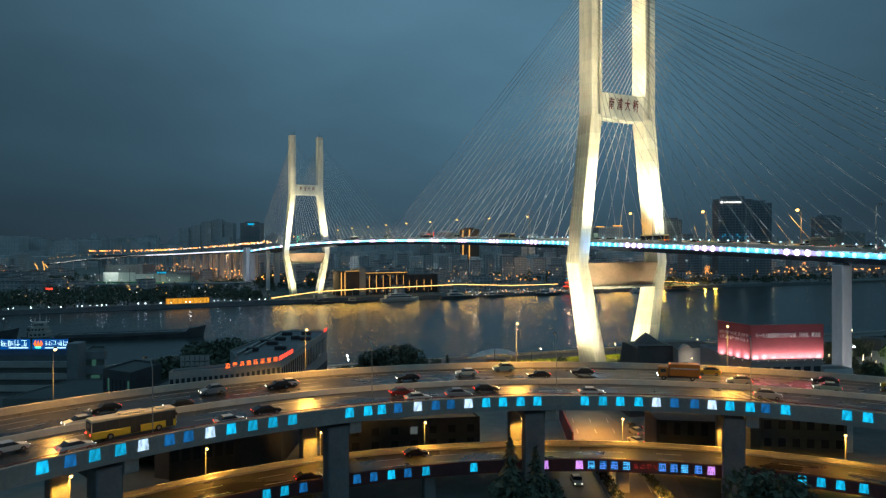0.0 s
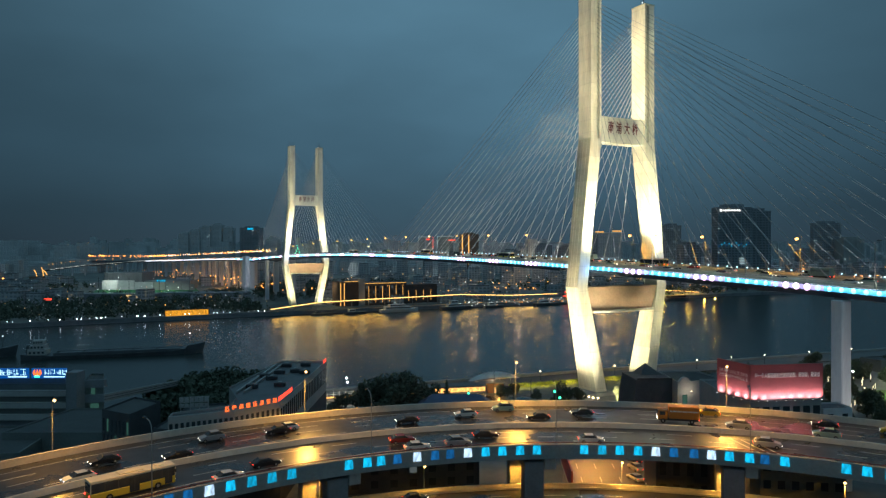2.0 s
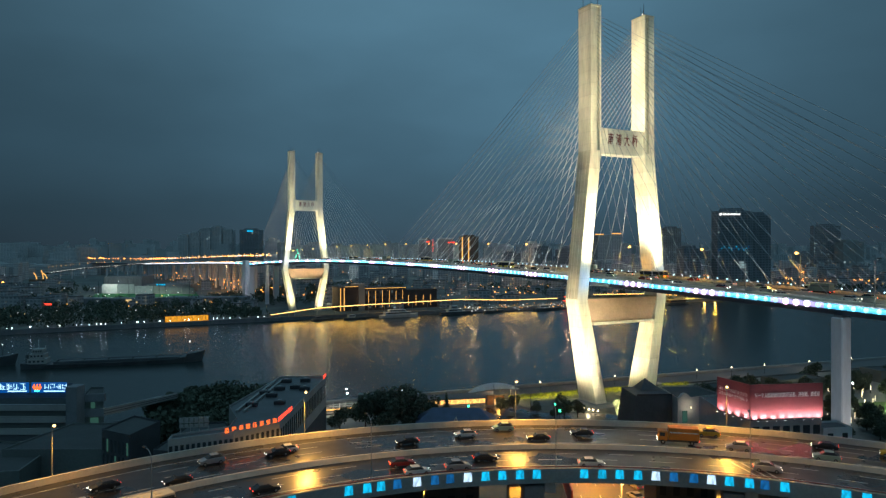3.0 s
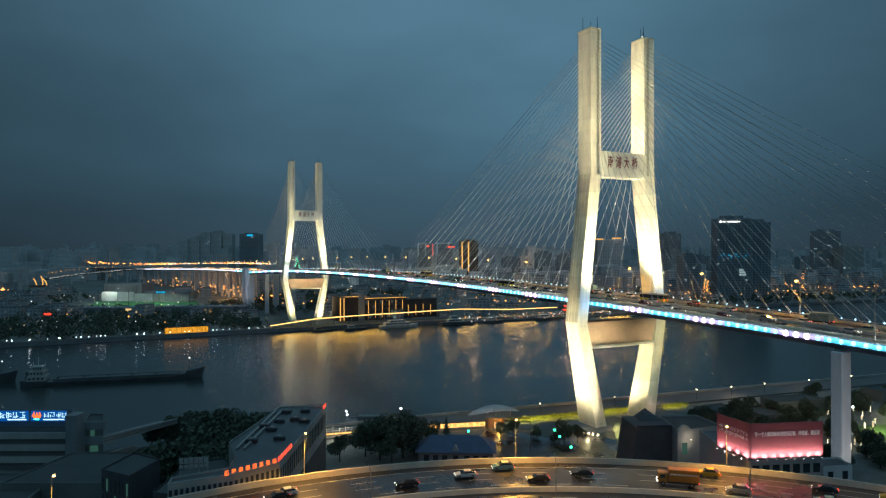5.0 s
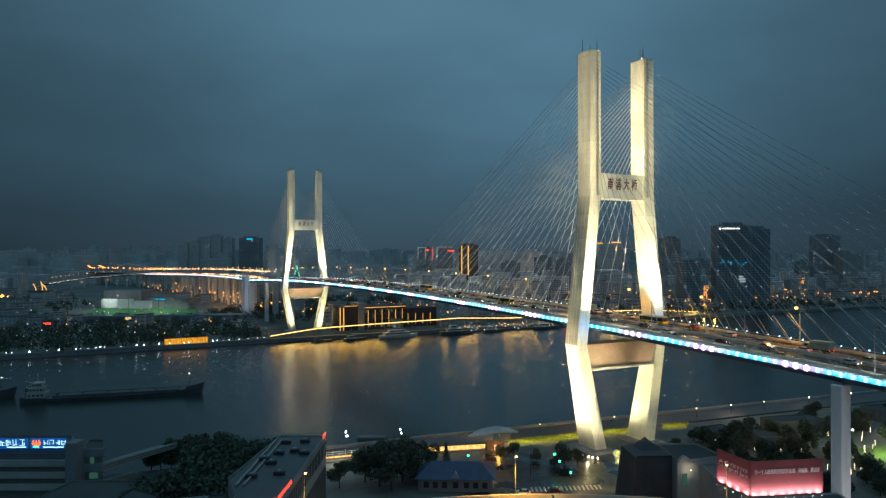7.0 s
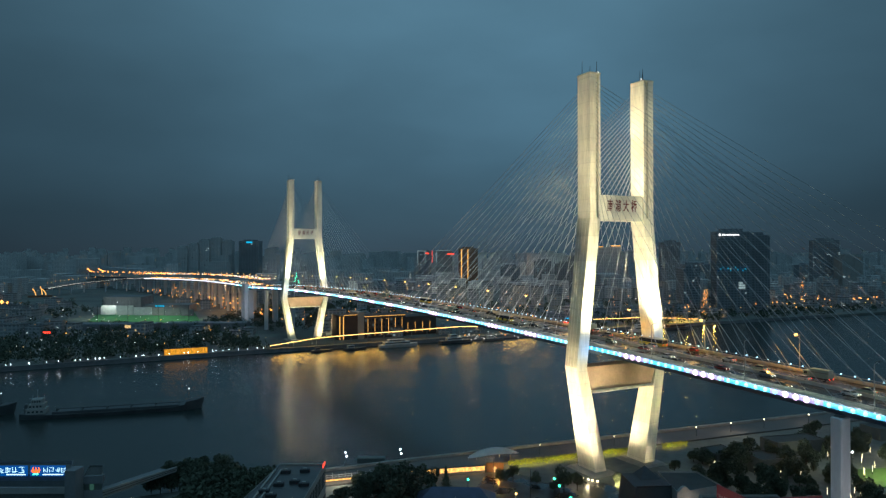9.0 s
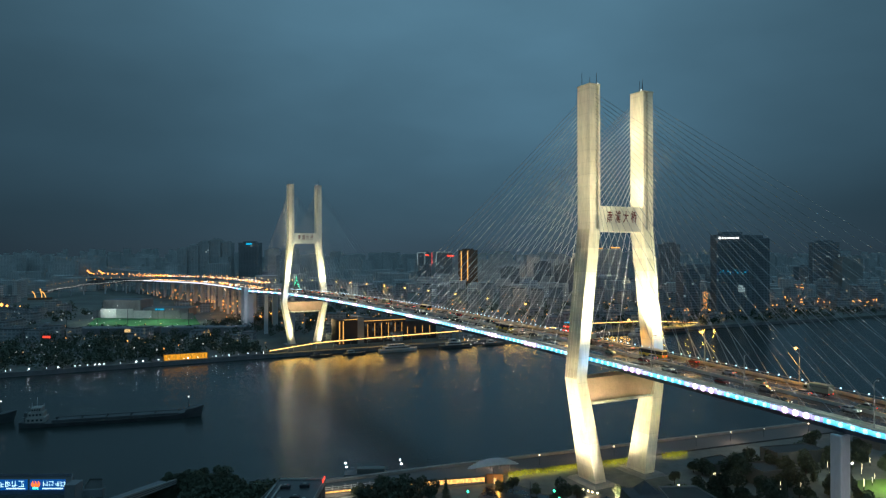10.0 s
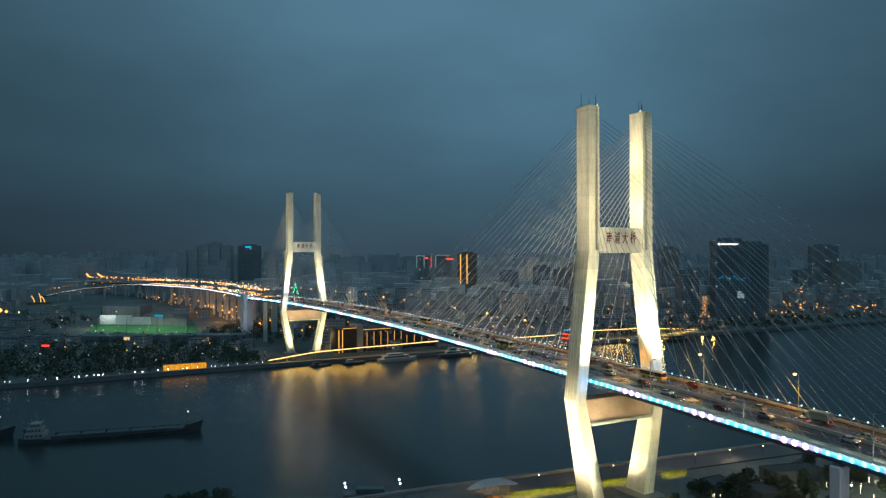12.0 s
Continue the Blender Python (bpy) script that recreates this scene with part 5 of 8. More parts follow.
for x, y in ((-38.5, 270.2), (-17.1, 274.0)):
    t = thing("pontoon_lamp", pose(x, y, 0), "dark post with two bright white lamps", "lamp post", "lamps on the pontoon")
    part("post", tube(bmesh.new(), (0, 0, -2.0), (0, 0, 4.4), 0.12, 0.1), M["dark_metal"], t)
    for dx, dz in ((-0.15, 4.8), (0.3, 3.2)):
        bm = bmesh.new()
        ball(bm, (dx, -0.2, dz), 0.34, 8, 6)
        part("bulb", bm, M["lamp_white"], t)

# plaza road and crossing by the tower foot
bm = bmesh.new()
prism(bm, [(6, 196), (70, 196), (72, 226), (56, 240), (36, 240), (27, 250), (16, 250), (8, 225)], 2.3, 2.56)
solo("plaza_road", bm, M["asphalt"], "wet asphalt junction by the tower foot", "road", kind="structure")
bm = bmesh.new()
prism(bm, [(36, 240.2), (56, 240.2), (68, 230), (86, 238), (84, 262), (30, 258), (28, 250)], 2.3, 2.66)
solo("kerbed_island", bm, M["ground"], "dark planted island round the tower foot", "planting bed", kind="structure")
crossing = thing("zebra_crossing", None, "worn white zebra crossing on wet asphalt", "crossing", kind="structure")
for k in range(17):
    m = pose(27.5 + 1.35 * k, 211 + 0.12 * k, 2.565)
    ob = part("stripe", cube(-0.3, 0.3, -2.0, 2.0, 0, 0.012), M["line"], crossing)
    ob.matrix_basis = m
for x, y, h in ((37.4, 229, 6.4), (38.6, 226, 5.0), (41.2, 220, 3.2), (8.5, 232, 5.2)):
    t = thing("traffic_light", pose(x, y, 2.5), "dark traffic light post showing green", "traffic light", "traffic lights at the junction")
    part("post", tube(bmesh.new(), (0, 0, 0), (0, 0, h), 0.09), M["dark_metal"], t)
    part("housing", bevel(cube(-0.25, 0.25, -0.2, 0.2, h - 1.1, h), 0.05), M["dark_metal"], t)
    bm = bmesh.new()
    ball(bm, (0, -0.3, h - 0.8), 0.42, 8, 6)
    part("signal", bm, M["green_lamp"], t)
rnd = random.Random(9)
for k, (x, y) in enumerate(((50.2, 243.5), (51.8, 242.3), (53.0, 241.2), (54.6, 240.2), (70.5, 247), (70.6, 243), (72.4, 241.2), (77, 243), (66.5, 238), (64.0, 236.2), (69.8, 233.5), (86, 248))):
    t = thing("ground_floodlight", pose(x, y, 2.5), "small bright floodlight on the lawn by the tower", "floodlight", "floodlights round the tower foot")
    part("stand", tube(bmesh.new(), (0, 0, 0), (0, 0, 0.5), 0.08), M["dark_metal"], t)
    bm = bmesh.new()
    ball(bm, (0, 0, 0.75), 0.32, 8, 6)
    part("bulb", bm, M["lamp_warm"], t)
point((66, 240, 4.5), 500, WARM, 0.5)
point((51, 240, 4.0), 420, WARM, 0.5)
point((48, 214, 9), 900, AMBER, 0.6)
point((16, 232, 8), 600, (1.0, 0.7, 0.4), 0.6)
for x, y in ((58.5, 216), (64, 219), (28.5, 222), (17.5, 236)):
    t = thing("street_pole", pose(x, y, 2.5), "slim dark street pole at the junction", "pole", "poles at the junction")
    part("pole", tube(bmesh.new(), (0, 0, 0), (0, 0, 11), 0.14, 0.09), M["dark_metal"], t)

# ---------------------------------------------------------------- near bank: buildings


def building(name, poly, z0, z1, wall, roof, label, category="building", parapet=0.5, inset=0.985):
    t = thing(name, None, label, category)
    part("wall", prism(bmesh.new(), poly, z0, z1), wall, t)
    cx, cy = sum(p[0] for p in poly) / len(poly), sum(p[1] for p in poly) / len(poly)
    inner = [(cx + (x - cx) * inset, cy + (y - cy) * inset) for x, y in poly]
    part("roof", prism(bmesh.new(), inner, z1 - 0.02, z1 + 0.08), roof, t)
    bm = bmesh.new()
    k = len(poly)
    for i in range(k):
        (ax, ay), (bx, by) = poly[i], poly[(i + 1) % k]
        (cx_, cy_), (dx, dy) = inner[(i + 1) % k], inner[i]
        prism(bm, [(ax, ay), (bx, by), (cx_, cy_), (dx, dy)], z1 + 0.004, z1 + parapet)
    part("roof_edge", bm, wall, t)
    return t


WINDOW = {}


def window_mesh(w, h, key):
    k = (round(w, 2), round(h, 2), key)
    if k not in WINDOW:
        bm = bmesh.new()
        box(bm, -w / 2, w / 2, -0.06, 0.05, -h / 2, h / 2)
        WINDOW[k] = mesh_of("window", bm, M[key])
    return WINDOW[k]


def windows(t, a, b, z0, z1, cols, rows, w, h, lit, rnd, keys=("window_warm", "window_cool", "window_dim"), dark="glass_dark"):
    """Windows as single pieces on the wall from a to b (plan), rows between two heights."""
    a, b = Vector((*a, 0)), Vector((*b, 0))
    turn = math.degrees(math.atan2(b.y - a.y, b.x - a.x))
    for i in range(cols):
        for j in range(rows):
            p = a.lerp(b, (i + 0.5) / cols)
            z = z0 + (z1 - z0) * (j + 0.5) / rows
            key = rnd.choice(keys) if rnd.random() < lit else dark
            if key is None:
                continue
            ob = part("window", window_mesh(w, h, key), None, t)
            ob.matrix_basis = pose(p.x, p.y, z, 0, 0, turn)


rnd = random.Random(31)
HALL = [(-33.4, 193.4), (-46.1, 193.4), (-49.6, 157), (-44.6, 146), (-43.8, 138.4), (-53.0, 132.4), (-52.4, 129.0), (-41.6, 134.6), (-34.3, 142.4)]
hall = building("corner_hall", HALL, 16.0, 24.0, M["wall_pale"], M["roof"], "long pale concrete hall with red sign letters along its roof edge")
# shade on the pale hall's lower storeys is painted in as near-black
part("base", prism(bmesh.new(), HALL, 2.3, 16.0), M["shed_shade_black"], hall, "lower storeys coloured near black for the shade there")
windows(hall, (-52.4, 129.0), (-41.6, 134.6), 19.0, 23.2, 12, 1, 0.6, 4.0, 0.0, rnd)
windows(hall, (-41.6, 134.6), (-34.3, 142.4), 19.0, 23.2, 9, 1, 0.6, 4.0, 0.0, rnd)
windows(hall, (-34.3, 142.4), (-33.4, 193.4), 18.6, 23.0, 26, 1, 0.9, 4.0, 0.0, rnd)
windows(hall, (-52.4, 129.0), (-41.6, 134.6), 6, 16, 6, 2, 1.4, 2.4, 0.15, rnd, keys=("window_dim",))
# red letters that cannot be read become bars on the roof edge
a_, b_, c_ = Vector((-43.2, 133.2, 24.9)), Vector((-34.6, 141.9, 24.9)), Vector((-34.1, 153, 24.9))
rnd = random.Random(83)
for k in range(8):
    ob = part("letter_bar", strokes(strokes(bmesh.new(), 0, 0, 1.0, -0.08, 0.08, rnd, 0.04), 0, 0, 1.0, -0.085, 0.085, rnd, 0.04), M["orange_led"], hall)
    ob.matrix_basis = Matrix.Translation(a_.lerp(b_, (k + 0.5) / 8)) @ pose(0, 0, 0, 0, 0, 45)
for k in range(9):
    ob = part("letter_bar", strokes(strokes(bmesh.new(), 0, 0, 0.95, -0.08, 0.08, rnd, 0.04), 0, 0, 0.95, -0.085, 0.085, rnd, 0.04), M["red_led"], hall)
    ob.matrix_basis = Matrix.Translation(b_.lerp(c_, (k + 0.5) / 9)) @ pose(0, 0, 0, 0, 0, 90)
for k in range(3):
    ob = part("letter_bar", strokes(strokes(bmesh.new(), 0, 0, 0.95, -0.08, 0.08, rnd, 0.04), 0, 0, 0.95, -0.085, 0.085, rnd, 0.04), M["red_led"], hall)
    ob.matrix_basis = pose(-33.4, 189.5 + 1.3 * k, 24.9, 0, 0, 90)
for x, y in ((-43, 186), (-38, 187), (-42.5, 176), (-38.8, 178), (-36, 176), (-42.5, 168), (-38.6, 160), (-45, 171), (-44.6, 158)):
    t = thing("roof_unit", pose(x, y, 24.05), "dark rooftop air unit on the hall", "roof unit", "units on the hall roof")
    part("body", bevel(cube(-1.3, 1.3, -0.7, 0.7, 0, 0.9), 0.1), M["dark_metal"], t)
    part("fan", tube(bmesh.new(), (0, 0, 0.9), (0, 0, 1.15), 0.5, sides=10), M["pole"], t)
for x in (-46.3, -44.6):
    part("roof_pipe", cube(x - 0.25, x + 0.25, 152, 188, 24.1, 24.6), M["pole"], hall)
# rooftop sign of blank letters, seen from behind
podium = building("hall_podium", [(-57.5, 134.5), (-53.6, 133.2), (-44.4, 139.2), (-45.2, 146.6), (-50.4, 156.6), (-57.5, 154)], 2.3, 20.5, M["shed_shade_black"], M["roof_black"], "dark lower roof beside the hall")
fr = thing("roof_sign_frame", pose(-51.6, 140.5, 20.6, 0, 0, 12), "pale rooftop sign frame on thin posts", "sign frame")
for k in range(6):
    part("sign_block", cube(-2.9 + 0.98 * k, -2.1 + 0.98 * k, -0.1, 0.1, 4.2, 5.1), M["wall_pale"], fr)
    part("sign_block", cube(-2.9 + 0.98 * k, -2.1 + 0.98 * k, -0.1, 0.1, 3.2, 3.9), M["wall_pale"], fr)
for x in (-2.7, -0.8, 1.0, 2.7):
    part("post", tube(bmesh.new(), (x, 0.2, -0.2), (x, 0.2, 5.1), 0.1), M["wall_pale"], fr)
for z in (3.1, 4.1, 5.2):
    part("rail", tube(bmesh.new(), (-3.0, 0.2, z), (3.0, 0.2, z), 0.07), M["wall_pale"], fr)

annex = building("glass_annex", [(-71, 156), (-72.5, 144), (-64.6, 139.6), (-63, 151)], 2.3, 22.0, M["shed_shade_black"], M["roof_black"], "dark glass-fronted annex with faint green windows")
windows(annex, (-72.5, 144), (-64.6, 139.6), 8, 21, 7, 4, 0.5, 2.6, 0.4, rnd, keys=("window_green",))

rnd = random.Random(12)
terminal = building("ferry_terminal", [(-150, 206), (-113, 206), (-119, 219), (-150, 219)], 2.3, 16.6, M["wall_grey"], M["roof"], "grey banded ferry terminal with a blue rooftop sign", parapet=0.9)
for z in (6.0, 9.6, 13.2):
    part("floor_band", cube(-150, -113.2, 204.4, 205.9, z - 1.2, z + 0.6), M["wall_pale"], terminal)
    part("window_band", cube(-150, -113.4, 205.5, 205.9, z + 0.6, z + 2.4), M["wall_dark"], terminal)
part("stair_shaft", bevel(cube(-112.6, -109.3, 202.2, 207, 2.3, 19.6), 0.15), M["wall_grey"], terminal)
wing = building("terminal_wing", [(-109.6, 207.6), (-104.4, 208.4), (-108.6, 217), (-112.6, 217)], 2.3, 16.0, M["wall_dark"], M["roof_black"], "grey terminal wing with pale floor bands and a few lit rooms", parapet=0.6)
for z in (5.6, 10.7, 15.2):
    part("floor_band", prism(bmesh.new(), [(-109.5, 206.8), (-103.9, 207.6), (-103.9, 209.2), (-109.5, 208.4)], z - 1.2, z + 1.2), M["wall_grey"], wing)
for x, z, key in ((-108.4, 3.3, "window_warm"), (-106.8, 3.3, "window_warm"), (-107.4, 8.2, "window_green"), (-106.2, 8.2, "window_green"), (-107.2, 12.9, "window_green")):
    ob = part("window", window_mesh(1.2, 1.9, key), None, wing)
    ob.matrix_basis = pose(x, 207.35 + 0.14 * (x + 109), z, 0, 0, 8.7)
for (x0, y0, x1, y1), z, h in (((-103.9, 207.6, -90.6, 231.5), 10.7, 1.2), ((-103.9, 207.8, -98.6, 217.3), 5.6, 1.1)):
    bm = bmesh.new()
    loft(bm, [[(x0, y0, z - h), (x0 - 0.4, y0 + 0.2, z - h), (x0 - 0.4, y0 + 0.2, z + h), (x0, y0, z + h)], [(x1, y1, z - h * 0.6), (x1 - 0.4, y1 + 0.2, z - h * 0.6), (x1 - 0.4, y1 + 0.2, z + h * 0.7), (x1, y1, z + h * 0.7)]])
    part("ramp_parapet", bm, M["wall_pale"], wing)
    for dz in (-0.45, 0.35):
        bm = bmesh.new()
        loft(bm, [[(x0 + 0.12, y0, z + dz), (x0 - 0.1, y0 + 0.1, z + dz), (x0 - 0.1, y0 + 0.1, z + dz + 0.16), (x0 + 0.12, y0, z + dz + 0.16)], [(x1 + 0.12, y1, z + dz * 0.6), (x1 - 0.1, y1 + 0.1, z + dz * 0.6), (x1 - 0.1, y1 + 0.1, z + dz * 0.6 + 0.16), (x1 + 0.12, y1, z + dz * 0.6 + 0.16)]])
        part("parapet_groove", bm, M["dark_metal"], wing)
    bm = bmesh.new()
    loft(bm, [[(x - 0.4, y + 0.2, z - h * 0.6), (x - 7, y + 3, z - h * 0.6), (x - 7, y + 3, z - h * 0.6 - 0.4), (x - 0.4, y + 0.2, z - h * 0.6 - 0.4)] for x, y in ((x0, y0), (x1, y1))])
    part("ramp_slab", bm, M["wall_grey"], wing)
sign = thing("rooftop_sign", None, "glowing blue rooftop sign with white and red marks", "sign")
part("sign_box", cube(-140, -124.6, 203.6, 204.2, 17.6, 20.6), M["blue_sign"], sign)
part("sign_box", cube(-123.6, -113.2, 203.6, 204.2, 17.6, 20.6), M["blue_sign"], sign)
rnd = random.Random(77)


def mark(x, z, s, key, parent):
    part("sign_mark", strokes(bmesh.new(), x, z, s, 203.46, 203.55, rnd), M[key], parent)


for k in range(4):
    mark(-132.1 + 2.0 * k, 19.5, 1.9, "white_sign", sign)
for k in range(4):
    mark(-118.9 + 1.75 * k, 19.5, 1.6, "white_sign", sign)
part("sign_mark", prism(bmesh.new(), [(-134.4, 203.45), (-133.4, 203.45), (-133.4, 203.55), (-134.4, 203.55)], 19.9, 20.2), M["white_sign"], sign)
part("sign_line", cube(-130.6, -124.9, 203.45, 203.55, 17.95, 18.25), M["white_sign"], sign)
part("sign_line", cube(-119.8, -113.6, 203.45, 203.55, 17.95, 18.25), M["white_sign"], sign)
bm = bmesh.new()
box(bm, -122.9, -120.7, 203.44, 203.55, 18.6, 19.2)
for x in (-122.8, -121.8, -120.8):
    tube(bm, (x, 203.5, 19.1), (x * 0.8 - 24.36, 203.5, 20.3), 0.42, 0.1, 6)
part("sign_mark", bm, M["orange_led"], sign)
part("sign_mark", cube(-122.7, -121.1, 203.44, 203.55, 18.0, 18.4), M["green_lamp"], sign)
part("door_sign", cube(-111.2, -107.7, 201.85, 202.15, 3.4, 4.3), M["white_sign"], terminal, "small bright white sign")
ropes = building("dark_shed", [(-112, 172), (-84, 172), (-80, 198), (-108, 198)], 2.3, 9.5, M["wall_dark"], M["roof_black"], "dark low shed with a sloping sheet roof")
shed2 = building("low_depot", [(-160, 150), (-100, 160), (-104, 184), (-160, 184)], 2.3, 8.0, M["wall_dark"], M["roof_black"], "dark low depot beside the ramp")

# house with blue hipped roof
bh = thing("blue_roof_house", pose(4, 214, 2.3, 0, 0, -3), "low pale house with a dark blue hipped roof", "house")
part("wall", bevel(cube(-11.5, 11.5, -5, 5, 0, 4.4), 0.05), M["wall_grey"], bh)
bm = bmesh.new()
lo = [bm.verts.new(p) for p in ((-12.6, -6.2, 4.3), (12.6, -6.2, 4.3), (12.6, 6.2, 4.3), (-12.6, 6.2, 4.3))]
hi = [bm.verts.new(p) for p in ((-7.4, 0, 8.2), (7.4, 0, 8.2))]
for f in ((lo[0], lo[1], hi[1], hi[0]), (lo[1], lo[2], hi[1]), (lo[2], lo[3], hi[0], hi[1]), (lo[3], lo[0], hi[0]), (lo[3], lo[2], lo[1], lo[0])):
    bm.faces.new(f)
part("roof", bm, M["roof_blue"], bh)
bm = bmesh.new()
g = [bm.verts.new(p) for p in ((-1.3, -5.6, 4.4), (1.3, -5.6, 4.4), (0, -5.6, 6.3), (0, -2.6, 6.3), (-1.3, -3.4, 5.2), (1.3, -3.4, 5.2))]
for f in ((0, 1, 2), (0, 2, 3, 4), (1, 5, 3, 2)):
    bm.faces.new([g[i] for i in f])
part("dormer", bm, M["wall_pale"], bh)
for x in (-9, -6.2, -3.4, 0, 3.4, 6.2, 9):
    part("window", cube(x - 0.8, x + 0.8, -5.08, -4.98, 1.4, 3.2), M["glass_dark"], bh)

# dark peaked shed, brown gate building
ts = thing("black_peaked_shed", pose(55.2, 187, 2.3, 0, 0, 4), "tall black sheet-clad block with a small peaked roof turret", "shed")
bm = bmesh.new()
lo = [bm.verts.new(q) for q in ((-6.2, -5.0, 0), (6.2, -4.0, 0), (6.2, 8, 0), (-6.2, 8, 0))]
hi = [bm.verts.new(q) for q in ((-3.6, -4.0, 18.6), (6.2, -4.0, 18.9), (6.2, 8, 18.9), (-3.6, 8, 18.6))]
bm.faces.new(lo[::-1])
bm.faces.new(hi)
for i in range(4):
    bm.faces.new((lo[i], lo[(i + 1) % 4], hi[(i + 1) % 4], hi[i]))
part("wall", bm, M["shed_shade_black"], ts)
bm = bmesh.new()
base = [bm.verts.new(q) for q in ((-0.4, 1.5, 18.9), (5.6, 1.5, 18.9), (5.6, 7.4, 18.9), (-0.4, 7.4, 18.9))]
tip = bm.verts.new((2.2, 5.4, 21.6))
bm.faces.new(base[::-1])
for i in range(4):
    bm.faces.new((base[i], base[(i + 1) % 4], tip))
part("roof_peak", bm, M["shed_shade_black"], ts)
part("roof_edge", cube(-3.5, 6.2, -4.1, -3.8, 18.7, 19.1), M["dark_metal"], ts)
rnd = random.Random(3)
# made-up lamp, here only to brighten the pale gable
wl_ = thing("wall_lamp", pose(65.4, 179.9, 18.6), "small added lamp that brightens the gable beside an arched door", "wall lamp")
part("bracket", tube(bmesh.new(), (0, 0.4, 0), (0, -0.3, 0.1), 0.05), M["dark_metal"], wl_)
part("bulb", ball(bmesh.new(), (0, -0.4, 0), 0.16, 8, 6), M["lamp_warm"], wl_)
point((65.2, 178.2, 18.6), 150, (1.0, 0.86, 0.66), 0.3)
gate = building("arched_hall", [(61.8, 179.5), (66, 180.6), (75.5, 184.5), (73, 196), (62.0, 196)], 2.3, 20.6, M["wall_pale"], M["roof_black"], "pale rendered hall with a rounded gable and one lit arched door")
bm = bmesh.new()
section = [(61.9 + 4.0 * f, 179.4 + 1.05 * f, 20.6 + 1.7 * math.sin(math.pi * f)) for f in (0, 0.15, 0.3, 0.5, 0.7, 0.85, 1)]
loft(bm, [section, [(x - 0.2, y + 0.8, z) for x, y, z in section]])
part("gable", bm, M["wall_pale"], gate)
bm = bmesh.new()
prism(bm, [(63.2, 179.7), (64.6, 180.07), (64.57, 180.19), (63.17, 179.82)], 14.5, 17.6)
part("door", bm, M["window_green"], gate)
low = building("white_shed", [(80, 178), (100, 178), (100, 190), (80, 190)], 2.3, 12.0, M["wall_grey"], M["roof_black"], "grey low shed with a dark flat roof")
museum = building("red_board_building", [(63.5, 156.5), (66.5, 147.2), (83, 149.3), (83.4, 156), (83.4, 170), (64, 170)], 2.3, 23.2, M["wall_pale"], M["roof"], "pale low building behind large red boards")
windows(museum, (66.5, 147.2), (83, 149.3), 19.2, 22.6, 7, 1, 1.6, 2.0, 0.0, rnd)
gh = building("gate_house", [(83.5, 149.5), (90.5, 150.5), (90.3, 156), (83.3, 155)], 2.3, 20.6, M["ship_white"], M["roof"], "small pale gate house with a dark window")
windows(gh, (83.5, 149.5), (90.5, 150.5), 17.6, 20.2, 2, 1, 1.3, 1.8, 0.0, rnd)


def red_board(a, b, z0, z1, lines, text=""):
    a, b = Vector((*a, 0)), Vector((*b, 0))
    length = (b - a).length
    m = Matrix.Translation(a) @ pose(0, 0, 0, 0, 0, math.degrees(math.atan2(b.y - a.y, b.x - a.x)))
    t = thing("red_billboard", m, "large red billboard with pale writing, floodlit from below", "billboard", "red boards")
    part("board", cube(0, length, -0.15, 0.15, z0, z1), M["red_board"], t)
    part("frame", cube(0, length, 0.16, 0.5, z0 - 0.4, z1 - 0.4), M["dark_metal"], t)
    r = random.Random(int(length * 10))
    for z, s, x0, x1 in lines:
        x = x0 * length
        while x < x1 * length:
            part("writing_bar", strokes(bmesh.new(), x + s / 2, z, s, -0.19, -0.162, r), M["board_text"], t)
            x += s * 1.1
    for i, ch in enumerate(text):
        ob = part("letter", letter_mesh(ch, 0.98, 0.015, 0.012, M["board_text"]), None, t)
        ob.matrix_basis = pose(length * (0.075 + 0.86 * i / (len(text) - 1)), -0.18, 28.9, 90, 0, 0) @ Matrix.Diagonal((0.78, 1.12, 1, 1))
    k = max(3, int(length / 2.1))
    for i in range(k):
        x = (i + 0.5) * length / k
        bm = tube(bmesh.new(), (x, 0, z0 - 0.3), (x, -1.1, z0 - 0.35), 0.05)
        part("lamp_arm", bm, M["dark_metal"], t)
        bm = bmesh.new()
        ball(bm, (x, -1.2, z0 - 0.2), 0.07, 8, 5, 0.6)
        part("bulb", bm, M["lamp_white"], t)
        spot(m @ Vector((x, -0.9, z0 - 0.25)), m @ Vector((x, 0.0, z0 + 1.1)), 1450, 104, (1.0, 0.88, 0.90), 0.3, 0.9)
    return t


red_board((62.7, 155.5), (65.86, 145.9), 23.9, 31.3, ((29.0, 0.75, 0.05, 0.92), (27.9, 0.75, 0.05, 0.92)))
red_board((65.9, 146.0), (82.6, 148.2), 23.9, 31.3, (), "\u6bcf\u4e00\u4e2a\u4eba\u90fd\u662f\u65b0\u65f6\u4ee3\u7684\u89c1\u8bc1\u8005\u3001\u5f00\u521b\u8005\u3001\u5efa\u8bbe\u8005")

# park on the right: lawn, path lights, low roofs
bm = bmesh.new()
prism(bm, [(142, 234), (168, 236), (180, 258), (154, 254)], 2.3, 2.75)
solo("lit_lawn", bm, M["lawn"], "bright green floodlit lawn in the park", "lawn", kind="structure")
point((158, 244, 8), 4200, (0.85, 1.0, 0.45), 0.6)
point((168, 246, 8), 2600, (0.85, 1.0, 0.45), 0.6)
rnd = random.Random(41)
post = None
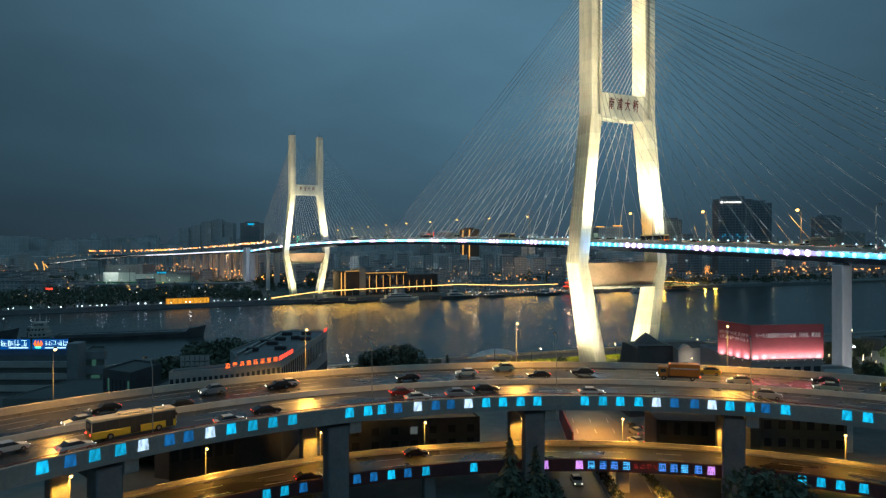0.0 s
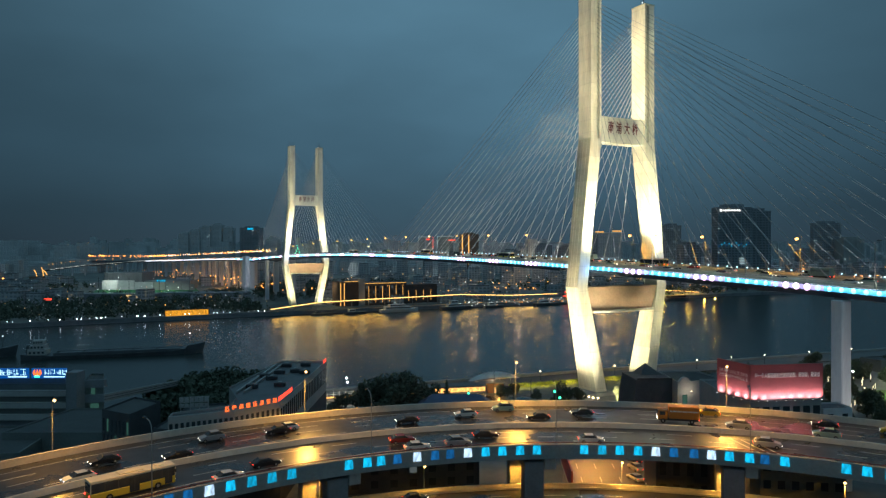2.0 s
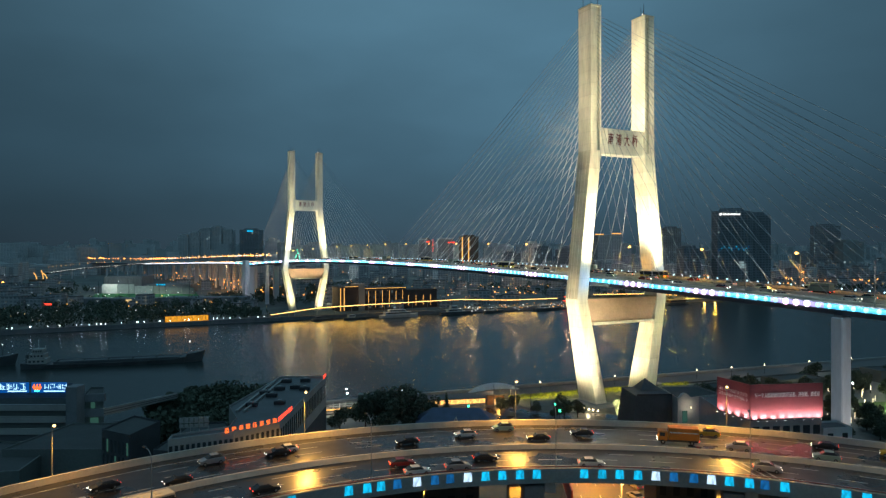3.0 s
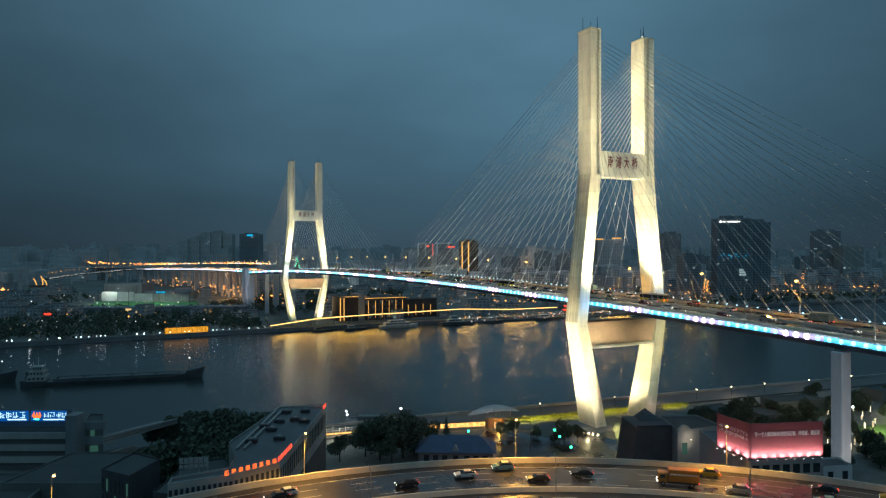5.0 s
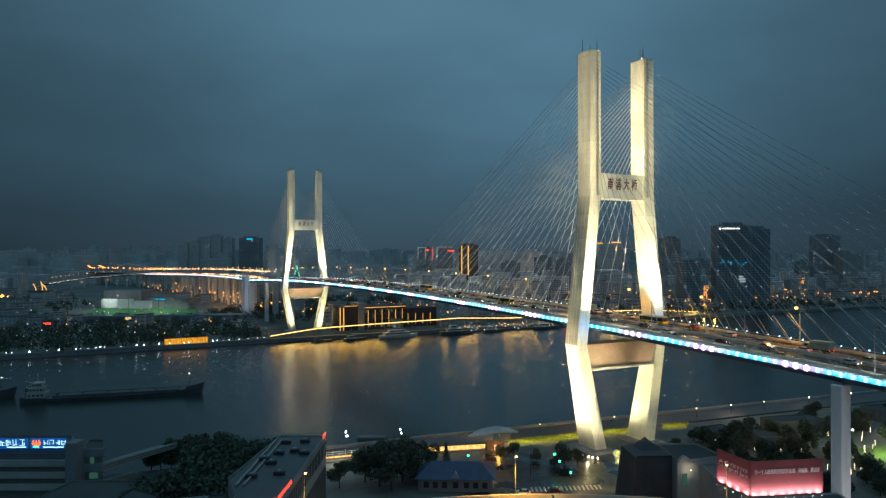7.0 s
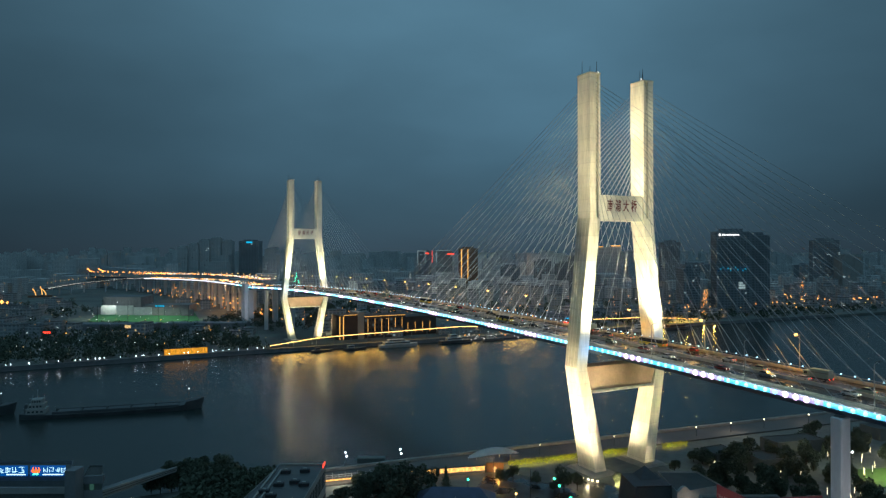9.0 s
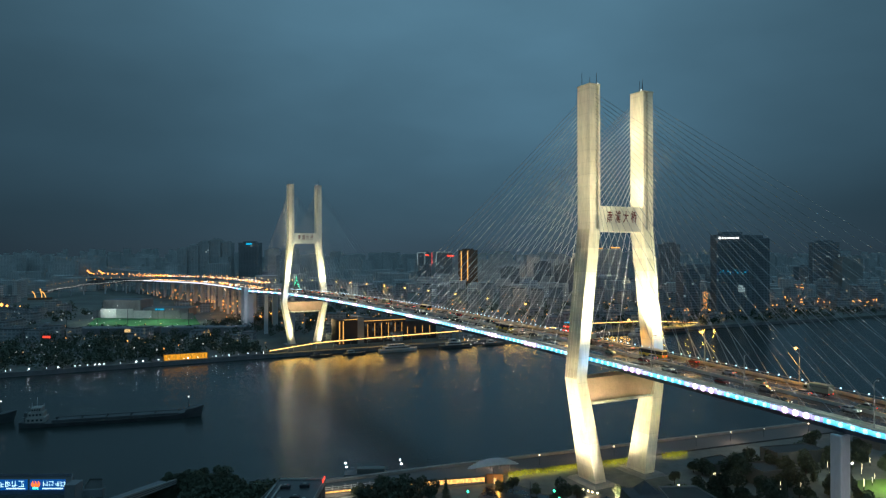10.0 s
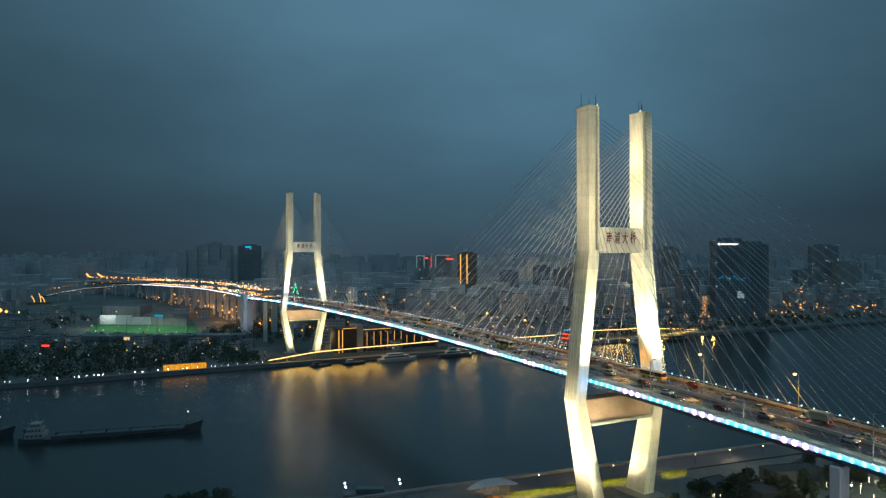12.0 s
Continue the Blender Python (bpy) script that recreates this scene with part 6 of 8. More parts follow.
for k in range(60):
    x = rnd.uniform(98, 205)
    y = rnd.uniform(214, 262) + 0.3 * max(0, x - 120) * rnd.random()
    m = pose(x, y, 2.5)
    if post is None:
        post = thing("park_light", m, "slim glowing park light column", "park light", "lights in the park")
        part("base", tube(bmesh.new(), (0, 0, 0), (0, 0, 1.2), 0.12), M["dark_metal"], post)
        part("light_tube", tube(bmesh.new(), (0, 0, 1.2), (0, 0, 3.2), 0.045), M["lamp_warm"], post)
    else:
        copy_thing(post, m)
for x, y in ((108, 232), (118, 256), (134, 262), (150, 284), (178, 275), (100, 218)):
    point((x, y, 6.5), 900, (1.0, 0.86, 0.6), 0.5)
for k, (x, y, w, d, h) in enumerate(((116, 246, 16, 10, 6), (134, 272, 22, 9, 5), (104, 258, 10, 9, 4.5), (188, 292, 20, 10, 5))):
    t = building("park_building", [(x, y), (x + w, y + 5), (x + w - 3, y + 5 + d), (x - 3, y + d)], 2.3, 2.3 + h, M["wall_dark"], M["roof_black"], "low dark park building among dark trees")
t = thing("park_lamp", pose(148, 246, 2.5), "tall park mast with a bright white lamp", "lamp post")
part("post", tube(bmesh.new(), (0, 0, 0), (0, 0, 9), 0.12), M["dark_metal"], t)
bm = bmesh.new()
ball(bm, (0, -0.2, 9.2), 0.34, 8, 6)
part("bulb", bm, M["lamp_white"], t)
point((146, 244, 11.2), 1400, (0.85, 0.95, 1.0), 0.5)

# street and walls under the ramps
bm = bmesh.new()
prism(bm, [(14, 92), (40, 92), (48, 150), (44, 186), (34, 190), (28, 160)], 2.3, 2.55)
solo("street", bm, M["worn_road"], "amber-lit wet street passing under the ramps", "road", kind="structure")
for x in (29, 33.5, 38):
    bm = bmesh.new()
    for k in range(9):
        prism(bm, [(x - 2 + 0.8 * k, 96 + 10 * k), (x - 1.85 + 0.8 * k, 96 + 10 * k), (x - 1.6 + 0.15 + 0.8 * k, 100 + 10 * k), (x - 1.6 + 0.8 * k, 100 + 10 * k)], 2.554, 2.57)
    solo("street_line", bm, M["line"], "dashed white lane line on the street", "road marking", kind="structure")
# added reddish spot, no lamp stands here, brightens the hoarding
spot((36, 158, 9), (29.6, 166, 5), 5200, 90, (1.0, 0.42, 0.30), 0.5)
rnd = random.Random(71)
for x0, x1, y0, y1, label in ((30.2, 32.4, 96, 141, "dark clipped hedge on the median of the street"), (39.2, 40.8, 96, 141, "dark low hedge beside the street")):
    v, f = [], []
    for k in range(900):
        q = Vector((rnd.uniform(x0, x1), rnd.uniform(y0, y1), 2.5 + 1.3 * rnd.random() ** 0.7))
        e = Euler((rnd.uniform(-1.4, 1.4), rnd.uniform(-1.4, 1.4), rnd.uniform(0, 6.3))).to_quaternion()
        b = len(v)
        for a_u, a_v in ((-0.3, 0), (0, -0.22), (0.34, 0), (0, 0.22)):
            v.append(q + e @ Vector((a_u, a_v, 0)))
        f.append((b, b + 1, b + 2, b + 3))
    me = bpy.data.meshes.new("median_hedge")
    me.from_pydata(v, [], f)
    me.materials.append(M["leaf"])
    tagged(new("median_hedge", me), label, "hedge", kind="stuff")
    solo("median_kerb", bevel(cube(x0 - 0.3, x1 + 0.3, y0, y1, 2.4, 2.75), 0.05), M["concrete"], "grey concrete kerb round the median hedge", "kerb", kind="structure")
rw = thing("hoarding", None, "faded red hoarding wall beside the street", "wall")
part("panel", prism(bmesh.new(), [(28.5, 150), (30.5, 178), (30.1, 178), (28.1, 150)], 2.3, 7.2), M["red_board"], rw)
part("foot", prism(bmesh.new(), [(28.7, 150), (30.7, 178), (29.9, 178), (27.9, 150)], 2.3, 2.8), M["concrete"], rw)
for p, wts in (((36, 166, 10), 10000), ((35, 146, 10), 3000), ((36, 118, 7.2), 4600), ((26, 100, 9), 3600), ((44, 104, 9), 2600)):
    down(p, wts, (1.0, 0.44, 0.05), 0.6, 150)
rnd = random.Random(23)
# flats, shops and yard have darkened walls in place of shade below the ramp
flats = building("pale_flats", [(64, 137.5), (80, 135), (82, 145), (66, 146.5)], 2.3, 14.5, M["wall_dark"], M["roof"], "grey three-storey flats half hidden below the ramp")
windows(flats, (64, 137.5), (80, 135), 3.4, 14.0, 6, 3, 1.4, 1.7, 0.08, rnd)
shops = building("dark_shops", [(-30, 147), (8, 153), (6, 161), (-32, 155)], 2.3, 9.5, M["shed_shade_black"], M["roof_black"], "dark low shops below the ramp")
windows(shops, (-30, 147), (8, 153), 3.0, 9.0, 9, 2, 1.6, 1.6, 0.15, rnd, keys=("window_dim",))
yard = building("dark_yard_block", [(45, 144), (61.5, 141.5), (62, 152), (46, 156)], 2.3, 11.0, M["shed_shade_black"], M["roof_black"], "dark low yard block with arched windows below the ramp")
windows(yard, (45, 144), (61.5, 141.5), 3.0, 12.0, 6, 2, 1.3, 2.6, 0.08, rnd, keys=("window_dim",))

# ---------------------------------------------------------------- far bank
fq = thing("quay_walkway", BR, "elevated quay walkway edged with a golden light line", "walkway")
line = [(-43, 378, 4.6), (-22, 378, 6.8), (-2, 378, 8.8), (46, 378, 9.9), (74, 378, 10.2), (140, 378, 11.2), (198, 378, 8.4), (256, 378, 8.2)]
line2 = [(300, 372, 11.0), (372, 372, 9.6), (410, 371, 7.2), (455, 370, 4.0)]
for pts in (line, line2):
    bm = bmesh.new()
    loft(bm, [[(x, y, z), (x, y + 5, z), (x, y + 5, z - 0.8), (x, y, z - 0.8)] for x, y, z in pts])
    part("slab", bm, M["paving"], fq)
    bm = bmesh.new()
    loft(bm, [[(x, y - 0.3, z - 0.35), (x, y - 0.02, z - 0.35), (x, y - 0.02, z + 0.15), (x, y - 0.3, z + 0.15)] for x, y, z in pts])
    part("light_strip", bm, M["quay_line"], fq, "continuous golden light line")
    for (x, y, z), (x2, y2, z2) in zip(pts, pts[1:]):
        for k in range(int((x2 - x) / 16) + 1):
            f = k * 16 / (x2 - x)
            part("post", tube(bmesh.new(), (x + (x2 - x) * f, y + 2, 2.3), (x + (x2 - x) * f, y + 2, z + (z2 - z) * f - 0.7), 0.35), M["concrete"], fq)
for x0, x1, z0, z1, y in ((-42, -2, 4.0, 8.0, 377.4), (-2, 46, 8.0, 9.0, 377.4), (46, 96, 9.0, 9.8, 377.4), (120, 160, 10, 9.4, 377.4), (190, 250, 7.6, 7.4, 377.4), (305, 372, 9.8, 8.6, 371.4), (372, 450, 8.4, 3.6, 370.0)):
    strip_light(bw(x0, y, z0), bw(x1, y, z1), 1.0, (38 if x0 < 300 else 90 if x0 < 340 else 300) * (x1 - x0), (1.0, 0.58, 0.10), BR.to_3x3() @ Vector((0, -1, -0.15)))
for x in (366, 376, 383, 394, 401, 412, 436, 452):      # golden lamps low on the quay's edge
    strip_light(bw(x - 1.5, far_bank(x) - 1.0, 3.2), bw(x + 1.5, far_bank(x) - 1.0, 3.2), 1.4, 1500, (1.0, 0.52, 0.08), BR.to_3x3() @ Vector((-0.7, -0.7, -0.1)))
bm = bmesh.new()
fxs = [-320, -240, -180, -120, -60, 0, 80, 160, 240, 320, 420, 520, 640]
loft(bm, [[(x, far_bank(x) - 0.7, -3), (x, far_bank(x) + 0.6, -3), (x, far_bank(x) + 0.6, 3.3), (x, far_bank(x) - 0.7, 3.3)] for x in fxs])
solo("quay_wall", bm, M["dark_concrete"], "dark concrete quay wall of the far bank", "wall", kind="structure", m=BR)

bank_lamp = None
rnd = random.Random(17)
x = -262.0
k = 0
while x < -46:
    m = BR @ pose(x, far_bank(x) + 1.5, 2.4)
    if bank_lamp is None:
        bank_lamp = thing("quay_lamp", m, "small white quay lamp on a short post", "lamp post", "lamps on the far quay")
        part("post", tube(bmesh.new(), (0, 0, 0), (0, 0, 1.6), 0.1), M["dark_metal"], bank_lamp)
        bm = bmesh.new()
        ball(bm, (0, 0, 2.0), 0.42, 8, 6)
        part("globe", bm, M["lamp_white"], bank_lamp)
    else:
        sc = rnd.choice((0.3, 0.4, 0.4, 0.55, 0.7, 0.95))
        copy_thing(bank_lamp, m).scale = (sc, sc, 1)
    x += rnd.choice((3.0, 5.0, 7.5, 11.0))
    k += 1
amber_post = None
for x, y in [(rnd.uniform(-270, -60), rnd.uniform(385, 640)) for _ in range(6)] + [(rnd.uniform(300, 720), rnd.uniform(350, 560)) for _ in range(40)] + [(rnd.uniform(0, 300), rnd.uniform(420, 640)) for _ in range(22)]:
    m = BR @ pose(x, y, 2.4)
    if amber_post is None:
        amber_post = thing("far_street_lamp", m, "far street lamp glowing amber", "street lamp", "street lamps of the far bank")
        part("pole", tube(bmesh.new(), (0, 0, 0), (0, 0, 8), 0.14), M["pole"], amber_post)
        bm = bmesh.new()
        ball(bm, (0, 0, 8.3), 0.42, 8, 6)
        part("globe", bm, M["far_amber"], amber_post)
    else:
        copy_thing(amber_post, m)

avenue_lamp = None
AVENUE = ((389, 904), (394, 900), (416, 903), (421, 908), (338, 859), (340, 868), (460, 935), (549, 1039), (555, 988), (584, 987), (590, 990), (623, 1016), (651, 1026), (658, 1030), (664, 1323), (691, 1339), (728, 1375), (756, 1393), (786, 1411), (990, 1790), (311, 860), (304, 852), (552, 1096), (543, 1061), (620, 1258), (700, 1060), (880, 1480), (940, 1520))
for x, y in AVENUE:
    m = pose(x, y, 2.4)
    if avenue_lamp is None:
        avenue_lamp = thing("avenue_lamp", m, "tall far avenue lamp glowing orange over dark trees", "street lamp", "lamps of the far avenue")
        part("pole", tube(bmesh.new(), (0, 0, 0), (0, 0, 10), 0.2), M["pole"], avenue_lamp)
        bm = bmesh.new()
        ball(bm, (0, 0, 10.8), 0.66, 8, 6)
        part("globe", bm, M["avenue_glow"], avenue_lamp)
    else:
        copy_thing(avenue_lamp, m).scale = (1, 1, 1) if x > 430 else (0.7, 0.7, 1)
    for _ in range(4 if x > 430 else 0):
        copy_thing(avenue_lamp, pose(x + rnd.uniform(-45, 45), y + rnd.uniform(-40, 40), 2.4)).scale = (0.8, 0.8, 0.95)

gb = thing("golden_board", BR @ pose(-126, 378.5, 0, 0, 0, -2), "long board glowing golden on the far quay", "billboard")
part("board", cube(0, 32.6, -0.3, 0.3, 2.3, 7.0), M["gold_board"], gb)
part("frame", cube(-0.5, 33.1, 0.31, 0.9, 2.3, 7.4), M["dark_metal"], gb)
for k in range(9):
    part("rib", cube(0.4 + 4 * k, 0.55 + 4 * k, -0.4, -0.3, 2.4, 6.9), M["dark_metal"], gb)

# riverside hotel with golden pilasters
rnd = random.Random(6)
ht = thing("riverside_hotel", BR, "brown riverside hotel with golden lit pilasters", "hotel")
part("wall", cube(49, 93, 400, 424, 2.3, 23.5), M["hotel_wall"], ht)
part("wall", cube(25, 44.5, 399, 420, 2.3, 25.0), M["hotel_wall"], ht)
part("stair_block", cube(43.5, 49.5, 398, 420, 2.3, 27.5), M["wall_pale"], ht)
part("wall", cube(93.2, 128, 404, 424, 2.3, 20.5), M["hotel_wall"], ht)
for x0, x1, z, y in ((49.5, 92.5, 23.0, 399.8), (30, 43, 25.2, 398.8)):
    part("eave_light", cube(x0, x1, y - 0.3, y - 0.02, z - 0.2, z + 0.2), M["gold"], ht, "golden light line")
for k in range(6):
    x = 54 + 7.0 * k
    part("pilaster_light", cube(x - 0.14, x + 0.14, 399.6, 399.95, 5, 20.5), M["gold"], ht, "golden light line")
for k in range(4):
    x = 97 + 8.0 * k
    part("pilaster_light", cube(x - 0.12, x + 0.12, 403.6, 403.95, 5, 15), M["gold"], ht, "golden light line")
for x in (26, 29.5):
    part("portal_light", cube(x - 0.3, x + 0.3, 398.5, 398.9, 3, 24), M["gold"], ht, "golden light line")
for k in range(11):
    for j in range(4):
        ob = part("window", window_mesh(1.8, 2.2, "window_dim" if rnd.random() < 0.3 else "glass_dark"), None, ht)
        ob.matrix_basis = pose(52 + 3.7 * k, 399.9, 5.5 + 4.6 * j)
for x in (28, 46):
    spot(bw(x, 394, 3), bw(x, 400, 14), 900, 70, AMBER, 0.5)

# practice pitch with nets and boards
gp = thing("practice_pitch", None, "green floodlit practice pitch with pale boards behind", "sports ground")
part("turf", prism(bmesh.new(), [(-395, 745), (-262, 745), (-330, 905), (-458, 905)], 2.4, 3.0), M["green_net"], gp)
for k, (x, w, h) in enumerate(((-452, 10, 9), (-441, 20, 12), (-419, 21, 12), (-396, 23, 10), (-371, 15, 10), (-354, 20, 10), (-332, 16, 8))):
    part("board", cube(x, x + w, 880 - k * 3, 881 - k * 3, 3, 3 + h), M["ship_white" if k in (1, 2, 3) else "wall_pale" if k == 4 else "wall_grey"], gp)
part("stand", cube(-452, -402, 905, 945, 2.3, 24), M["wall_grey"], gp)
part("stand", cube(-401.5, -340, 912, 940, 2.3, 13), M["wall_grey"], gp)
for k in range(12):
    part("stand_pier", cube(-451 + 4.2 * k, -450.2 + 4.2 * k, 904.2, 904.98, 3, 21), M["wall_grey"], gp)
part("clubhouse", cube(-290, -205, 700, 722, 2.3, 10.5), M["wall_grey"], gp)
part("clubhouse", cube(-388, -300, 706, 728, 2.3, 9.0), M["wall_grey"], gp)
for x in (-330, -316, -246):
    part("window", cube(x, x + 6, 699.6 if x > -300 else 705.6, 699.95 if x > -300 else 705.95, 5, 8), M["window_warm"], gp)
for x in range(-420, -250, 34):
    part("net_pole", tube(bmesh.new(), (x, 760, 2.4), (x, 760, 24), 0.25), M["dark_metal"], gp)
for p in ((-360, 790, 26), (-310, 800, 26), (-410, 830, 26), (-350, 835, 24)):
    down(p, 24000, (0.80, 1.0, 0.62), 1.0, 140)
spot((-430, 862, 22), (-428, 905, 10), 16000, 90, (0.85, 1.0, 0.9), 1.0)
for x in (-432, -408, -372, -340):
    spot((x, 838, 24), (x + 2, 878, 5), 8000, 80, (0.85, 1.0, 0.95), 1.0)

# ---------------------------------------------------------------- boats
def boat(name, m, length, beam, deckh, houses, hull_key, label):
    t = thing(name, m, label, "boat", "boats on the river")
    bm = bmesh.new()
    secs = []
    for f, wf, zf in ((0.0, 0.75, 0.0), (0.08, 1.0, 0.0), (0.72, 1.0, 0.0), (0.9, 0.62, 0.35), (1.0, 0.06, 0.8)):
        x, w, z = f * length, beam / 2 * wf, deckh * (1 + zf * 0.5)
        secs.append([(x, -w, z), (x, w, z), (x, w * 0.72, -0.8), (x, -w * 0.72, -0.8)])
    loft(bm, secs)
    part("hull", bm, M[hull_key], t)
    for k, (x0, x1, w, z0, z1, key) in enumerate(houses):
        part("deckhouse", bevel(cube(x0, x1, -w / 2, w / 2, z0, z1), 0.12), M[key], t)
        part("window_band", cube(x0 + 0.6, x1 - 0.6, -w / 2 - 0.05, w / 2 + 0.05, z0 + (z1 - z0) * 0.45, z0 + (z1 - z0) * 0.8), M["glass_dark"], t)
    return t


def moored(x, y, turn=0):
    return BR @ pose(x, y, 0, 0, 0, turn)


boat("river_ferry", moored(46, 352, -2), 36, 8, 2.4, ((4, 28, 6.6, 2.4, 4.8, "ship_white"), (8, 23, 5.6, 4.8, 6.8, "ship_white")), "ship_white", "white moored river ferry with two decks")
boat("work_boat", moored(14, 353, 0), 20, 5, 1.6, ((3, 9, 3.6, 1.6, 4.0, "ship_white"),), "hull", "small dark moored work boat with a pale cabin")
boat("work_boat", moored(-14, 356, 2), 19, 5, 1.4, ((3, 8, 3.4, 1.4, 3.4, "wall_grey"),), "hull", "low dark moored boat at the quay")
boat("patrol_boat", moored(104, 350, -2), 34, 7, 2.6, ((7, 22, 5, 2.6, 5.0, "ship_white"), (10, 17, 4.4, 5.0, 8.0, "ship_white")), "hull", "grey moored patrol boat with a mast")
boat("work_boat", moored(150, 349, -2), 22, 6, 2.0, ((4, 10, 4, 2.0, 4.8, "ship_white"),), "hull", "small moored boat with a white cabin")
boat("work_boat", moored(205, 346, -3), 30, 7, 2.2, ((5, 15, 5, 2.2, 5.2, "ship_white"),), "hull", "moored boat with a white wheelhouse")
boat("passenger_boat", moored(318, 335, -3), 40, 8, 2.4, ((4, 32, 7, 2.4, 5.0, "ship_white"), (8, 24, 6, 5.0, 7.4, "ship_white")), "ship_white", "moored white passenger boat with lit decks")
boat("passenger_boat", moored(366, 334, -3), 34, 8, 2.2, ((4, 26, 6.5, 2.2, 5.0, "wall_brown"),), "hull", "moored dark boat beside the lit quay")
def barge(m, length, beam, house_key, label):
    """A low river freighter: long hold with coamings, raised bow, stacked wheelhouse aft."""
    t = thing("cargo_barge", m, label, "boat", "boats on the river")
    secs = []
    for f, wf, z in ((0.0, 0.7, 3.0), (0.05, 0.95, 2.6), (0.16, 1.0, 2.0), (0.5, 1.0, 1.8), (0.82, 1.0, 2.3), (0.89, 0.92, 3.2), (0.90, 0.86, 4.6), (0.96, 0.55, 5.2), (1.0, 0.05, 5.9)):
        x, w = f * length, beam / 2 * wf
        secs.append([(x, -w, z), (x, w, z), (x - 0.02 * length * f, w * 0.8, -0.8), (x - 0.02 * length * f, -w * 0.8, -0.8)])
    part("hull", loft(bmesh.new(), secs), M["hull"], t)
    for y in (-beam * 0.38, beam * 0.38):
        part("coaming", bevel(cube(0.17 * length, 0.86 * length, y - 0.25, y + 0.25, 1.8, 3.3), 0.08), M["hull"], t)
    for k in range(5):
        part("hatch_cover", bevel(cube((0.19 + 0.133 * k) * length, (0.315 + 0.133 * k) * length, -beam * 0.36, beam * 0.36, 2.2, 3.0), 0.15), M["hull"], t)
    for x0, x1, w, z0, z1 in ((0.035, 0.135, 0.8, 2.4, 5.0), (0.045, 0.125, 0.7, 5.0, 7.4), (0.06, 0.115, 0.6, 7.4, 9.8)):
        part("deckhouse", bevel(cube(x0 * length, x1 * length, -beam * w / 2, beam * w / 2, z0, z1), 0.15), M[house_key], t)
        for k in range(4):
            xa = (x0 + (x1 - x0) * (0.1 + 0.22 * k)) * length
            part("window", cube(xa, xa + 0.12 * (x1 - x0) * length, -beam * w / 2 - 0.06, beam * w / 2 + 0.06, z0 + 0.9, z0 + 1.8), M["glass_dark"], t)
        part("deck_rail", tube(bmesh.new(), (x0 * length - 0.8, -beam * w / 2 - 0.5, z1 + 0.7), (x1 * length + 0.8, -beam * w / 2 - 0.5, z1 + 0.7), 0.06), M["ship_white"], t)
    for x, h in ((0.085, 14.5), (0.06, 12.0), (0.12, 11.5)):
        part("mast", tube(bmesh.new(), (x * length, 0, 9.6), (x * length, 0, h), 0.12, 0.06), M["ship_white"], t)
    part("funnel", bevel(cube(0.02 * length, 0.033 * length, -1, 1, 2.6, 7.0), 0.15), M["hull"], t)
    part("mast", tube(bmesh.new(), (0.91 * length, 0, 4.5), (0.91 * length, 0, 10.4), 0.16, 0.1), M["dark_metal"], t)
    part("mast_light", ball(bmesh.new(), (0.91 * length, 0, 10.7), 0.34, 8, 6), M["far_white"], t)
    return t


barge(pose(-214, 345, 0, 0, 0, 15.5), 88, 10, "wall_pale", "long dark cargo barge with a pale wheelhouse aft")
barge(pose(-306, 342, 0, 0, 0, 10), 84, 11, "wall_grey", "dark cargo barge passing on the river")

# ---------------------------------------------------------------- skyline
rnd = random.Random(52)


def tower_block(x, y, w, d, h, label, lit=0.12, cols=8, rows=14, crown=None, turn=0.0, key="far_tower", keys=("window_dim", "window_dim", "window_dim", "window_cool"), name="office_tower"):
    """A tall building with its windows as single lit pieces; x, y is the middle of the front."""
    t = thing(name, pose(x, y, 2.3, 0, 0, turn), label, "tower block")
    part("wall", cube(-w / 2, w / 2, 0, d, 0, h - 2.3), M[key], t)
    part("plant_room", cube(-w * 0.3, w * 0.3, d * 0.2, d * 0.8, h - 2.31, h + 1.5), M[key], t)
    for k in range(1, cols):
        part("mullion", cube(-w / 2 + w * k / cols - 0.25, -w / 2 + w * k / cols + 0.25, -0.5, -0.02, 1, h - 3.5), M[key], t)
    for i in range(cols):
        for j in range(rows):
            if rnd.random() < lit:
                ob = part("window", window_mesh(w / cols * 0.7, h / rows * 0.42, rnd.choice(keys)), None, t)
                ob.matrix_basis = pose(-w / 2 + (i + 0.5) * w / cols, -0.06, (j + 0.5) * (h - 4) / rows)
    return t


bt = tower_block(381, 889, 45, 20, 109, "large dark office tower with a white rooftop sign", 0.035, 16, 30)
part("roof_sign", ball(bmesh.new(), (-18.5, -0.8, 102.4), 1.5, 10, 6), M["far_white"], bt, "round white lit mark")
for k in range(10):
    part("roof_sign", cube(-15.6 + 2.3 * k, -13.9 + 2.3 * k, -1.0, -0.3, 101.6, 103.2), M["far_white"], bt, "white lit sign letter block")
for k in range(13):
    part("podium_light", cube(-21 + 3.2 * k, -19.8 + 3.2 * k, -0.9, -0.3, 55 + (k * 7 % 5), 56.4 + (k * 7 % 5)), M["led_cyan" if k % 3 else "led_blue"], bt)
for k in range(16):
    part("podium_light", cube(6 + 1.5 * (k % 6), 7 + 1.5 * (k % 6), -0.9, -0.3, 32 + 3.2 * (k // 6), 34 + 3.2 * (k // 6)), M["window_cool"], bt)
tower_block(420, 905, 32, 24, 105, "dark office tower beside the larger one", 0.02, 10, 28)
tower_block(330, 900, 22, 30, 60, "dark lower office block", 0.1, 6, 14)
tower_block(760, 1345, 54, 14, 104, "dark slab tower with rows of faint windows", 0.14, 16, 32)
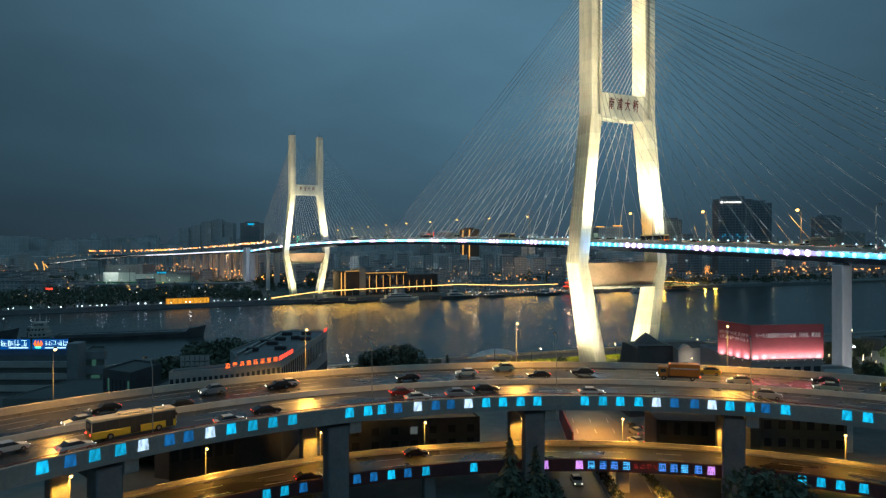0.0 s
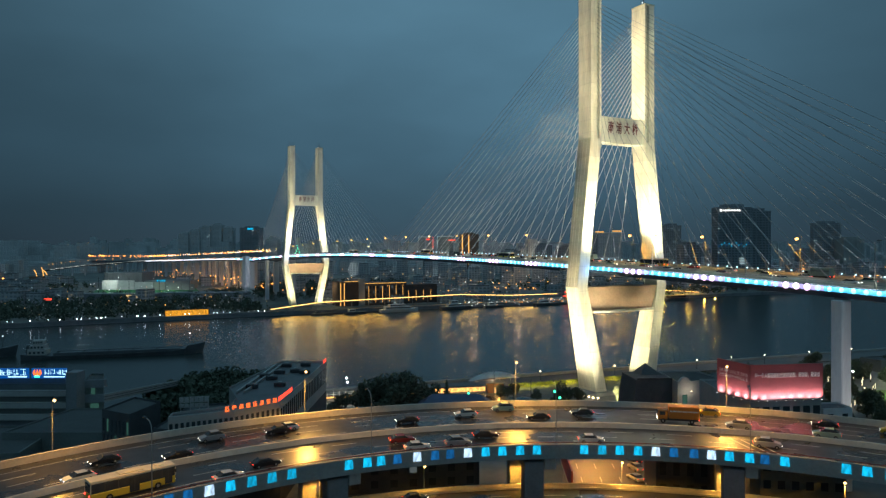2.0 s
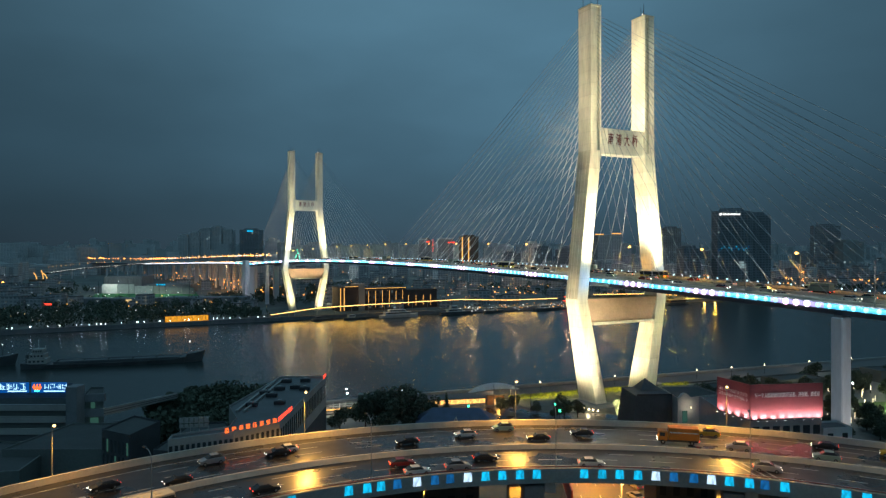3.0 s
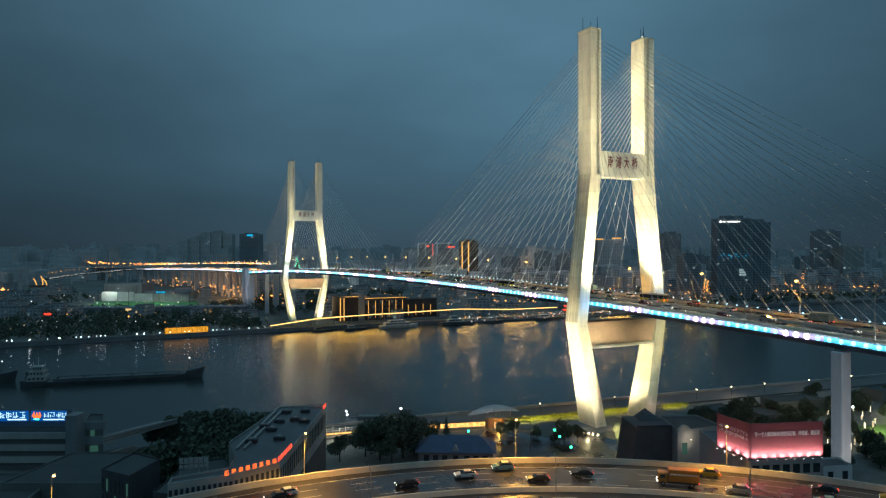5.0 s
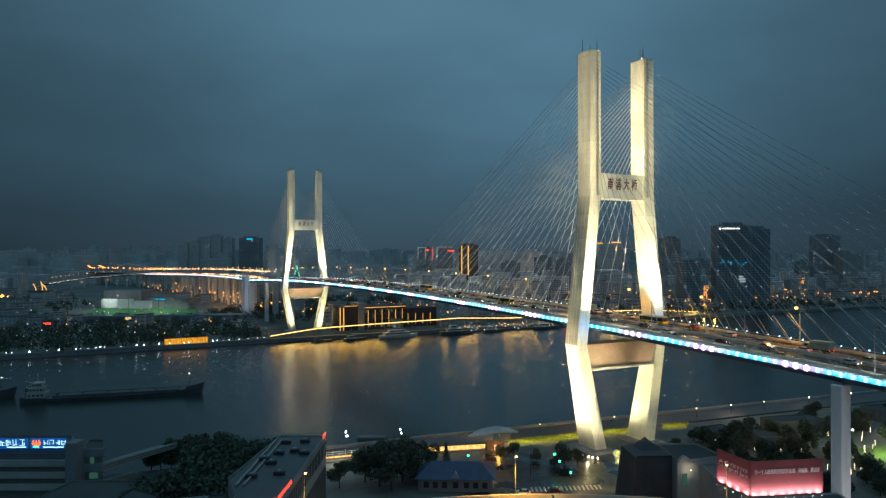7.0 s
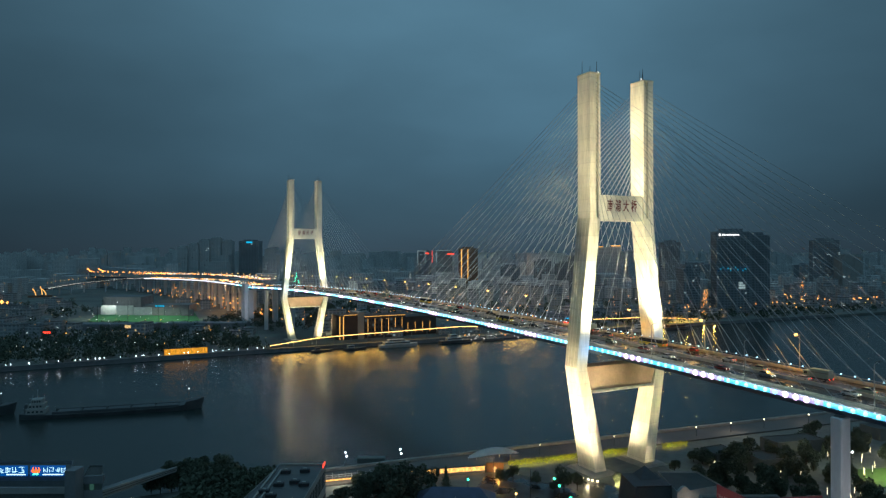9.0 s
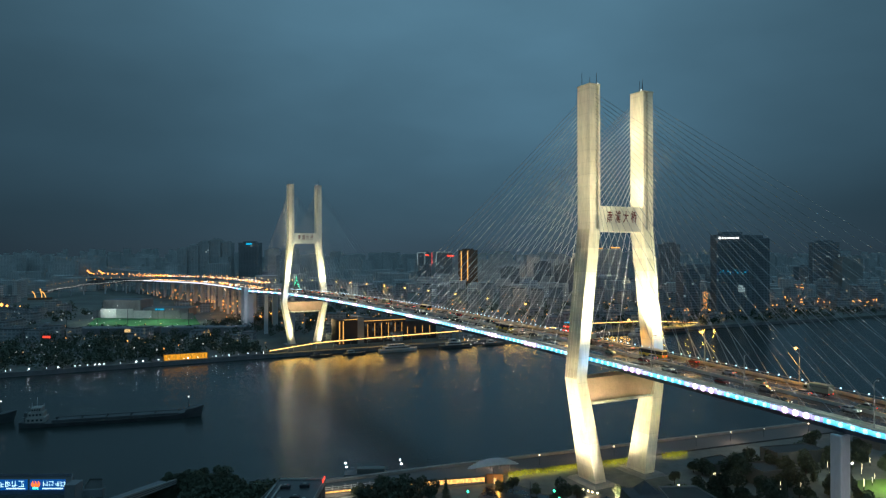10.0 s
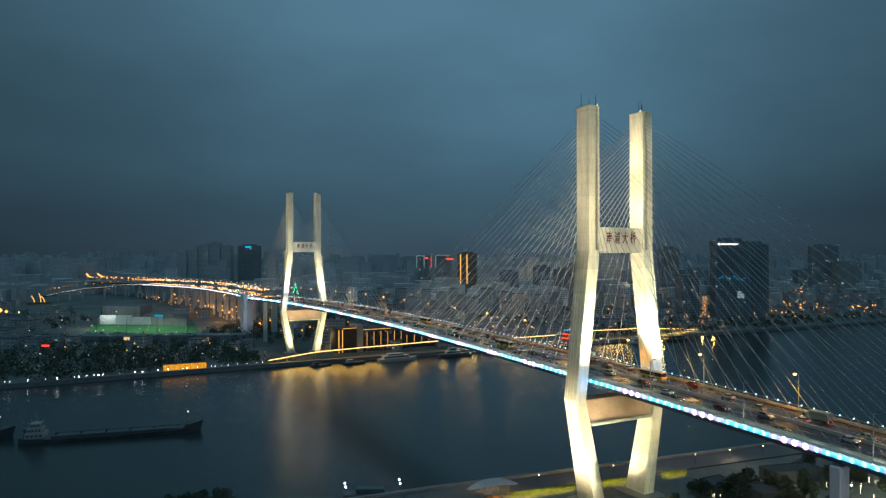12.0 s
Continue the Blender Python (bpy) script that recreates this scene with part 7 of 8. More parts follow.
tower_block(463, 1380, 40, 14, 101, "dark residential tower with faint windows", 0.22, 14, 32)
wt = tower_block(785, 1300, 40, 30, 72, "pale floodlit block with a bright lamp", 0.1, 8, 10, key="wall_pale")
spot((790, 1240, 20), (785, 1300, 40), 36000, 60, (1.0, 0.8, 0.65), 2.0)
lt = tower_block(-528, 1850, 54, 40, 112, "dark tower with a cyan rooftop light", 0.05, 10, 22)
part("roof_sign", cube(-6, 10, -1.2, -0.3, 104, 108.5), M["led_cyan"], lt, "cyan lit sign")
for x, h, w in ((-675, 104, 26), (-650, 114, 30), (-622, 120, 28), (-594, 112, 26), (-702, 96, 26)):
    tower_block(x, 1830 + 0.37 * (x + 702), w, 30, h, "tall grey residential tower, its walls paled in place of haze", 0.04, 6, 24, key="far_wall", name="residential_tower")
tw = tower_block(-46, 1760, 34, 30, 83, "dark tower outlined by thin red and white lights", 0.15, 8, 18)
for x, key in ((-19, "window_cool"), (0, "window_cool"), (18.4, "red_led")):
    part("outline_light", cube(x, x + 0.9, -0.9, -0.2, 50, 82), M[key], tw, "thin light line")
part("outline_light", cube(-19, 4, -0.9, -0.2, 81, 82), M["window_cool"], tw, "thin light line")
part("roof_sign", cube(2, 10, -1.0, -0.3, 74, 77), M["red_led"], tw, "red lit sign")
tx = tower_block(4, 1760, 42, 30, 84, "dark tower with a red rooftop sign", 0.12, 8, 18)
part("outline_light", cube(-20, 20, -0.9, -0.2, 82.5, 83.4), M["window_cool"], tx, "thin light line")
part("outline_light", cube(-20, -19, -0.9, -0.2, 50, 83), M["window_cool"], tx, "thin light line")
part("roof_sign", cube(8, 26, -1.0, -0.3, 72, 75), M["red_led"], tx, "red lit sign")
ty = tower_block(64, 1700, 48, 30, 90, "brown tower with two tall golden light columns", 0.08, 8, 16, key="wall_brown")
for x in (-18, -2):
    part("light_column", cube(x, x + 2.4, -1.2, -0.2, 12, 86), M["gold"], ty, "tall golden light column")
for x, y, w, h in ((150, 1500, 40, 50), (215, 1450, 34, 62), (255, 1400, 40, 58), (300, 1500, 36, 70), (346, 1620, 44, 92), (560, 1500, 60, 54), (640, 1450, 50, 60), (700, 1600, 40, 64), (870, 1600, 60, 50)):
    tower_block(x, y, w, 26, h, "dark city block with faint lit windows", 0.16, 9, 14, name="city_block")
sg = thing("roof_lights", pose(380, 1620, 0), "amber lit rooftop line on a far block", "roof light")
part("light_line", cube(-18, 2, -0.5, 0.3, 92, 94.5), M["gold"], sg)
part("light_line", cube(22, 44, -0.5, 0.3, 94, 96.5), M["gold"], sg)
part("support", cube(-20, 46, 0.4, 12, 2.3, 92), M["far_wall"], sg)

# gilded spiral at the end of the far viaduct
c, d = loop_road(LOOP_LENGTH)
sp = thing("gilded_loop", BR @ Matrix.Translation((c.x, c.y, 2.3)), "small gilded loop ramp end glowing amber", "ramp")
for x, lean, h in ((-14, -5, 13), (-4, -3, 17), (2, -6, 12)):
    bm = bmesh.new()
    pts = [(x + lean * f * f, 0, 3 + h * f) for f in (0, 0.35, 0.7, 1)]
    for p, q in zip(pts, pts[1:]):
        tube(bm, p, q, 0.9, sides=6)
    part("mast", bm, M["gold"], sp, "leaning gilded mast")
part("base", cube(-26, 12, -3, 3, -0.2, 4), M["wall_brown"], sp)

# small lit signs on the low roofs of the far park
for x, y, z, w, h, key, label in ((-361, 868, 13.0, 13, 3.6, "led_cyan", "cyan lit sign on a frame beside the pitch"), (-371, 637, 7.2, 8, 3.2, "red_led", "red lit sign over a dark park building"), (-318, 640, 5.4, 6, 2.0, "gold", "small golden lit sign in the dark park")):
    sg = thing("roof_sign", pose(x, y, 2.3), label, "sign")
    for u in (-w * 0.4, w * 0.4):
        part("post", tube(bmesh.new(), (u, 0.4, 0), (u, 0.4, z - 2.3 + h * 0.4), 0.2), M["dark_metal"], sg)
    part("panel", bevel(cube(-w / 2, w / 2, 0, 0.5, z - 2.3, z - 2.3 + h), 0.1), M["shed_shade_black"], sg)
    for k in range(4):
        part("writing_bar", cube(-w * 0.44 + 0.23 * w * k, -w * 0.44 + 0.23 * w * k + 0.18 * w, -0.12, -0.01, z - 2.3 + 0.22 * h, z - 2.3 + 0.8 * h), M[key], sg)

# pagoda boat with red and cyan eaves
pg = thing("lit_pavilion", BR @ pose(263, 366, 2.3), "riverside pavilion with red and cyan lit eaves", "pavilion")
for k, (w, z) in enumerate(((9, 3.5), (7, 7.5), (5, 11.5))):
    part("storey", cube(-w / 2, w / 2, -w / 3, w / 3, z - 3.5, z), M["wall_brown"], pg)
    part("eave", cube(-w / 2 - 1, w / 2 + 1, -w / 3 - 1, w / 3 + 1, z, z + 0.7), M["red_led" if k < 2 else "led_cyan"], pg, "red lit eave")

# green pointed light tree by the far tower
gt = thing("light_cone", BR @ pose(30, 560, deck_z(560) + 0.3), "small cone of green fairy lights", "light decoration")
part("cone", tube(bmesh.new(), (0, 0, 0), (0, 0, 15), 3.4, 0.1, 10), M["wall_dark"], gt)
rnd = random.Random(2)
for k in range(40):
    f = rnd.random() ** 1.4
    a = rnd.uniform(0, 6.3)
    p = Vector((3.5 * (1 - f) * math.cos(a), 3.5 * (1 - f) * math.sin(a), 15 * f))
    bm = bmesh.new()
    ball(bm, p, 0.4, 6, 4)
    part("fairy_light", bm, M["green_lamp"], gt)

# the rest of the far city, too many to count
rnd = random.Random(99)
bm_v, bm_f, bank = [], [], []
lights = {"far_warm": [], "far_amber": [], "window_dim": [], "window_cool": [], "window_warm": [], "far_white": []}


def add_box(x, y, w, d, h):
    if y < 1150:
        bank.append((x, y, w, d, h))
        return
    vs, fs = bm_v, bm_f
    b = len(vs)
    c, s = math.cos(0.2 * math.sin(x + y)), math.sin(0.2 * math.sin(x + y))
    for z in (2.3, 2.3 + h):
        for u, v in ((-w / 2, 0), (w / 2, 0), (w / 2, d), (-w / 2, d)):
            vs.append((x + u * c - v * s, y + u * s + v * c, z))
    for f in ((0, 1, 2, 3), (4, 5, 6, 7), (0, 1, 5, 4), (1, 2, 6, 5), (2, 3, 7, 6), (3, 0, 4, 7)):
        fs.append([b + i for i in f])


def behind_far_bank(x, y):
    q = BR.inverted() @ Vector((x, y, 0))
    return q.y > far_bank(max(-60, min(900, q.x))) + 26 and not (-30 < q.x < 30 and q.y < 1050) and not (-290 < q.x < 0 and 930 < q.y < 1420)


tries = 0
while len(bm_v) + 8 * len(bank) < 8 * 1700 and tries < 14000:
    tries += 1
    y = 640 + (rnd.random() ** 1.7) * 3800
    x = rnd.uniform(-0.72, 0.72) * y
    if not behind_far_bank(x, y):
        continue
    if -470 < x < -190 and 690 < y < 960:
        continue
    if y < 1050 and rnd.random() < (0.7 if x < 0 else 0.5):
        continue
    tall = rnd.random()
    if y < 1000:
        h = rnd.uniform(6, 16)
    elif y < 1700:
        h = rnd.uniform(10, 34)
    else:
        h = rnd.uniform(14, 40) + (rnd.uniform(20, 50) if tall < 0.3 else 0)
    w = rnd.uniform(9, 22) if y < 1300 else rnd.uniform(14, 40) * (1 + y / 4000)
    add_box(x, y, w, rnd.uniform(10, 18) if y < 1300 else rnd.uniform(12, 30), h)
    for k in range(rnd.randrange(1, 9)):
        key = rnd.choice(("window_cool", "window_warm", "window_dim", "window_dim"))
        lights[key].append((x + rnd.uniform(-0.5, 0.5) * w, y - 0.7, 2.5 + h * rnd.random(), (0.00032 * y + 0.16) * rnd.uniform(0.6, 1.2)))
for k in range(170):      # slender towers against the haze
    y = rnd.uniform(2300, 4300)
    x = rnd.uniform(-0.68, 0.68) * y
    add_box(x, y, rnd.uniform(14, 30), rnd.uniform(14, 24), rnd.uniform(48, 82) + (20 if x < -0.2 * y else 0))
for x, y, watts, warm in ((40, 900, 16000, 1), (110, 1000, 22000, 1), (170, 930, 20000, 1), (235, 1000, 22000, 1), (60, 1180, 20000, 0), (-40, 1300, 24000, 0), (150, 1300, 30000, 1), (260, 1250, 26000, 1), (330, 1100, 20000, 1), (-180, 1250, 24000, 0), (-300, 1500, 30000, 1), (0, 1600, 36000, 0), (220, 1700, 36000, 1), (420, 1500, 30000, 1), (560, 1250, 24000, 1), (700, 1500, 30000, 1), (-480, 900, 9000, 0), (-560, 980, 12000, 1), (-330, 1020, 12000, 1), (480, 1000, 14000, 1)):      # added high lamps standing in for the districts' street lights, to lift far walls
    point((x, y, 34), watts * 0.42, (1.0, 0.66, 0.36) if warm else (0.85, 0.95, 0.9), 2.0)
me = bpy.data.meshes.new("far_city")
me.from_pydata(bm_v, [], bm_f)
me.materials.append(M["far_wall"])
tagged(new("far_city", me), "dense low dark city blocks reaching to the horizon", "city blocks", kind="stuff")
for x, y, w, d, h in bank:
    t = thing("low_building", pose(x, y, 2.3, 0, 0, math.degrees(0.2 * math.sin(x + y))), "low grey city building with a flat roof and few lit windows", "building", "low buildings of the far bank")
    part("wall", cube(-w / 2, w / 2, 0, d, 0, h), M["bank_wall"], t)
    part("roof", bevel(cube(-w / 2 - 0.4, w / 2 + 0.4, -0.4, d + 0.4, h, h + 0.5), 0.1), M["roof"], t)
    if w > 12:
        u = rnd.uniform(-0.25, 0.15) * w
        part("stair_head", cube(u, u + 0.2 * w, d * 0.4, d * 0.75, h + 0.5, h + 2.8), M["bank_wall"], t)
    for k in range(rnd.choice((1, 2, 3))):
        ob = part("window", window_mesh(1.5, 1.3, rnd.choice(("window_warm", "window_cool", "window_dim", "window_dim"))), None, t)
        ob.matrix_basis = pose(rnd.uniform(-0.42, 0.42) * w, -0.06, 1.8 + 3.2 * rnd.randrange(max(1, int((h - 2) / 3.2))))
for k in range(150):      # lamps among the moored boats and along the quay
    X = rnd.uniform(130, 300)
    p = BR @ Vector((X, far_bank(X) + rnd.uniform(-22, 14), rnd.uniform(2.5, 6.0)))
    lights[rnd.choice(("far_white", "far_white", "window_cool", "far_amber"))].append((p.x, p.y, p.z, rnd.choice((0.25, 0.35, 0.5))))
for k in range(760):      # street lights between the blocks
    y = 640 + rnd.random() ** 1.5 * 2200
    x = rnd.uniform(-0.66, 0.66) * y
    if behind_far_bank(x, y):
        lights[rnd.choice(("far_amber", "window_warm", "far_white", "far_white"))].append((x, y, 9 + 12 * rnd.random(), (0.0005 * y + 0.22) * rnd.choice((0.35, 0.45, 0.6, 0.9))))
for k in range(360):      # lamps and lit doorways near the far bank
    X = rnd.choice((rnd.uniform(-300, -45), rnd.uniform(-300, -45), rnd.uniform(280, 760)))
    Y = far_bank(X) + 10 + 330 * rnd.random() ** 1.3
    p = BR @ Vector((X, Y, 4 + 9 * rnd.random()))
    lights[rnd.choice(("far_amber", "far_white", "far_white", "far_white", "window_warm", "window_cool", "window_warm"))].append((p.x, p.y, p.z, rnd.choice((0.15, 0.2, 0.25, 0.45))))
for k in range(170):      # sodium lamps of the streets behind the quay
    X = rnd.uniform(20, 300) if k < 70 else rnd.uniform(330, 1000)
    Y = far_bank(X) + 45 + (230 if k < 70 else 420) * rnd.random()
    p = BR @ Vector((X, Y, 9 + 3 * rnd.random()))
    lights["far_amber"].append((p.x, p.y, p.z, rnd.choice((0.3, 0.45, 0.6, 0.85))))
for k in range(40):       # an avenue running away from the river
    f = k / 39
    lights["far_amber"].append((318 + 190 * f + rnd.uniform(-4, 4), 830 + 480 * f, 9, 0.6))
for k in range(420):      # traffic and lamps on the far approach
    c, d = path_point(560 + 1.75 * k)
    p = BR @ (c + Vector((d.y, -d.x, 0)) * rnd.uniform(-11, 11) + Vector((0, 0, rnd.choice((1.0, 9.0)))))
    if k < 330:
        lights[rnd.choice(("far_warm", "far_white", "far_amber", "far_amber"))].append((p.x, p.y, p.z, rnd.choice((0.45, 0.65, 0.95))))
    else:
        lights["far_amber" if k % 3 else "far_white"].append((p.x, p.y, p.z, rnd.choice((0.7, 1.0, 1.3))))
for k in range(96):       # lamps on both sides of the road as it runs on inland
    c, d = path_point(1120 + 14 * k)
    p = BR @ (c + Vector((d.y, -d.x, 0)) * (13 if k % 2 else -13) + Vector((0, 0, 10)))
    lights["far_amber"].append((p.x, p.y, p.z, 0.7 + 0.0005 * p.y * (0.3 + rnd.random())))
for k in range(22):       # lamps of the slip road
    c, d = loop_road(18 + 15 * k)
    p = BR @ (c + Vector((d.y, -d.x, 0)) * 5 + Vector((0, 0, 9)))
    lights["far_amber"].append((p.x, p.y, p.z, rnd.choice((0.7, 1.0))))
lights["far_amber"] += [(-1165, 2250, 36, 4.2), (-1180, 2250, 36, 2.6), (-640, 1000, 9, 2.4), (-655, 1010, 10, 3.2), (-700, 1040, 9, 2.4), (-612, 985, 9, 1.6)]
for k in range(120):       # street lamps below the far viaduct
    c, d = path_point(600 + 5.5 * k)
    p = BR @ (c + Vector((d.y, -d.x, 0)) * rnd.uniform(-34, 34))
    lights["far_amber"].append((p.x, p.y, rnd.uniform(7, 16), rnd.choice((0.5, 0.75, 1.1))))
for key, spots_ in lights.items():
    v, f = [], []
    for x, y, z, s in spots_:
        b = len(v)
        v += [(x - s, y, z), (x, y - s, z), (x + s, y, z), (x, y + s, z), (x, y, z + s), (x, y, z - s)]
        f += [(b + i, b + (i + 1) % 4, b + 4) for i in range(4)] + [(b + (i + 1) % 4, b + i, b + 5) for i in range(4)]
    me = bpy.data.meshes.new("city_lights")
    me.from_pydata(v, [], f)
    me.materials.append(M[key])
    tagged(new("city_lights", me), "scattered small lights of the far city", "city lights", kind="stuff")

# dark trees along the far bank, too many to count
rnd = random.Random(61)
v, f = [], []
for k in range(1560):
    X = rnd.choice((rnd.uniform(-320, -46), rnd.uniform(-320, -46), rnd.uniform(300, 800)))
    Y = far_bank(X) + rnd.uniform(8, 420) * rnd.random() + 6
    r, h = rnd.uniform(2.5, 5.0), rnd.uniform(5, 10)
    if -132 < X < -86 and Y < 392:
        continue
    c = BR @ Vector((X, Y, 2.3 + h * 0.6))
    if k >= 1000:        # the groves between the pitch and the viaduct, and behind the sheds
        u, w = rnd.choice(((rnd.uniform(-262, -60), rnd.uniform(690, 1040)), (rnd.uniform(-262, -60), rnd.uniform(690, 1040)), (rnd.uniform(-700, -475), rnd.uniform(640, 1060))))
        c = Vector((u, w, 2.3 + h * 0.6))
    if 736 < c.y < 950 and -470 < c.x < -270:
        continue
    for j in range(46):
        d = Vector((rnd.gauss(0, 1), rnd.gauss(0, 1), rnd.gauss(0, 0.8))).normalized() * r * rnd.uniform(0.6, 1.05)
        p = c + d
        q = Euler((rnd.uniform(-1.3, 1.3), rnd.uniform(-1.3, 1.3), rnd.uniform(0, 6.3))).to_quaternion()
        b = len(v)
        s = rnd.uniform(1.0, 2.2)
        for a_u, a_v in ((-0.5, 0), (0, -0.4), (0.55, 0), (0, 0.4)):
            v.append(p + q @ Vector((a_u * s, a_v * s, 0)))
        f.append((b, b + 1, b + 2, b + 3))
me = bpy.data.meshes.new("far_trees")
me.from_pydata(v, [], f)
me.materials.append(M["leaf"])
tagged(new("far_trees", me), "dark belt of trees along the far bank", "trees", kind="stuff")

# ---------------------------------------------------------------- vehicles
def car(paint, label, suv=False):
    t = thing("car", pose(0, 0, -400), label, "car", "cars on the roads")
    h = 0.22 if suv else 0.0
    prof = [(-2.25, 0.28), (2.2, 0.28), (2.3, 0.55), (2.22, 0.78 + h * 0.5), (1.15, 0.98 + h), (-1.75, 1.02 + h), (-2.28, 0.9 + h * 0.5), (-2.32, 0.5)]
    bm = loft(bmesh.new(), [[(-0.9, y, z) for y, z in prof], [(0.9, y, z) for y, z in prof]])
    bevel(bm, 0.08)
    part("body", bm, CAR_PAINT[paint], t)
    cab = [(1.12, 0.96 + h), (0.35, 1.42 + h * 1.3), (-1.1, 1.45 + h * 1.3), (-1.95 + (0.0 if not suv else -0.15), 1.0 + h)]
    bm = loft(bmesh.new(), [[(-0.82 if 0 < i < 3 else -0.86, y, z) for i, (y, z) in enumerate(cab)], [(0.82 if 0 < i < 3 else 0.86, y, z) for i, (y, z) in enumerate(cab)]])
    bevel(bm, 0.05)
    part("cabin_glass", bm, M["glass_dark"], t)
    bm = box(bmesh.new(), -0.74, 0.74, -1.15, 0.38, 1.41 + h * 1.3, 1.5 + h * 1.3)
    part("roof", bevel(bm, 0.04), CAR_PAINT[paint], t)
    for x in (-0.86, 0.86):
        for y in (-1.4, 1.4):
            w = part("wheel", tube(bmesh.new(), (x - 0.11, y, 0.33), (x + 0.11, y, 0.33), 0.33, sides=12), M["rubber"], t)
            part("rim", tube(bmesh.new(), (x - 0.12, y, 0.33), (x + 0.12, y, 0.33), 0.19, sides=8), M["pole"], w)
        bm = bmesh.new()
        ball(bm, (x * 0.78, 2.24, 0.66), 0.09, 6, 5)
        part("headlight", bm, M["head"], t)
        bm = bmesh.new()
        ball(bm, (x * 0.8, -2.28, 0.8), 0.10, 6, 5)
        part("tail_light", bm, M["tail"], t)
    return t


CARS = {k: car(k, lab, s) for k, lab, s in (("white", "white saloon car with lit lamps on wet road", False), ("silver", "silver hatchback car with lit lamps on wet road", True), ("black", "black saloon car with lit lamps on wet road", False), ("green", "pale green car with lit lamps on wet road", True), ("yellow", "yellow taxi van with lit lamps on wet road", True), ("red", "dark red car with lit lamps on wet road", False))}
placed = set()


def drive(paint, m):
    if paint not in placed:
        placed.add(paint)
        CARS[paint].matrix_world = m
        return CARS[paint]
    return copy_thing(CARS[paint], m)


# on the upper ramp: radius, bearing; the outer carriageway runs to the left, the inner to the right
for r, a, paint in ((114.9, 124.1, "silver"), (113.5, 118.2, "black"), (114.8, 117.2, "white"), (111.3, 105.3, "black"), (114.0, 98.8, "white"), (117.7, 94.5, "green"), (110.1, 91.4, "black"), (113.7, 86.5, "black"), (117.5, 73.6, "yellow"), (108.8, 71.1, "silver"), (116.1, 63.2, "black"), (108.2, 63.2, "green"), (116.6, 57.6, "yellow"), (112.8, 133.4, "black"), (106.6, 136.4, "white"), (107.6, 128.2, "black"), (112.0, 47.0, "white")):
    drive(paint, on_ring(r, a, ZU + 0.01))
for r, a, paint in ((95.2, 122.2, "black"), (91.9, 126.4, "white"), (93.2, 106.6, "white"), (98.3, 107.5, "red"), (97.9, 98.4, "black"), (93.8, 102.0, "silver"), (93.8, 87.2, "white"), (97.0, 68.9, "silver"), (99.6, 142.8, "white"), (93.2, 139.4, "white"), (97.5, 52.0, "black")):
    drive(paint, on_ring(r, a, ZU + 0.01, 180))
drive("black", on_ring(98.2, 117.5, ZL + 0.01, 180))
drive("black", on_ring(104.0, 105.3, ZL + 0.01, 180))
for x, y, turn, paint in ((25.5, 131, 180, "white"), (22.5, 113, 180, "white"), (27.0, 107, 180, "silver"), (35.5, 110, 0, "black"), (38.5, 119, 0, "white"), (44.5, 158, 20, "white"), (46.5, 165, 15, "silver"), (48.0, 171, 15, "black"), (47.2, 152, 20, "white"), (24.2, 207, 80, "white"), (63, 208, 60, "white"), (33.5, 208, 95, "red")):
    drive(paint, pose(x, y, 2.57, 0, 0, turn))
# on the bridge
rnd = random.Random(8)
for k in range(112):
    s = -150 + 6.8 * k + rnd.uniform(-4, 4)
    lane = rnd.choice((-11, -7, -3, 3, 7, 11))
    c, d = path_point(s)
    paint = rnd.choice(("white", "silver", "black", "black", "red", "green", "white"))
    p = c + Vector((d.y, -d.x, 0)) * lane
    drive(paint, BR @ pose(p.x, p.y, p.z + 0.02, 0, 0, 0 if lane > 0 else 180))

bus = thing("city_bus", on_ring(96.2, 134.2, ZU + 0.01, 180), "cream and yellow city bus with dark windows on wet road", "bus")
part("skirt", bevel(cube(-1.25, 1.25, -5.9, 5.9, 0.34, 1.42), 0.1), CAR_PAINT["lime"], bus, "yellow lower panels")
part("window_band", bevel(cube(-1.22, 1.22, -5.86, 5.86, 1.4, 2.72), 0.05), M["glass_dark"], bus)
part("roof", bevel(cube(-1.25, 1.25, -5.9, 5.9, 2.7, 3.12), 0.16, 2), CAR_PAINT["cream"], bus, "cream roof")
for y in (-5.84, -4.0, -2.2, 2.0, 3.9, 5.84):
    for x in (-1.225, 1.225):
        part("pillar", cube(x - 0.03, x + 0.03, y - 0.06, y + 0.06, 1.4, 2.72), M["dark_metal"] if abs(y) < 5 else CAR_PAINT["cream"], bus)
for y0, y1 in ((-0.7, 0.7), (4.3, 5.4)):
    door = part("door", bevel(cube(1.235, 1.285, y0, y1, 0.45, 2.6), 0.02), M["glass_dark"], bus, "dark glazed folding door")
    part("door_post", cube(1.28, 1.3, (y0 + y1) / 2 - 0.03, (y0 + y1) / 2 + 0.03, 0.45, 2.6), M["dark_metal"], door)
part("roof_unit", bevel(cube(-0.8, 0.8, -2, 1.5, 3.1, 3.36), 0.1), CAR_PAINT["cream"], bus)
part("roof_unit", bevel(cube(-0.6, 0.6, 3.2, 4.4, 3.1, 3.28), 0.08), CAR_PAINT["cream"], bus)
part("rear_window", cube(-1.0, 1.0, -5.93, -5.85, 1.75, 2.55), M["glass_dark"], bus)
part("route_board", cube(-0.8, 0.8, 5.86, 5.93, 2.6, 2.85), M["window_warm"], bus)
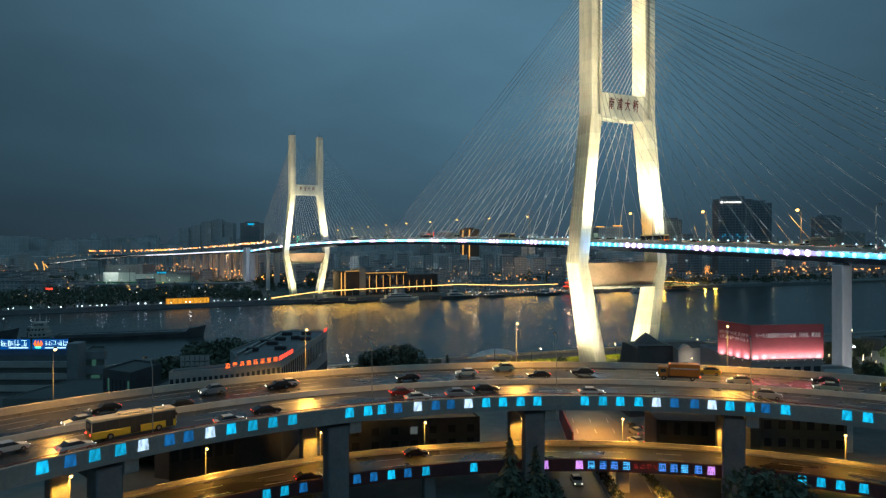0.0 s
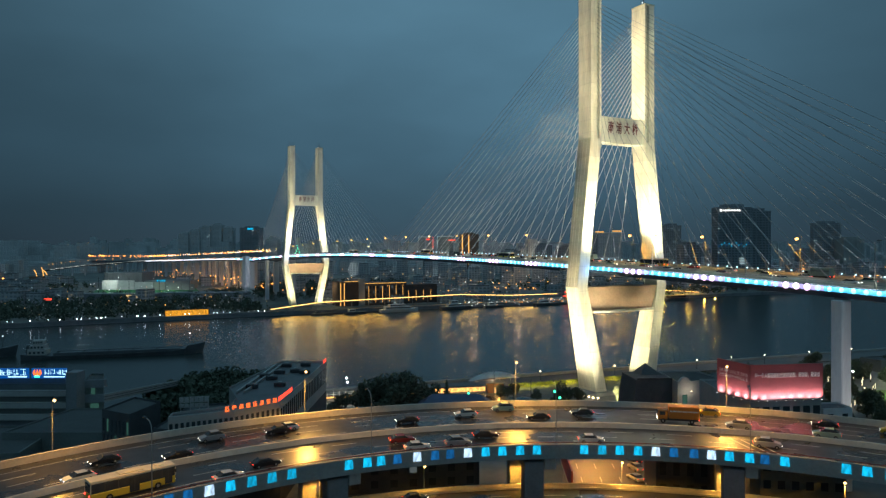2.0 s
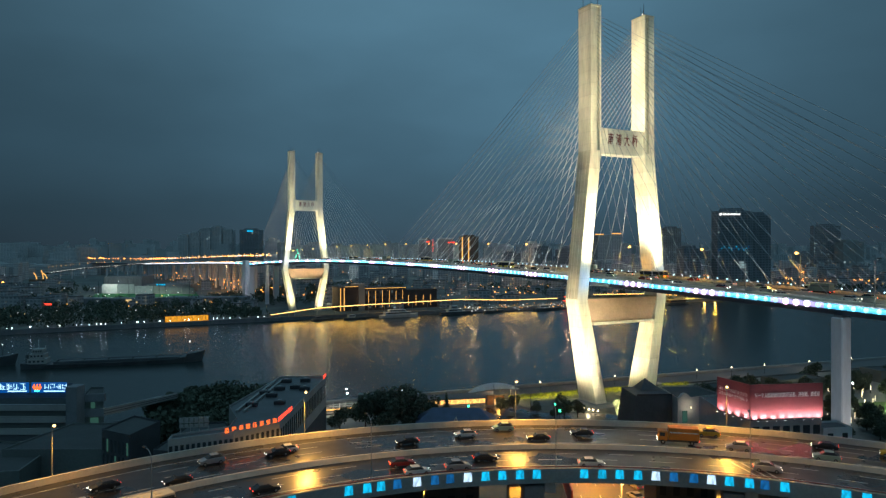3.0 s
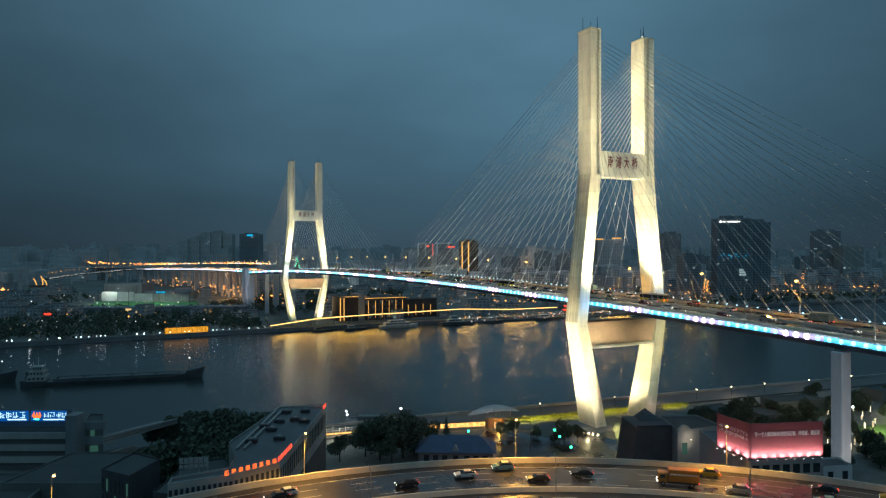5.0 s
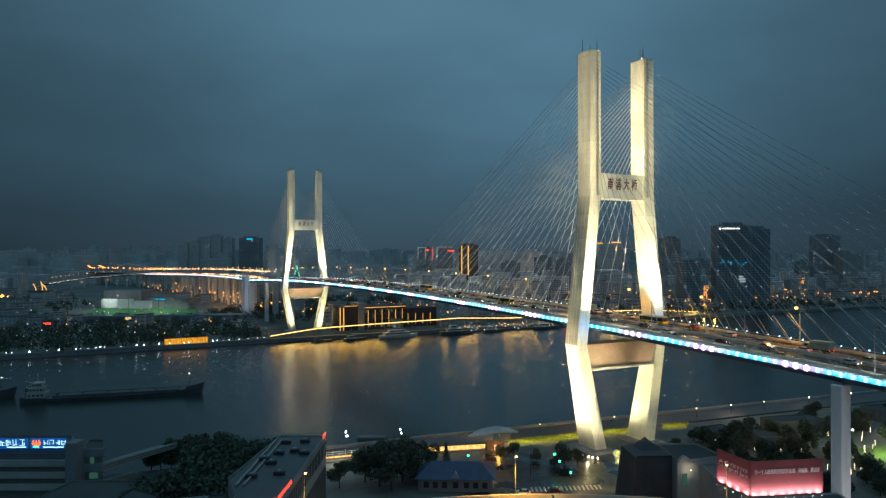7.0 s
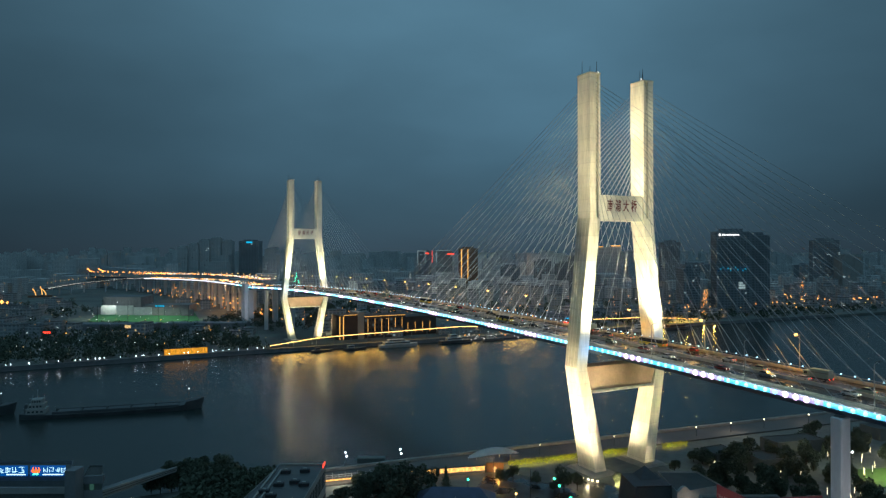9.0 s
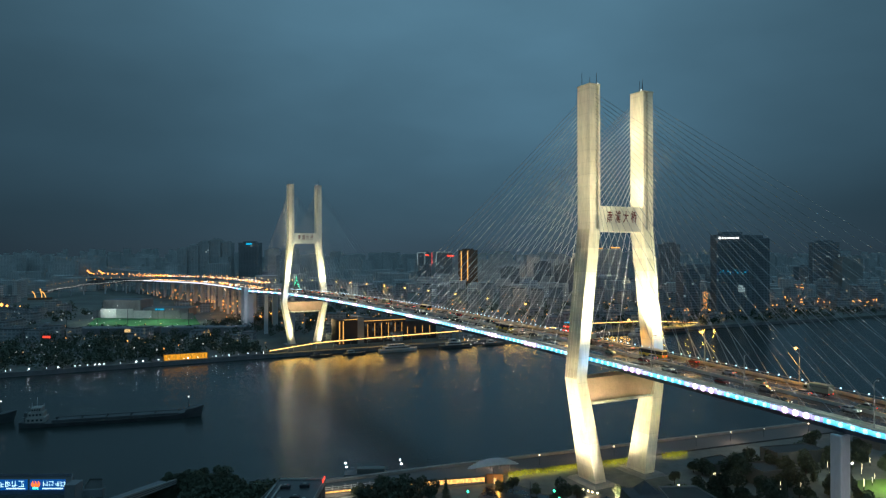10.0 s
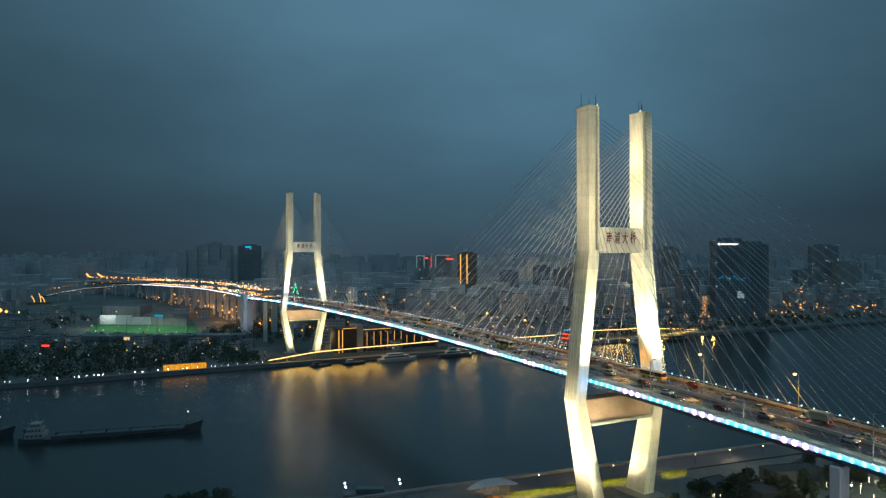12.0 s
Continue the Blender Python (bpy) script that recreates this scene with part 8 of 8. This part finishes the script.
for x in (-1.06, 1.06):
    part("mirror", bevel(cube(x * 1.25 - 0.1, x * 1.25 + 0.1, 5.75, 5.95, 1.9, 2.4), 0.03), M["dark_metal"], bus)
    for y in (-3.4, 3.3):
        w = part("wheel", tube(bmesh.new(), (x - 0.2, y, 0.48), (x + 0.22, y, 0.48), 0.48, sides=14), M["rubber"], bus)
        part("rim", tube(bmesh.new(), (x - 0.21, y, 0.48), (x + 0.23, y, 0.48), 0.24, sides=10), M["pole"], w)
    part("tail_light", ball(bmesh.new(), (x * 0.9, -5.92, 1.1), 0.15, 6, 5), M["tail"], bus)
    part("headlight", ball(bmesh.new(), (x * 0.85, 5.9, 0.8), 0.13, 6, 5), M["head"], bus)


def box_truck(m, paint, stripe, label):
    t = thing("box_truck", m, label, "truck")
    part("box_body", bevel(cube(-1.2, 1.2, -4.2, 1.6, 0.95, 3.3), 0.06), CAR_PAINT[paint], t)
    part("stripe", cube(-1.22, 1.22, -4.0, 1.4, 2.3, 2.55), M[stripe], t, "plain stripe along the box")
    for k in range(6):
        part("box_rib", cube(-1.225, 1.225, -3.9 + 0.95 * k, -3.82 + 0.95 * k, 1.0, 3.2), CAR_PAINT[paint], t)
    part("chassis", cube(-0.9, 0.9, -4.0, 3.6, 0.5, 0.94), M["dark_metal"], t)
    cab = part("cab", bevel(cube(-1.1, 1.1, 1.8, 3.7, 0.7, 2.6), 0.15), CAR_PAINT[paint], t)
    part("windscreen", cube(-0.95, 0.95, 3.62, 3.74, 1.6, 2.4), M["glass_dark"], cab)
    for x in (-1.0, 1.0):
        part("side_window", cube(x * 1.1 - 0.02, x * 1.1 + 0.02, 2.3, 3.3, 1.6, 2.3), M["glass_dark"], cab)
        for y in (-2.8, 2.7):
            w = part("wheel", tube(bmesh.new(), (x - 0.15, y, 0.46), (x + 0.15, y, 0.46), 0.46, sides=12), M["rubber"], t)
            part("rim", tube(bmesh.new(), (x - 0.16, y, 0.46), (x + 0.16, y, 0.46), 0.22, sides=8), M["pole"], w)
        part("headlight", ball(bmesh.new(), (x * 0.85, 3.75, 0.95), 0.14, 6, 5), M["head"], t)
        part("tail_light", ball(bmesh.new(), (x * 0.9, -4.22, 0.85), 0.12, 6, 5), M["tail"], t)
    return t


truck = box_truck(on_ring(110.6, 77.0, ZU + 0.01), "orange", "ship_white", "orange box truck with a pale stripe on wet road")
# heavier traffic on the bridge
c, d = path_point(30)
dark_truck = box_truck(BR @ pose(11, 30, c.z + 0.02), "green", "wall_grey", "grey-green box truck on the bridge deck")
for kind, s0, lane in ((bus, -12, 7), (dark_truck, 118, -7), (bus, 74, -3), (dark_truck, -76, 7), (bus, 180, 7), (dark_truck, 236, 3), (bus, 262, -11)):
    c, d = path_point(s0)
    p = c + Vector((d.y, -d.x, 0)) * lane
    copy_thing(kind, BR @ pose(p.x, p.y, p.z + 0.02, 0, 0, 0 if lane > 0 else 180))
